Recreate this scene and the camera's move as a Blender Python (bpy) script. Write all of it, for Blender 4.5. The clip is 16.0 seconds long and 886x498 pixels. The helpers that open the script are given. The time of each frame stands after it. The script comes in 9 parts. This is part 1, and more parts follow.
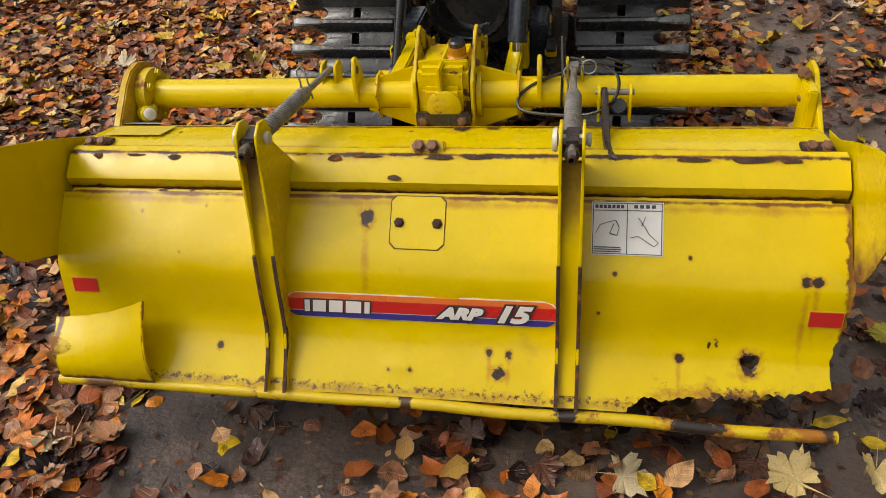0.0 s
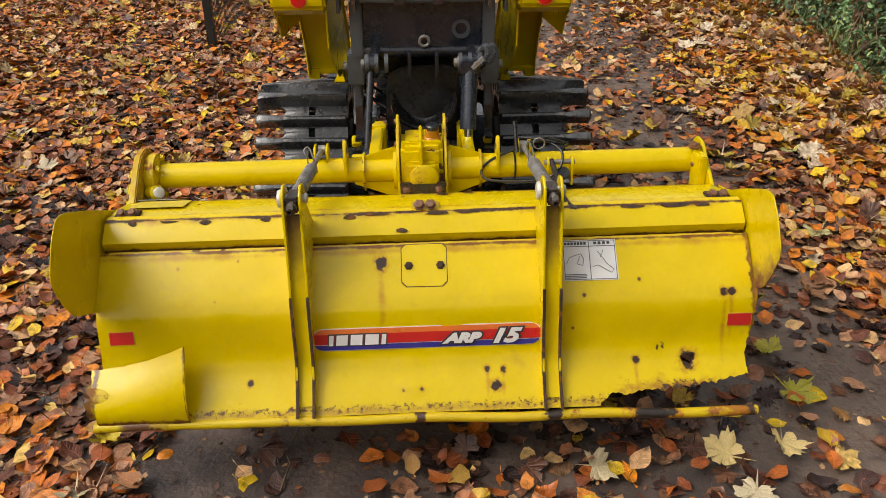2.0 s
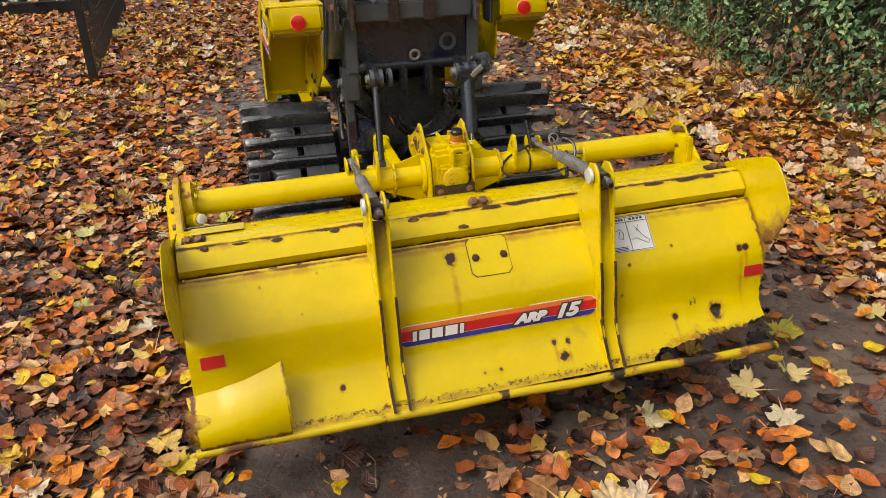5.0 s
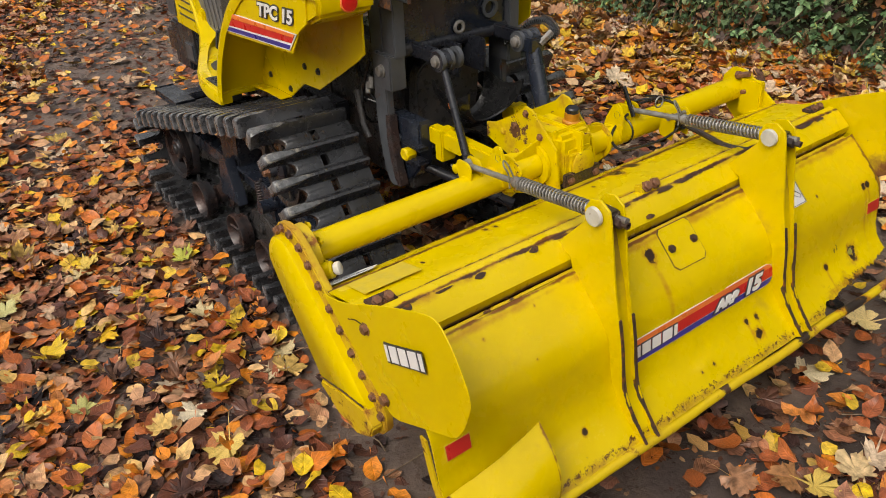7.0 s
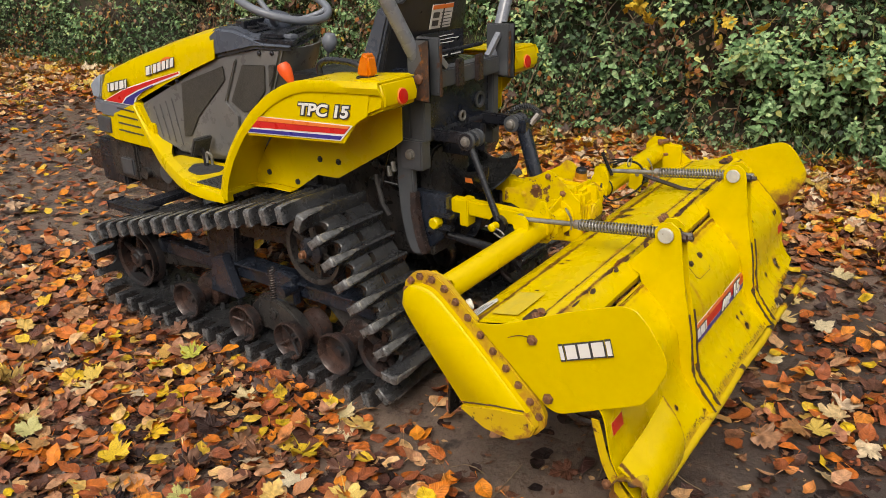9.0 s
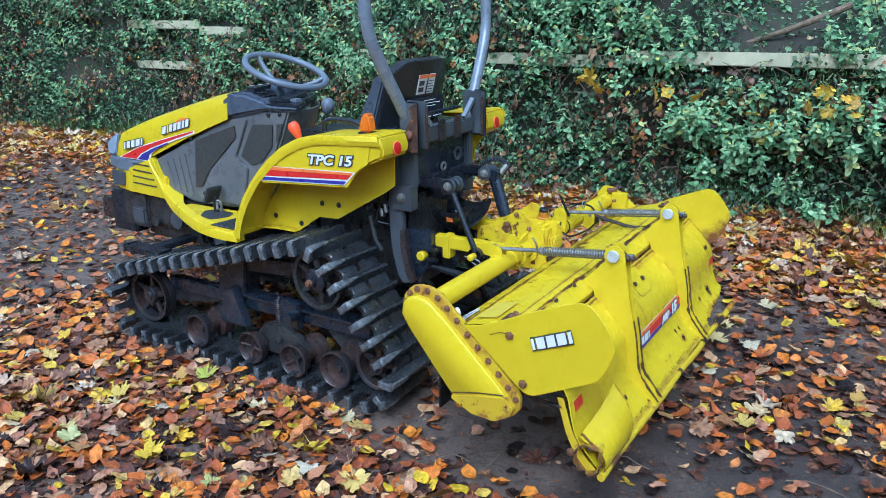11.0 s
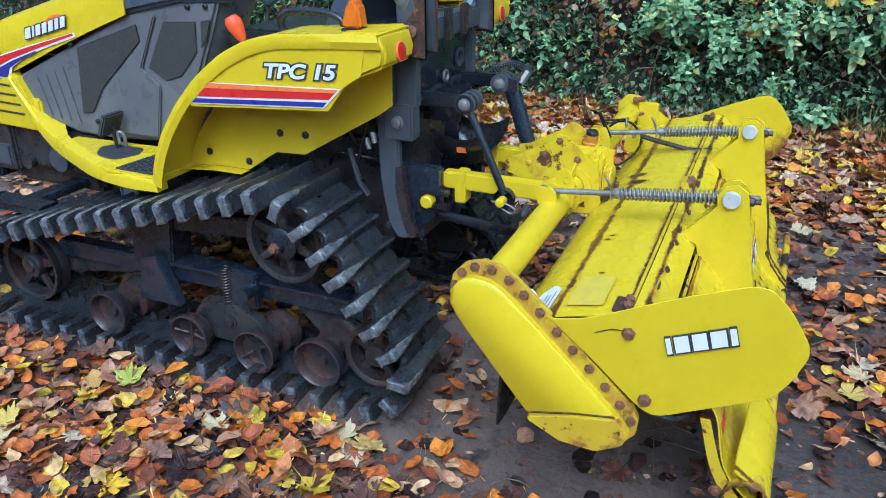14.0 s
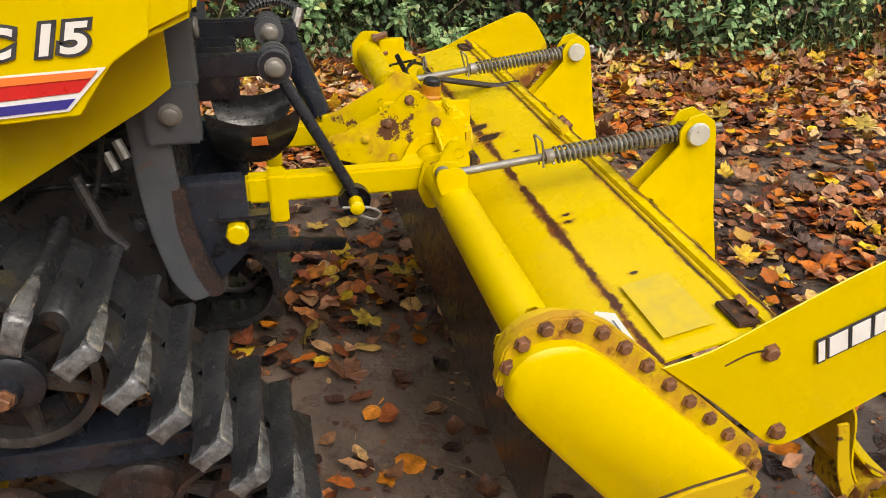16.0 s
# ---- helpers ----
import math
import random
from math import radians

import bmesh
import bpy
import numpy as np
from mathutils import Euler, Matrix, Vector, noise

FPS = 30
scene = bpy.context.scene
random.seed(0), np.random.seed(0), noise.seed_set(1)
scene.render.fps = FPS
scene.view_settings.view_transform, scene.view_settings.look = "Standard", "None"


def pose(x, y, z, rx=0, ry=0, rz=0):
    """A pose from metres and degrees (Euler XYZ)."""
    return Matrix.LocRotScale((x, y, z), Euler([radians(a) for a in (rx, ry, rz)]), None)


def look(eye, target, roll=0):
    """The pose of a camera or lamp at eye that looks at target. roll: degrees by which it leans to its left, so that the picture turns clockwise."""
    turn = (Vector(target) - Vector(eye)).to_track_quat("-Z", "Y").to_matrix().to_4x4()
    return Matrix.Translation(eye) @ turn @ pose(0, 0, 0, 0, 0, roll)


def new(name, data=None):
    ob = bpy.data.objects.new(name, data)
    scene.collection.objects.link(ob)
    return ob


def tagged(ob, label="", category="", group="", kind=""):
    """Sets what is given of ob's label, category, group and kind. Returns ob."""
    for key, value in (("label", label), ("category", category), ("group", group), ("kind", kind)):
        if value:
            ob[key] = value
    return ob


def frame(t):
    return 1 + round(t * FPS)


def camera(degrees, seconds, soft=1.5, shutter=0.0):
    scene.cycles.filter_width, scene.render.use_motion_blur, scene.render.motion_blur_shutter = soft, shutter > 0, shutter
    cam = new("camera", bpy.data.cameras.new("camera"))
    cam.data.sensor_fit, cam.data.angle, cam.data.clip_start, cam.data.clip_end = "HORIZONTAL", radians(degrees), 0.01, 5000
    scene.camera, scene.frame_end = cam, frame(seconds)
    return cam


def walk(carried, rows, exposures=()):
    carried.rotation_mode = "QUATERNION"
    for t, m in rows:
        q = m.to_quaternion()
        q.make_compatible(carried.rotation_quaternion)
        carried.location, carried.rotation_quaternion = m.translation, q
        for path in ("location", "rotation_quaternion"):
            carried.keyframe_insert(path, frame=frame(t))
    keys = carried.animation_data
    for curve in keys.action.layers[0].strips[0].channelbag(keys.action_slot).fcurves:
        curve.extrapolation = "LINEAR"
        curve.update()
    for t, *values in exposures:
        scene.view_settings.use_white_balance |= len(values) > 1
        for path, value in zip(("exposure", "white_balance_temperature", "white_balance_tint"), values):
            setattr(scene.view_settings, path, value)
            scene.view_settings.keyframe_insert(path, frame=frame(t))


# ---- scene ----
cam = camera(59.5, 16.0, soft=0.7)
PATH = [
    (0, (-0.001, 0.018, 1.399), (-0.338, 1.608, 0.233), -4.5),
    (0.5, (-0.155, 0.026, 1.407), (-0.376, 1.653, 0.266), -3.4),
    (1, (-0.269, -0.045, 1.422), (-0.35, 1.623, 0.323), -0.9),
    (1.5, (-0.329, -0.217, 1.444), (-0.311, 1.498, 0.414), -0.2),
    (2, (-0.316, -0.397, 1.463), (-0.266, 1.372, 0.532), -0.4),
    (2.5, (-0.269, -0.627, 1.469), (-0.212, 1.187, 0.628), -0.7),
    (3, (-0.266, -0.71, 1.488), (-0.196, 1.125, 0.695), -0.9),
    (3.5, (-0.293, -0.711, 1.479), (-0.189, 1.129, 0.702), -1.1),
    (4, (-0.48, -0.656, 1.472), (-0.301, 1.169, 0.674), -1.2),
    (4.2, (-0.571, -0.629, 1.476), (-0.351, 1.185, 0.661), -1.2),
    (6.3, (-1.438, -0.006, 1.499), (-0.594, 1.491, 0.475), -1.4),
    (6.5, (-1.526, 0.095, 1.467), (-0.637, 1.567, 0.444), -1.7),
    (7, (-1.707, 0.313, 1.476), (-0.7, 1.718, 0.47), -2.2),
    (7.5, (-1.955, 0.53, 1.467), (-0.771, 1.824, 0.507), -2.0),
    (8, (-2.161, 0.626, 1.478), (-0.825, 1.838, 0.614), -2.0),
    (8.5, (-2.363, 0.595, 1.484), (-0.934, 1.75, 0.694), -1.3),
    (9, (-2.558, 0.616, 1.496), (-1.058, 1.7, 0.737), -1.2),
    (9.5, (-2.74, 0.589, 1.516), (-1.19, 1.636, 0.807), -1.1),
    (10, (-2.91, 0.462, 1.532), (-1.33, 1.505, 0.887), -1.0),
    (10.2, (-2.973, 0.411, 1.536), (-1.385, 1.459, 0.919), -1.0),
    (12.3, (-3.039, 0.463, 1.483), (-1.419, 1.471, 0.882), -0.6),
    (12.5, (-2.975, 0.575, 1.462), (-1.354, 1.562, 0.829), -0.6),
    (13, (-2.853, 0.791, 1.454), (-1.227, 1.712, 0.743), -0.5),
    (13.5, (-2.667, 0.99, 1.398), (-1.027, 1.829, 0.62), -0.3),
    (14, (-2.498, 1.2, 1.386), (-0.829, 1.93, 0.561), -0.2),
    (14.5, (-2.371, 1.481, 1.356), (-0.667, 2.083, 0.501), 0.2),
    (15, (-2.255, 1.679, 1.358), (-0.497, 2.06, 0.486), 0.1),
    (15.5, (-2.07, 1.875, 1.279), (-0.283, 1.946, 0.384), -0.3),
    (16, (-1.866, 2.035, 1.203), (-0.143, 1.625, 0.274), 0.5),
]
walk(cam, [(t, look(eye, target, roll)) for t, eye, target, roll in PATH],
     exposures=[(0, -0.55, 7100, 10), (2, -0.45, 7000, 10), (4, -0.3, 7000, 10), (6.3, -0.52, 7000, 10), (8.5, -0.45, 7000, 10), (9.0, -0.42, 7200, 10), (9.5, -0.25, 5350, 5), (9.75, -0.2, 4850, 2), (10, -0.2, 4550, 0), (12.5, -0.15, 4450, 0), (13.5, -0.15, 4400, 0), (14, -0.2, 4550, 2), (14.6, -0.3, 5300, 5), (15, -0.3, 5900, 8), (15.5, -0.25, 6300, 8), (16, -0.22, 7200, 10)])

# ---- sky and light: an overcast autumn day ----
SUN_UP, SUN_ROUND = 50.0, 250.0
world = bpy.data.worlds.new("overcast_sky")
scene.world = world
world.use_nodes = True
wn = world.node_tree.nodes
sky = wn.new("ShaderNodeTexSky")
sky.sky_type, sky.sun_disc = "NISHITA", False
sky.sun_elevation, sky.sun_rotation = radians(SUN_UP), radians(SUN_ROUND)
sky.air_density, sky.dust_density, sky.ozone_density = 1.0, 4.0, 1.0
grey = wn.new("ShaderNodeHueSaturation")
grey.inputs["Saturation"].default_value = 0.25
world.node_tree.links.new(sky.outputs["Color"], grey.inputs["Color"])
world.node_tree.links.new(grey.outputs["Color"], wn["Background"].inputs["Color"])
wn["Background"].inputs["Strength"].default_value = 0.30
sun_data = bpy.data.lights.new("sun", "SUN")
sun_data.energy, sun_data.angle, sun_data.color = 1.35, radians(30), (1.0, 0.96, 0.9)
sun_ob = new("sun", sun_data)
a, e = radians(SUN_ROUND), radians(SUN_UP)
sun_ob.matrix_basis = look(Vector((math.sin(a) * math.cos(e), math.cos(a) * math.cos(e), math.sin(e))) * 30, (0, 0, 0))

# ---- materials ----
def material(name, layers, rough=0.5, metal=0.0, bump=0.1, bump_scale=40.0, coat=0.0, rough_var=0.12, stain=None, bands=(), spec=0.5):
    """layers: first a (colour, colour, scale) ground, then (colour, scale, from, to) patches of noise laid over it."""
    m = bpy.data.materials.new(name)
    m.use_nodes = True
    nt = m.node_tree
    n, link = nt.nodes, nt.links.new
    bs = n["Principled BSDF"]
    tc = n.new("ShaderNodeTexCoord")
    info = n.new("ShaderNodeObjectInfo")
    shift = n.new("ShaderNodeVectorMath")
    shift.operation = "ADD"
    spread = n.new("ShaderNodeMath")
    spread.operation, spread.inputs[1].default_value = "MULTIPLY", 17.0
    link(info.outputs["Random"], spread.inputs[0])
    link(tc.outputs["Object"], shift.inputs[0])
    link(spread.outputs[0], shift.inputs[1])

    made = {}

    def noise_tex(scale, detail=6.0, roughness=0.6):
        if (scale, detail, roughness) in made:
            return made[scale, detail, roughness]
        t = made[scale, detail, roughness] = n.new("ShaderNodeTexNoise")
        t.inputs["Scale"].default_value, t.inputs["Detail"].default_value, t.inputs["Roughness"].default_value = scale, detail, roughness
        link(shift.outputs[0], t.inputs["Vector"])
        return t

    def mix(fac, c0, c1):
        x = n.new("ShaderNodeMix")
        x.data_type = "RGBA"
        link(fac, x.inputs["Factor"])
        for sock, c in ((x.inputs["A"], c0), (x.inputs["B"], c1)):
            if isinstance(c, tuple):
                sock.default_value = (*c, 1)
            else:
                link(c, sock)
        return x.outputs["Result"]

    c0, c1, scale = layers[0]
    ramp = n.new("ShaderNodeMapRange")
    ramp.inputs["From Min"].default_value, ramp.inputs["From Max"].default_value = 0.35, 0.65
    link(noise_tex(scale).outputs["Fac"], ramp.inputs["Value"])
    colour = mix(ramp.outputs["Result"], c0, c1)
    rough_sock = n.new("ShaderNodeMapRange")
    rough_sock.inputs["To Min"].default_value, rough_sock.inputs["To Max"].default_value = max(0.03, rough - rough_var), min(1, rough + rough_var)
    rough_sock.inputs["From Min"].default_value, rough_sock.inputs["From Max"].default_value = 0.3, 0.7
    link(noise_tex(scale * 2.3 + 3).outputs["Fac"], rough_sock.inputs["Value"])
    rough_out = rough_sock.outputs["Result"]
    for c, scale, lo, hi in layers[1:]:
        mask = n.new("ShaderNodeMapRange")
        mask.inputs["From Min"].default_value, mask.inputs["From Max"].default_value = lo, hi
        link(noise_tex(scale, 9.0, 0.65).outputs["Fac"], mask.inputs["Value"])
        colour = mix(mask.outputs["Result"], colour, c)
        more = n.new("ShaderNodeMath")
        more.operation, more.use_clamp = "MULTIPLY_ADD", True
        more.inputs[1].default_value = 0.3
        link(mask.outputs["Result"], more.inputs[0])
        link(rough_out, more.inputs[2])
        rough_out = more.outputs[0]
    if stain:
        c, scale, ax, ay, az, lo, hi = stain
        dot = n.new("ShaderNodeVectorMath")
        dot.operation, dot.inputs[1].default_value = "DOT_PRODUCT", (ax, ay, az)
        link(tc.outputs["Object"], dot.inputs[0])
        total = n.new("ShaderNodeMath")
        total.operation = "ADD"
        link(dot.outputs["Value"], total.inputs[0])
        link(noise_tex(scale, 9.0, 0.7).outputs["Fac"], total.inputs[1])
        mask = n.new("ShaderNodeMapRange")
        mask.inputs["From Min"].default_value, mask.inputs["From Max"].default_value = lo, hi
        link(total.outputs[0], mask.inputs["Value"])
        colour = mix(mask.outputs["Result"], colour, c)
    for c, axis, centre, width, scale, lo, hi in bands:
        if isinstance(centre, tuple):
            off = n.new("ShaderNodeVectorMath")
            off.operation, off.inputs[1].default_value = "SUBTRACT", centre
            link(tc.outputs["Object"], off.inputs[0])
            scaled = n.new("ShaderNodeVectorMath")
            scaled.operation, scaled.inputs[1].default_value = "MULTIPLY", axis
            link(off.outputs[0], scaled.inputs[0])
            away = n.new("ShaderNodeVectorMath")
            away.operation = "LENGTH"
            link(scaled.outputs[0], away.inputs[0])
            far = away.outputs["Value"]
        else:
            dot = n.new("ShaderNodeVectorMath")
            dot.operation, dot.inputs[1].default_value = "DOT_PRODUCT", axis
            link(tc.outputs["Object"], dot.inputs[0])
            off = n.new("ShaderNodeMath")
            off.operation, off.inputs[1].default_value = "SUBTRACT", centre
            link(dot.outputs["Value"], off.inputs[0])
            away = n.new("ShaderNodeMath")
            away.operation = "ABSOLUTE"
            link(off.outputs[0], away.inputs[0])
            far = away.outputs[0]
        fall = n.new("ShaderNodeMath")
        fall.operation, fall.inputs[1].default_value = "MULTIPLY", -1.0 / width
        link(far, fall.inputs[0])
        total = n.new("ShaderNodeMath")
        total.operation = "MULTIPLY_ADD"
        total.inputs[1].default_value = 4.0
        link(noise_tex(scale, 9.0, 0.72).outputs["Fac"], total.inputs[0])
        link(fall.outputs[0], total.inputs[2])
        mask = n.new("ShaderNodeMapRange")
        mask.inputs["From Min"].default_value, mask.inputs["From Max"].default_value = lo, hi
        link(total.outputs[0], mask.inputs["Value"])
        colour = mix(mask.outputs["Result"], colour, c)
    link(colour, bs.inputs["Base Color"])
    link(rough_out, bs.inputs["Roughness"])
    bs.inputs["Metallic"].default_value = metal
    bs.inputs["Specular IOR Level"].default_value = spec
    bs.inputs["Coat Weight"].default_value = coat
    bs.inputs["Coat Roughness"].default_value = 0.12
    if bump:
        b = n.new("ShaderNodeBump")
        b.inputs["Strength"].default_value, b.inputs["Distance"].default_value = bump, 0.01
        link(noise_tex(bump_scale).outputs["Fac"], b.inputs["Height"])
        link(b.outputs["Normal"], bs.inputs["Normal"])
    return m


def leaf_material(name, colours, rough=0.45, through_light=0.0, grain=60.0, bump=0.4, single_leaf=False, veins=""):
    """Each leaf of a joined mesh takes its own colour from a row of (place, colour); veins: feather or fan."""
    m = bpy.data.materials.new(name)
    m.use_nodes = True
    n, link = m.node_tree.nodes, m.node_tree.links.new
    bs = n["Principled BSDF"]
    geo = n.new("ShaderNodeNewGeometry")
    ramp = n.new("ShaderNodeValToRGB")
    ramp.color_ramp.interpolation = "LINEAR"
    els = ramp.color_ramp.elements
    while len(els) < len(colours):
        els.new(0.5)
    for el, (p, c) in zip(els, colours):
        el.position, el.color = p, (*c, 1)
    own = n.new("ShaderNodeObjectInfo")
    link(own.outputs["Random"] if single_leaf else geo.outputs["Random Per Island"], ramp.inputs["Fac"])
    tc = n.new("ShaderNodeTexCoord")
    t = n.new("ShaderNodeTexNoise")
    t.inputs["Scale"].default_value, t.inputs["Detail"].default_value = grain, 5
    link(tc.outputs["Object"], t.inputs["Vector"])
    mr = n.new("ShaderNodeMapRange")
    mr.inputs["From Min"].default_value, mr.inputs["From Max"].default_value = 0.3, 0.7
    mr.inputs["To Min"].default_value, mr.inputs["To Max"].default_value = 0.55, 1.3
    link(t.outputs["Fac"], mr.inputs["Value"])

    def calc(op, a_, b_=None, c_=None, clamp=False):
        x = n.new("ShaderNodeMath")
        x.operation, x.use_clamp = op, clamp
        for sock, v in zip(x.inputs, (a_, b_, c_)):
            if v is None:
                continue
            if isinstance(v, (int, float)):
                sock.default_value = v
            else:
                link(v, sock)
        return x.outputs[0]

    shade, height = mr.outputs["Result"], t.outputs["Fac"]
    if veins:
        uv = n.new("ShaderNodeUVMap")
        uv.uv_map = "leaf"
        xyz = n.new("ShaderNodeSeparateXYZ")
        link(uv.outputs["UV"], xyz.inputs[0])
        u, v = xyz.outputs["X"], xyz.outputs["Y"]
        au = calc("ABSOLUTE", u)
        if veins == "feather":
            wave = calc("SINE", calc("SUBTRACT", calc("MULTIPLY", v, 44.0), calc("MULTIPLY", au, 32.0)))
            rib = calc("MULTIPLY", calc("SUBTRACT", wave, 0.55), 2.2, clamp=True)
            mid = calc("SUBTRACT", 1.0, calc("MULTIPLY", au, 34.0), clamp=True)
        else:
            turn = calc("ARCTAN2", u, calc("SUBTRACT", v, 0.25))
            rib = calc("POWER", calc("ABSOLUTE", calc("COSINE", calc("MULTIPLY", turn, 1.5))), 60.0)
            wave = calc("SINE", calc("MULTIPLY", calc("ADD", au, calc("ABSOLUTE", calc("SUBTRACT", v, 0.3))), 46.0))
            mid = calc("MULTIPLY", calc("SUBTRACT", wave, 0.8), 2.0, clamp=True)
        lines = calc("MAXIMUM", calc("MULTIPLY", rib, 0.6), mid)
        blotch = n.new("ShaderNodeTexNoise")
        blotch.inputs["Scale"].default_value, blotch.inputs["Detail"].default_value = 34.0, 6
        link(tc.outputs["Object"], blotch.inputs["Vector"])
        spots = calc("MULTIPLY", calc("SUBTRACT", blotch.outputs["Fac"], 0.53), 6.0, clamp=True)
        shade = calc("MULTIPLY", calc("MULTIPLY_ADD", lines, 0.20, shade), calc("MULTIPLY_ADD", spots, -0.50, 1.0))
        height = calc("MULTIPLY_ADD", lines, -0.5, height)
    mul = n.new("ShaderNodeMix")
    mul.data_type, mul.blend_type = "RGBA", "MULTIPLY"
    mul.inputs["Factor"].default_value = 1
    link(ramp.outputs["Color"], mul.inputs["A"])
    link(shade, mul.inputs["B"])
    link(mul.outputs["Result"], bs.inputs["Base Color"])
    bs.inputs["Roughness"].default_value = rough
    bs.inputs["Specular IOR Level"].default_value = 0.3
    b = n.new("ShaderNodeBump")
    b.inputs["Strength"].default_value, b.inputs["Distance"].default_value = bump, 0.004
    link(height, b.inputs["Height"])
    link(b.outputs["Normal"], bs.inputs["Normal"])
    if through_light:
        tr = n.new("ShaderNodeBsdfTranslucent")
        link(mul.outputs["Result"], tr.inputs["Color"])
        mx = n.new("ShaderNodeMixShader")
        mx.inputs["Fac"].default_value = through_light
        link(bs.outputs["BSDF"], mx.inputs[1])
        link(tr.outputs["BSDF"], mx.inputs[2])
        link(mx.outputs["Shader"], n["Material Output"].inputs["Surface"])
    return m


RUST = (0.085, 0.028, 0.012)
YEL, YEL2 = (0.675, 0.502, 0.001), (0.605, 0.442, 0.001)
PAINT = material("yellow_paint", [(YEL, YEL2, 3.0), ((0.33, 0.24, 0.03), 14.0, 0.72, 0.85)], 0.30, 0, 0.02, 8.0, coat=0.12, rough_var=0.08, spec=0.28)
WORN = material("worn_yellow_paint", [(YEL, YEL2, 4.0), ((0.42, 0.27, 0.02), 7.0, 0.64, 0.8), (RUST, 13.0, 0.715, 0.74), (RUST, 55.0, 0.735, 0.76)], 0.29, 0, 0.04, 12.0, coat=0.14, spec=0.35)
CURLMAT = material("curled_paint_with_rust", [(YEL, YEL2, 4.0), ((0.42, 0.27, 0.02), 7.0, 0.62, 0.8), (RUST, 13.0, 0.70, 0.73), (RUST, 55.0, 0.70, 0.73)], 0.3, 0, 0.05, 12.0, coat=0.1, spec=0.3, bands=[((0.12, 0.045, 0.012), (1, 0, 0), -0.805, 0.010, 18.0, 1.2, 1.7), ((0.20, 0.08, 0.01), (1, 0, 0), -0.580, 0.006, 18.0, 1.4, 1.9), ((0.16, 0.06, 0.01), (0, 0, 1), 0.236, 0.012, 18.0, 1.3, 1.9)])
RUSTCORE, RUSTHALO, RUSTORANGE = (0.038, 0.020, 0.013), (0.40, 0.17, 0.012), (0.17, 0.058, 0.012)
def spots(where, core=RUSTCORE, halo=RUSTHALO):
    """Rust spots (x, y, z, radius, drip) of a tiller part for material(): a stained ring, a drip below, a dark heart."""
    out = []
    for x, y, z, r, drip in where:
        at_ = (x + 0.305, y - 1.40, z)
        if drip:
            out.append((halo, (1.0, 0.05, r / drip), (at_[0], at_[1], z - drip * 0.8), r * 0.62, 30.0, 0.6, 2.4))
        out.append((halo, (1, 0.6, 1), at_, r * 0.95, 60.0, 0.0, 1.2))
        out.append((core, (1, 0.6, 1), at_, r * 0.62, 60.0, 0.05, 0.30))
    return out


BARMAT = material("foot_bar_paint_worn_to_rust", [(YEL2, (0.55, 0.38, 0.01), 9.0), ((0.26, 0.09, 0.015), 14.0, 0.60, 0.66), (RUST, 22.0, 0.63, 0.67)], 0.45, 0, 0.2, 40.0, bands=[((0.34, 0.13, 0.012), (1, 0, 0), 0.76, 0.08, 24.0, 1.2, 1.7), ((0.05, 0.028, 0.018), (1, 0, 0), 0.79, 0.014, 30.0, 1.1, 1.4), (RUSTHALO, (1, 0, 0), 0.546, 0.050, 30.0, 0.5, 1.0), ((0.024, 0.018, 0.016), (1, 0, 0), 0.546, 0.040, 30.0, 0.75, 0.95), ((0.030, 0.020, 0.016), (1, 0, 0), 0.302, 0.022, 34.0, 0.9, 1.2), ((0.06, 0.03, 0.018), (1, 0, 0), -0.025, 0.012, 34.0, 0.9, 1.3), ((0.13, 0.055, 0.025), (1, 0, 0), -0.70, 0.060, 26.0, 1.0, 1.6)])
OLDPAINT = [(YEL, YEL2, 4.0), ((0.42, 0.27, 0.02), 7.0, 0.64, 0.8), (RUST, 13.0, 0.715, 0.74), (RUST, 55.0, 0.735, 0.76)]
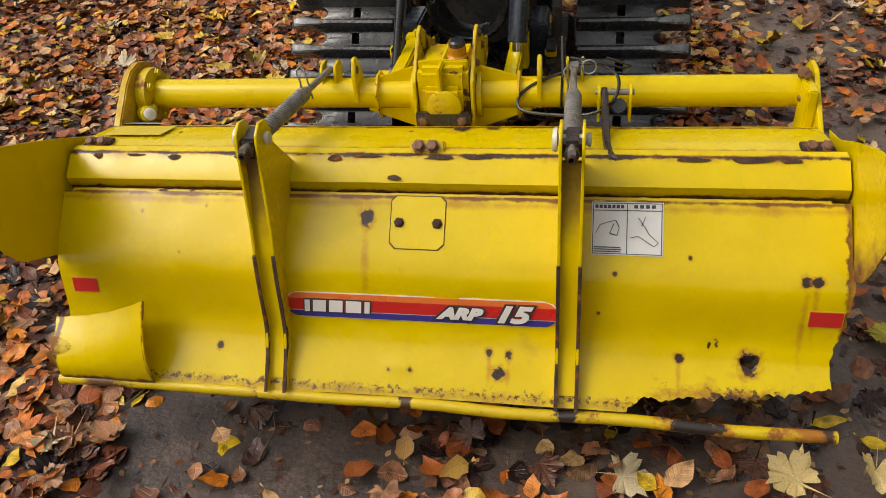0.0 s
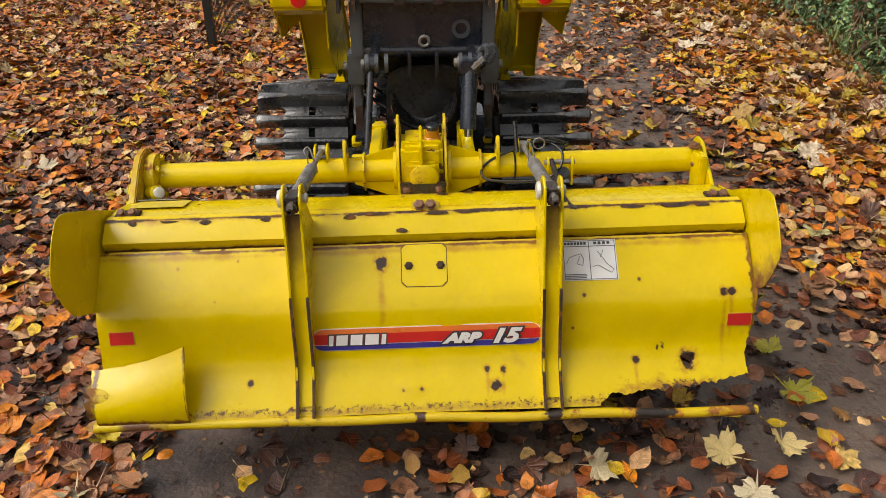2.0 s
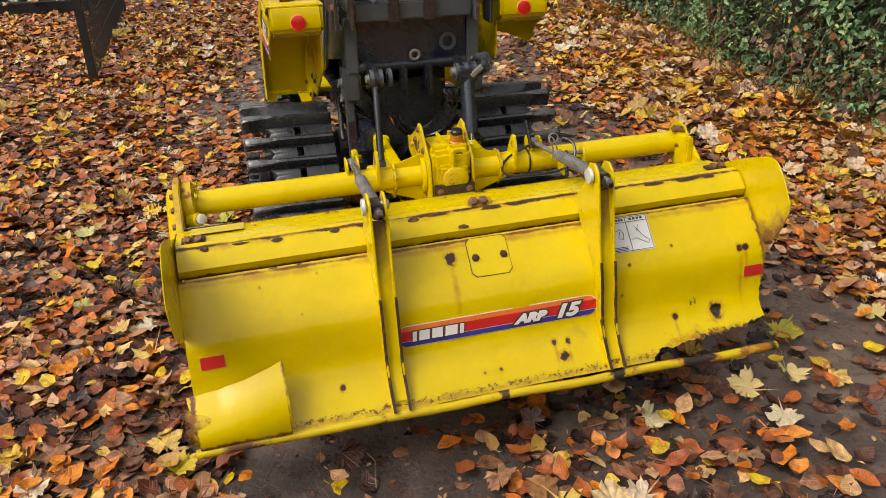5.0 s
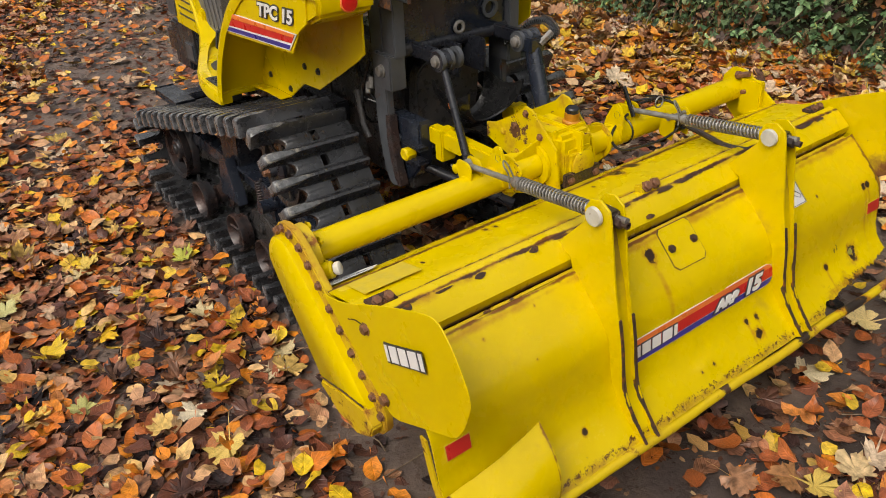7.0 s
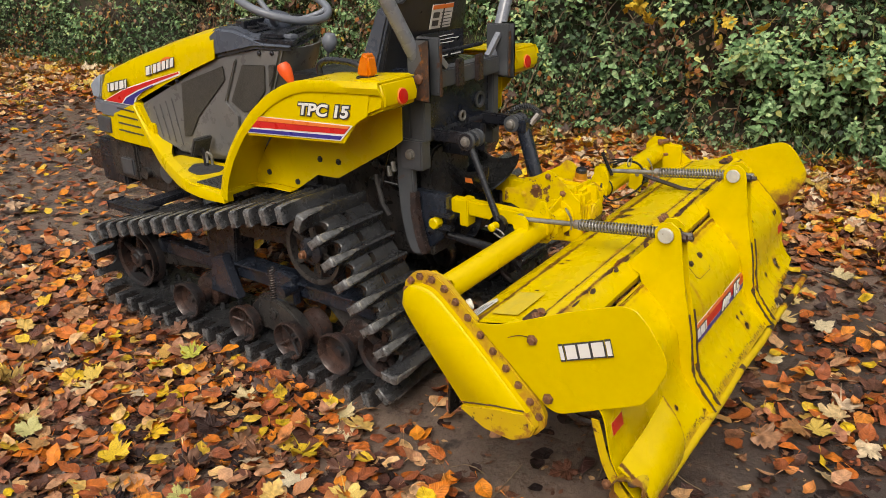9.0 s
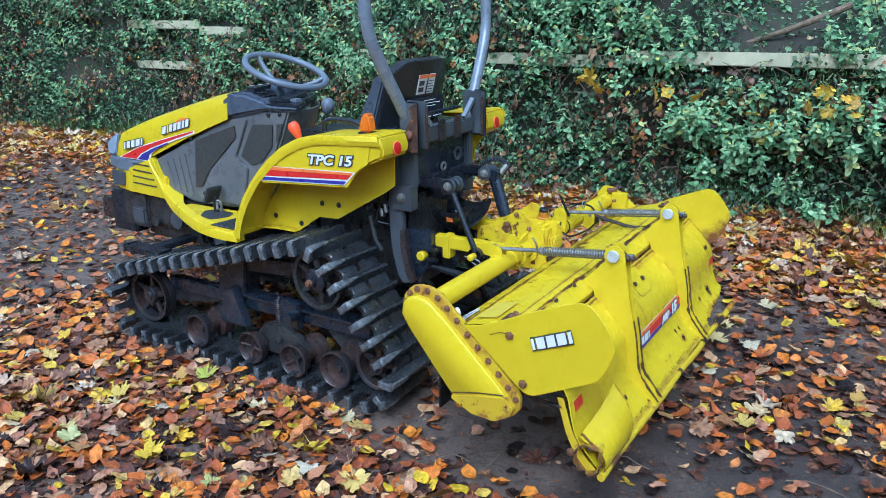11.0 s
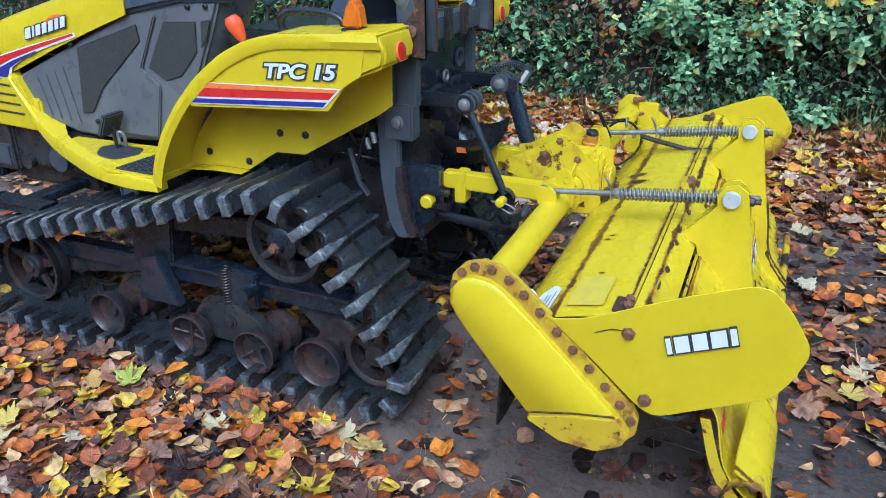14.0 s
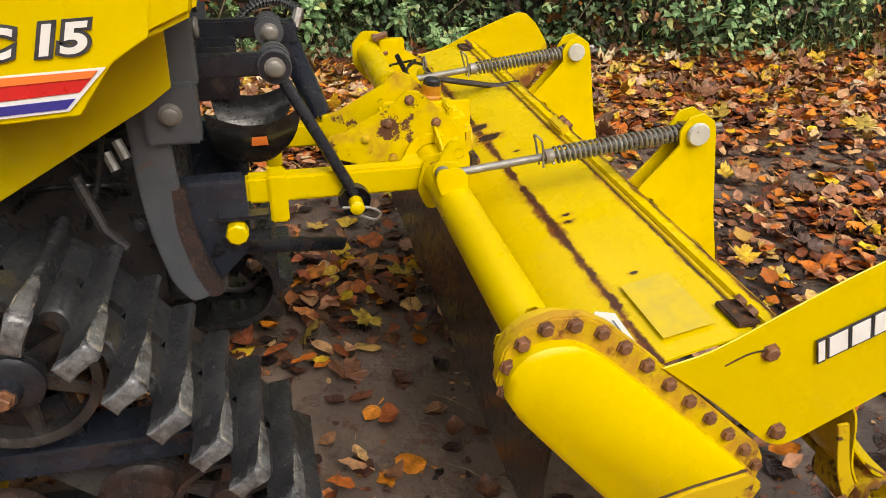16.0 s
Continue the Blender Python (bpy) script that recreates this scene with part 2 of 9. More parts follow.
TORN = material("rust_eaten_yellow_paint", OLDPAINT[:3] + [((0.10, 0.05, 0.012), 95.0, 0.72, 0.75)], 0.29, 0, 0.04, 12.0, coat=0.14, spec=0.35,
                bands=[((0.46, 0.26, 0.010), (0, 0, 1), 0.566, 0.009, 12.0, 1.2, 2.2), ((0.17, 0.060, 0.010), (0, 0, 1), 0.575, 0.005, 14.0, 1.2, 1.8),
                       ((0.44, 0.27, 0.015), (0, 0, 1), 0.235, 0.014, 16.0, 1.3, 2.2), ((0.09, 0.035, 0.012), (0, 0, 1), 0.240, 0.024, 95.0, 1.9, 2.2),
                       ((0.34, 0.15, 0.012), (0.16, 0.1, 1), (0.62, -0.28, 0.252), 0.028, 26.0, 1.0, 2.0), ((0.060, 0.026, 0.013), (0.14, 0.1, 1), (0.63, -0.28, 0.256), 0.031, 75.0, 1.70, 1.95),
                       ((0.10, 0.040, 0.012), (1, 0, 0), 0.805, 0.010, 30.0, 1.2, 1.7), ((0.30, 0.13, 0.012), (1, 0, 0), 0.810, 0.016, 20.0, 1.2, 2.0)]
                + spots(((-0.413, 1.287, 0.543, 0.012, 0.09), (-0.159, 1.167, 0.301, 0.007, 0.035), (-0.120, 1.165, 0.298, 0.007, 0.03), (-0.140, 1.14, 0.272, 0.010, 0), (0.211, 1.17, 0.309, 0.007, 0.035),
                         (0.427, 1.22, 0.469, 0.009, 0.11), (0.445, 1.22, 0.470, 0.008, 0.08), (-0.743, 1.156, 0.289, 0.006, 0), (-0.368, 1.135, 0.268, 0.004, 0), (-0.322, 1.136, 0.269, 0.005, 0),
                         (-0.818, 1.229, 0.483, 0.0025, 0), (-0.911, 1.289, 0.545, 0.003, 0), (-0.765, 1.30, 0.556, 0.0035, 0), (0.22, 1.242, 0.498, 0.0035, 0), (0.082, 1.222, 0.471, 0.004, 0), (0.055, 1.198, 0.392, 0.0035, 0), (0.341, 1.171, 0.306, 0.017, 0)))
                + [(RUSTCORE, (1, 0.2, 0.45), (0.571, -0.214, 0.337), 0.0035, 60.0, 1.1, 1.3), (RUSTCORE, (1, 0.2, 0.6), (0.584, -0.213, 0.340), 0.0065, 60.0, 1.1, 1.3)])
DECKMAT = material("deck_paint_with_rust_seams", OLDPAINT, 0.29, 0, 0.04, 12.0, coat=0.14, spec=0.35,
                   bands=[((0.46, 0.25, 0.010), (0, 1, 0), 0.160, 0.016, 9.0, 1.1, 2.2), (RUSTORANGE, (0, 1, 0), 0.160, 0.014, 14.0, 1.35, 1.9), ((0.075, 0.027, 0.012), (0, 1, 0), 0.158, 0.009, 22.0, 1.35, 1.75),
                          ((0.40, 0.20, 0.012), (0, 1, 0), 0.014, 0.012, 12.0, 1.2, 2.0), ((0.060, 0.026, 0.014), (0, 1, 0), 0.011, 0.009, 18.0, 1.2, 1.6)]
                   + spots(((-0.70, 1.535, 0.62, 0.007, 0), (-0.675, 1.530, 0.62, 0.006, 0), (-0.90, 1.50, 0.62, 0.004, 0), (-0.25, 1.545, 0.61, 0.016, 0), (-0.18, 1.56, 0.61, 0.014, 0), (-0.36, 1.52, 0.62, 0.004, 0))))
LIPMAT = material("lip_paint_with_rust_edges", OLDPAINT, 0.29, 0, 0.04, 12.0, coat=0.14, spec=0.35, bands=[((0.44, 0.25, 0.012), (0, 1, 0), -0.024, 0.014, 11.0, 1.3, 2.2), (RUSTORANGE, (0, 1, 0), -0.022, 0.009, 15.0, 1.45, 2.0), ((0.055, 0.024, 0.013), (0, 1, 0), -0.024, 0.009, 13.0, 1.6, 1.85), ((0.42, 0.25, 0.015), (0, 0, 1), 0.575, 0.012, 12.0, 1.0, 2.0), ((0.10, 0.038, 0.012), (0, 0, 1), 0.572, 0.007, 15.0, 1.0, 1.5)])
# chipped paint that turns dark brown towards the channel's top
CHANNEL = material("channel_paint_darker_on_top", OLDPAINT, 0.4, 0, 0.06, 20.0, spec=0.3, stain=((0.15, 0.085, 0.018), 9.0, 0.0, 0.0, 3.2, 2.1, 2.75))
GEARMAT = material("gearbox_paint_flaked_to_rust", [(YEL, YEL2, 6.0), ((0.46, 0.27, 0.012), 11.0, 0.52, 0.66), ((0.10, 0.040, 0.018), 12.0, 0.565, 0.59), ((0.055, 0.028, 0.020), 40.0, 0.65, 0.69)], 0.36, 0, 0.2, 30.0, coat=0.1, spec=0.35)
FLANGE = material("flange_paint_stained_by_bolts", [(YEL2, (0.52, 0.34, 0.004), 9.0), ((0.46, 0.25, 0.012), 16.0, 0.42, 0.58), ((0.17, 0.06, 0.014), 26.0, 0.56, 0.66)], 0.45, 0, 0.2, 40.0)
SHIELDRUST = material("yellow_paint_with_rust_patch", [(YEL, YEL2, 4.0), ((0.42, 0.27, 0.02), 7.0, 0.64, 0.8), (RUST, 40.0, 0.715, 0.74)], 0.29, 0, 0.04, 12.0, coat=0.14, spec=0.35, stain=((0.16, 0.06, 0.025), 22.0, 0.0, -4.0, -4.0, -1.0, -0.72))
ROLLMAT = material("rolled_sheet_rusting_at_its_torn_end", [(YEL2, (0.50, 0.34, 0.01), 9.0), ((0.24, 0.085, 0.015), 12.0, 0.50, 0.58), (RUST, 16.0, 0.53, 0.58), ((0.02, 0.015, 0.013), 14.0, 0.60, 0.66)], 0.5, 0, 0.3, 60.0, bands=[((0.20, 0.085, 0.014), (1, 0, 0), -0.835, 0.040, 22.0, 0.9, 1.5), ((0.045, 0.022, 0.014), (1, 0, 0), -0.842, 0.022, 26.0, 0.9, 1.4)])
EDGE = material("chipped_yellow_paint", [(YEL2, (0.55, 0.36, 0.01), 9.0), ((0.26, 0.09, 0.015), 14.0, 0.58, 0.66), (RUST, 22.0, 0.61, 0.65), ((0.02, 0.015, 0.013), 18.0, 0.68, 0.71)], 0.45, 0, 0.2, 40.0)
RUSTY = material("rusty_steel", [((0.080, 0.044, 0.035), (0.032, 0.028, 0.030), 9.0), ((0.022, 0.022, 0.026), 6.0, 0.47, 0.60), ((0.16, 0.068, 0.038), 60.0, 0.60, 0.74)], 0.26, 0.25, 0.3, 90.0, coat=0.25)
RUSTBROWN = material("rust_stain", [((0.075, 0.032, 0.016), (0.026, 0.016, 0.012), 30.0), ((0.22, 0.08, 0.015), 45.0, 0.54, 0.66)], 0.8, 0, 0.5, 120.0)
BLACK = material("black_painted_steel", [((0.010, 0.011, 0.016), (0.022, 0.024, 0.031), 9.0), ((0.07, 0.045, 0.032), 16.0, 0.62, 0.74)], 0.28, 0.0, 0.12, 40.0)
NAVY = material("dark_navy_paint", [((0.010, 0.014, 0.024), (0.024, 0.029, 0.042), 7.0), ((0.07, 0.055, 0.05), 12.0, 0.68, 0.80)], 0.24, 0.0, 0.08, 30.0, coat=0.5)
GREASE = material("oily_black_casting", [((0.016, 0.016, 0.018), (0.046, 0.042, 0.040), 14.0), ((0.075, 0.05, 0.034), 22.0, 0.60, 0.74)], 0.32, 0.0, 0.4, 60.0)
RUBBER = material("worn_track_rubber", [((0.014, 0.015, 0.017), (0.030, 0.031, 0.034), 8.0), ((0.10, 0.095, 0.09), 22.0, 0.65, 0.82)], 0.29, 0.0, 0.25, 50.0, spec=0.65, coat=0.2)
WORNLUG = material("scuffed_track_rubber", [((0.018, 0.019, 0.022), (0.036, 0.037, 0.041), 9.0), ((0.12, 0.12, 0.12), 60.0, 0.62, 0.76)], 0.25, 0.0, 0.30, 70.0, spec=0.7, coat=0.25,
                   bands=[((0.16, 0.165, 0.175), (1, 0, 0), -0.332, 0.040, 55.0, 1.45, 2.5), ((0.13, 0.135, 0.14), (0, 0, 1), 0.043, 0.0040, 34.0, 1.1, 2.2), ((0.26, 0.24, 0.20), (0, 0, 1), 0.0405, 0.0022, 26.0, 1.6, 2.3)])
GREYPL = material("dark_grey_plastic", [((0.150, 0.148, 0.150), (0.110, 0.110, 0.114), 4.0), ((0.17, 0.165, 0.16), 12.0, 0.60, 0.8)], 0.32, 0.0, 0.06, 120.0)
DASHMAT = material("dark_slate_plastic", [((0.075, 0.088, 0.118), (0.055, 0.066, 0.092), 5.0), ((0.14, 0.14, 0.15), 30.0, 0.62, 0.76)], 0.3, 0.0, 0.04, 120.0)
LIGHTPL = material("slate_grey_plastic", [((0.155, 0.17, 0.205), (0.125, 0.14, 0.175), 5.0)], 0.4, 0.0, 0.04, 120.0)
MESHPL = material("black_intake_gauze", [((0.030, 0.028, 0.026), (0.050, 0.046, 0.042), 60.0)], 0.55, 0.0, 0.5, 400.0)
SEATMAT = material("black_vinyl", [((0.012, 0.013, 0.015), (0.020, 0.021, 0.024), 12.0)], 0.36, 0.0, 0.15, 160.0)
STEEL = material("grey_painted_steel", [((0.058, 0.063, 0.072), (0.090, 0.096, 0.108), 8.0), ((0.11, 0.045, 0.02), 15.0, 0.62, 0.70)], 0.38, 0.1, 0.12, 50.0)
ROPSMAT = material("grey_roll_bar_paint", [((0.15, 0.165, 0.20), (0.20, 0.215, 0.25), 7.0), ((0.13, 0.06, 0.03), 14.0, 0.68, 0.76)], 0.28, 0.0, 0.04, 40.0, coat=0.3)
ZINC = material("dull_zinc_steel", [((0.30, 0.29, 0.275), (0.19, 0.175, 0.16), 30.0), ((0.17, 0.10, 0.06), 40.0, 0.56, 0.70)], 0.5, 0.45, 0.1, 90.0)
CHROME = material("polished_steel_rod", [((0.62, 0.62, 0.62), (0.5, 0.5, 0.5), 20.0)], 0.16, 1.0, 0.0)
BOLTRUST = material("rusted_bolt", [((0.24, 0.105, 0.050), (0.11, 0.050, 0.028), 80.0)], 0.5, 0.0, 0.3, 200.0)
WHITE = material("white_sticker", [((0.78, 0.78, 0.77), (0.70, 0.69, 0.67), 12.0)], 0.4, 0, 0.0)
CREAM = material("white_plastic_cap", [((0.75, 0.73, 0.66), (0.62, 0.58, 0.48), 30.0)], 0.4, 0, 0.05)
INK = material("dark_print", [((0.03, 0.03, 0.035), (0.05, 0.05, 0.055), 30.0)], 0.45, 0, 0.0)
REDVINYL = material("red_vinyl", [((0.60, 0.022, 0.02), (0.52, 0.02, 0.02), 9.0)], 0.34, 0, 0.0)
ORANGEV = material("orange_vinyl", [((0.80, 0.20, 0.04), (0.74, 0.18, 0.04), 9.0)], 0.34, 0, 0.0)
BLUEV = material("blue_vinyl", [((0.035, 0.03, 0.26), (0.04, 0.035, 0.22), 9.0)], 0.34, 0, 0.0)
REDLENS = material("red_lamp_lens", [((0.62, 0.012, 0.008), (0.5, 0.01, 0.01), 40.0)], 0.15, 0, 0.1, 300.0, coat=0.6)
AMBER = material("amber_lamp_lens", [((0.85, 0.22, 0.005), (0.75, 0.17, 0.004), 40.0)], 0.15, 0, 0.2, 200.0, coat=0.6)
AMBER.node_tree.nodes["Principled BSDF"].inputs["Transmission Weight"].default_value = 0.2
ORANGEKNOB = material("orange_plastic_knob", [((0.80, 0.10, 0.025), (0.72, 0.09, 0.02), 20.0)], 0.45, 0, 0.05)
CAPAMBER = material("amber_filler_plug", [((0.55, 0.24, 0.01), (0.40, 0.15, 0.01), 60.0)], 0.4, 0, 0.2, 90.0)
LAMPGREY = material("headlamp_lens", [((0.30, 0.36, 0.45), (0.24, 0.29, 0.37), 12.0)], 0.12, 0, 0.0, coat=0.5)
TREAD = material("black_tread_rubber", [((0.02, 0.021, 0.023), (0.06, 0.06, 0.062), 60.0)], 0.5, 0, 0.6, 150.0)
FADED = material("faded_yellow_label", [((0.62, 0.46, 0.02), (0.55, 0.42, 0.05), 40.0)], 0.5, 0, 0.0)
HOSE = material("black_rubber_hose", [((0.008, 0.008, 0.009), (0.018, 0.018, 0.018), 20.0)], 0.22, 0, 0.1)
PALESTEEL = material("pale_painted_pin", [((0.60, 0.59, 0.56), (0.48, 0.47, 0.44), 40.0), ((0.20, 0.11, 0.05), 60.0, 0.64, 0.74)], 0.5, 0.2, 0.1, 90.0)
BARK = material("weathered_wood", [((0.44, 0.40, 0.25), (0.58, 0.52, 0.34), 6.0), ((0.10, 0.12, 0.06), 9.0, 0.56, 0.7)], 0.8, 0, 0.5, 60.0)
BARKDARK = material("dark_stained_timber", [((0.010, 0.011, 0.014), (0.024, 0.025, 0.030), 6.0)], 0.34, 0, 0.3, 50.0)
SHEETMAT = material("grey_white_plastic_sheet", [((0.46, 0.46, 0.48), (0.30, 0.30, 0.31), 5.0), ((0.20, 0.17, 0.13), 14.0, 0.58, 0.68)], 0.45, 0, 0.3, 8.0)
WIREMAT = material("black_fence_wire", [((0.012, 0.013, 0.013), (0.022, 0.022, 0.022), 20.0)], 0.45, 0.0, 0.0)
TWIG = material("dry_twig", [((0.10, 0.065, 0.04), (0.22, 0.16, 0.10), 30.0)], 0.8, 0, 0.3, 90.0)
SOIL = material("dark_soil_and_backdrop", [((0.022, 0.019, 0.013), (0.045, 0.036, 0.024), 3.0), ((0.034, 0.050, 0.020), 7.0, 0.50, 0.62)], 0.9, 0, 0.8, 14.0)
# the band darkens an oval by the tiller: wet mud plus its shade, painted in
GROUND = material("wet_stained_ground_with_tiller_shade", [((0.165, 0.117, 0.094), (0.108, 0.079, 0.065), 1.7), ((0.205, 0.150, 0.116), 5.0, 0.50, 0.70), ((0.026, 0.019, 0.017), 11.0, 0.56, 0.70), ((0.10, 0.045, 0.026), 19.0, 0.60, 0.68), ((0.17, 0.125, 0.10), 120.0, 0.64, 0.72), ((0.026, 0.019, 0.017), 160.0, 0.60, 0.68)],
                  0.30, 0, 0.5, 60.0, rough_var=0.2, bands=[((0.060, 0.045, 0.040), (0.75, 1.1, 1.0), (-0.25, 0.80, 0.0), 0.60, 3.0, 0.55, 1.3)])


# ---- small builders ----
PLACE = {}


def finish(me, mat_, angle=38):
    me.materials.append(mat_)
    for p in me.polygons:
        p.use_smooth = True
    me.set_sharp_from_angle(angle=radians(angle))
    return me


def thing(name, at, label, category, group="", kind=""):
    ob = new(name)
    ob.location = at
    ob.empty_display_size = 0.1
    PLACE[ob] = Vector(at)
    return tagged(ob, label, category, group, kind)


def parts(name, bms, mat_, parent, label=""):
    """Several alike pieces, each a part of its own."""
    return [part(name, b, mat_, parent, label) for b in bms]


def part(name, bm, mat_, parent, label="", angle=38):
    """One mesh object under a thing or a part, from a bmesh in world coordinates."""
    bmesh.ops.recalc_face_normals(bm, faces=bm.faces[:])
    me = bpy.data.meshes.new(name)
    at = PLACE[parent]
    bmesh.ops.translate(bm, verts=bm.verts[:], vec=-at)
    bm.to_mesh(me)
    bm.free()
    finish(me, mat_, angle)
    ob = new(name, me)
    ob.parent = parent
    PLACE[ob] = at
    return tagged(ob, label) if label else ob


def again(ob, name, m, parent, label=""):
    """Another part on the same mesh, moved by m in its parent's space."""
    o = new(name, ob.data)
    o.parent = parent
    o.matrix_basis = m
    PLACE[o] = PLACE[parent]
    return tagged(o, label) if label else o


def single(name, bm, mat_, label, category, group="", kind="", angle=38):
    """A thing that is one mesh."""
    bmesh.ops.recalc_face_normals(bm, faces=bm.faces[:])
    me = bpy.data.meshes.new(name)
    bm.to_mesh(me)
    bm.free()
    finish(me, mat_, angle)
    ob = new(name, me)
    PLACE[ob] = Vector((0, 0, 0))
    return tagged(ob, label, category, group, kind)


def bevelled(bm, size, seg=2):
    if size:
        bmesh.ops.bevel(bm, geom=[e_ for e_ in bm.edges if len(e_.link_faces) == 2 and e_.calc_face_angle(0) > 0.5], offset=size, segments=seg, affect="EDGES", clamp_overlap=True)
    return bm


def box(x0, x1, y0, y1, z0, z1, bev=0.004, turn=None):
    bm = bmesh.new()
    bmesh.ops.create_cube(bm, size=1)
    for v in bm.verts:
        v.co = Vector(((x0 + x1) / 2 + v.co.x * (x1 - x0), (y0 + y1) / 2 + v.co.y * (y1 - y0), (z0 + z1) / 2 + v.co.z * (z1 - z0)))
    bevelled(bm, bev)
    if turn:
        c = Vector(((x0 + x1) / 2, (y0 + y1) / 2, (z0 + z1) / 2))
        bmesh.ops.rotate(bm, verts=bm.verts[:], cent=c, matrix=Euler([radians(t) for t in turn]).to_matrix())
    return bm


def prism(poly, lo, hi, axis="x", bev=0.0, seg=2):
    """A polygon of (y, z), (x, z) or (x, y) drawn out along the remaining axis."""
    bm = bmesh.new()
    at = {"x": lambda p, q: (q, p[0], p[1]), "y": lambda p, q: (p[0], q, p[1]), "z": lambda p, q: (p[0], p[1], q)}[axis]
    low = [bm.verts.new(at(p, lo)) for p in poly]
    high = [bm.verts.new(at(p, hi)) for p in poly]
    bm.faces.new(low)
    bm.faces.new(high[::-1])
    k = len(poly)
    for i in range(k):
        bm.faces.new((low[i], high[i], high[(i + 1) % k], low[(i + 1) % k]))
    bmesh.ops.recalc_face_normals(bm, faces=bm.faces[:])
    bevelled(bm, bev, seg)
    return bm


def tube(points, radius, sides=12, caps=True, closed=False):
    """A round bar along points; radius one number or one a point."""
    pts = [Vector(p) for p in points]
    k = len(pts)
    rad = radius if isinstance(radius, (list, tuple)) else [radius] * k
    bm = bmesh.new()
    rings = []
    side = None
    for i, p in enumerate(pts):
        if closed:
            d = pts[(i + 1) % k] - pts[i - 1]
        else:
            d = pts[min(i + 1, k - 1)] - pts[max(i - 1, 0)]
        d.normalize()
        if side is None:
            side = d.orthogonal().normalized()
        side = (side - d * side.dot(d)).normalized()
        up = d.cross(side)
        rings.append([bm.verts.new(p + (side * math.cos(2 * math.pi * j / sides) + up * math.sin(2 * math.pi * j / sides)) * rad[i]) for j in range(sides)])
    for i in range(k if closed else k - 1):
        r0, r1 = rings[i], rings[(i + 1) % k]
        for j in range(sides):
            bm.faces.new((r0[j], r0[(j + 1) % sides], r1[(j + 1) % sides], r1[j]))
    if caps and not closed:
        bm.faces.new(rings[0][::-1])
        bm.faces.new(rings[-1])
    return bm


def rod(p0, p1, r, sides=16, bev=0.0):
    bm = tube([p0, p1], r, sides)
    return bevelled(bm, bev) if bev else bm


def smooth_path(points, steps=6):
    """A Catmull-Rom curve through points."""
    p = [Vector(q) for q in points]
    p = [p[0] * 2 - p[1]] + p + [p[-1] * 2 - p[-2]]
    out = []
    for i in range(1, len(p) - 2):
        for s in range(steps):
            t = s / steps
            out.append(0.5 * (2 * p[i] + (p[i + 1] - p[i - 1]) * t + (2 * p[i - 1] - 5 * p[i] + 4 * p[i + 1] - p[i + 2]) * t * t + (3 * p[i] - p[i - 1] - 3 * p[i + 1] + p[i + 2]) * t ** 3))
    out.append(p[-2])
    return out


def coil(p0, p1, r, wire, turns, per=10, sides=6):
    p0, p1 = Vector(p0), Vector(p1)
    d = p1 - p0
    s = d.orthogonal().normalized()
    u = d.normalized().cross(s)
    k = int(turns * per)
    return tube([p0 + d * (i / k) + (s * math.cos(2 * math.pi * i / per) + u * math.sin(2 * math.pi * i / per)) * r for i in range(k + 1)], wire, sides)


def join(*bms):
    """Several bmeshes as one."""
    out = bms[0]
    for b in bms[1:]:
        me = bpy.data.meshes.new("joined")
        b.to_mesh(me)
        b.free()
        out.from_mesh(me)
        bpy.data.meshes.remove(me)
    return out


def lathe(profile, at, axis, sides=32):
    """A turned piece: profile of (radius, distance along the axis)."""
    ax = Vector(axis).normalized()
    s = ax.orthogonal().normalized()
    u = ax.cross(s)
    c = Vector(at)
    bm = bmesh.new()
    rings = []
    for r, h in profile:
        if r < 1e-5:
            rings.append([bm.verts.new(c + ax * h)])
        else:
            rings.append([bm.verts.new(c + ax * h + (s * math.cos(2 * math.pi * j / sides) + u * math.sin(2 * math.pi * j / sides)) * r) for j in range(sides)])
    for r0, r1 in zip(rings, rings[1:]):
        for j in range(sides):
            a0, a1, b0, b1 = r0[j % len(r0)], r0[(j + 1) % len(r0)], r1[j % len(r1)], r1[(j + 1) % len(r1)]
            vs = []
            for v in (a0, a1, b1, b0):
                if v not in vs:
                    vs.append(v)
            if len(vs) > 2:
                bm.faces.new(vs)
    return bm


def hex_bolt(at, axis, r=0.009, h=0.008):
    ax = Vector(axis).normalized()
    return lathe([(r * 1.5, 0), (r * 1.5, h * 0.25), (r * 1.12, h * 0.3), (r * 1.12, h), (r * 0.9, h * 1.15), (0, h * 1.15)], at, ax, 6 if r < 0.012 else 12)


def sheet(profile, x0, x1, thick, cols=1, wave=0.0):
    """A bent metal sheet: a (y, z) profile drawn out along x, with thickness."""
    bm = bmesh.new()
    rows = []
    for i in range(cols + 1):
        x = x0 + (x1 - x0) * i / cols
        rows.append([bm.verts.new((x, y + wave * noise.noise((x * 4, y * 9, z * 9)), z)) for y, z in profile])
    for r0, r1 in zip(rows, rows[1:]):
        for j in range(len(profile) - 1):
            bm.faces.new((r0[j], r0[j + 1], r1[j + 1], r1[j]))
    bmesh.ops.recalc_face_normals(bm, faces=bm.faces[:])
    bmesh.ops.solidify(bm, geom=bm.faces[:], thickness=thick)
    return bm


def dense(profile, step=0.012):
    out = []
    for (a0, b0), (a1, b1) in zip(profile, profile[1:]):
        k = max(1, round(math.hypot(a1 - a0, b1 - b0) / step))
        out += [(a0 + (a1 - a0) * i / k, b0 + (b1 - b0) * i / k) for i in range(k)]
    return out + [profile[-1]]


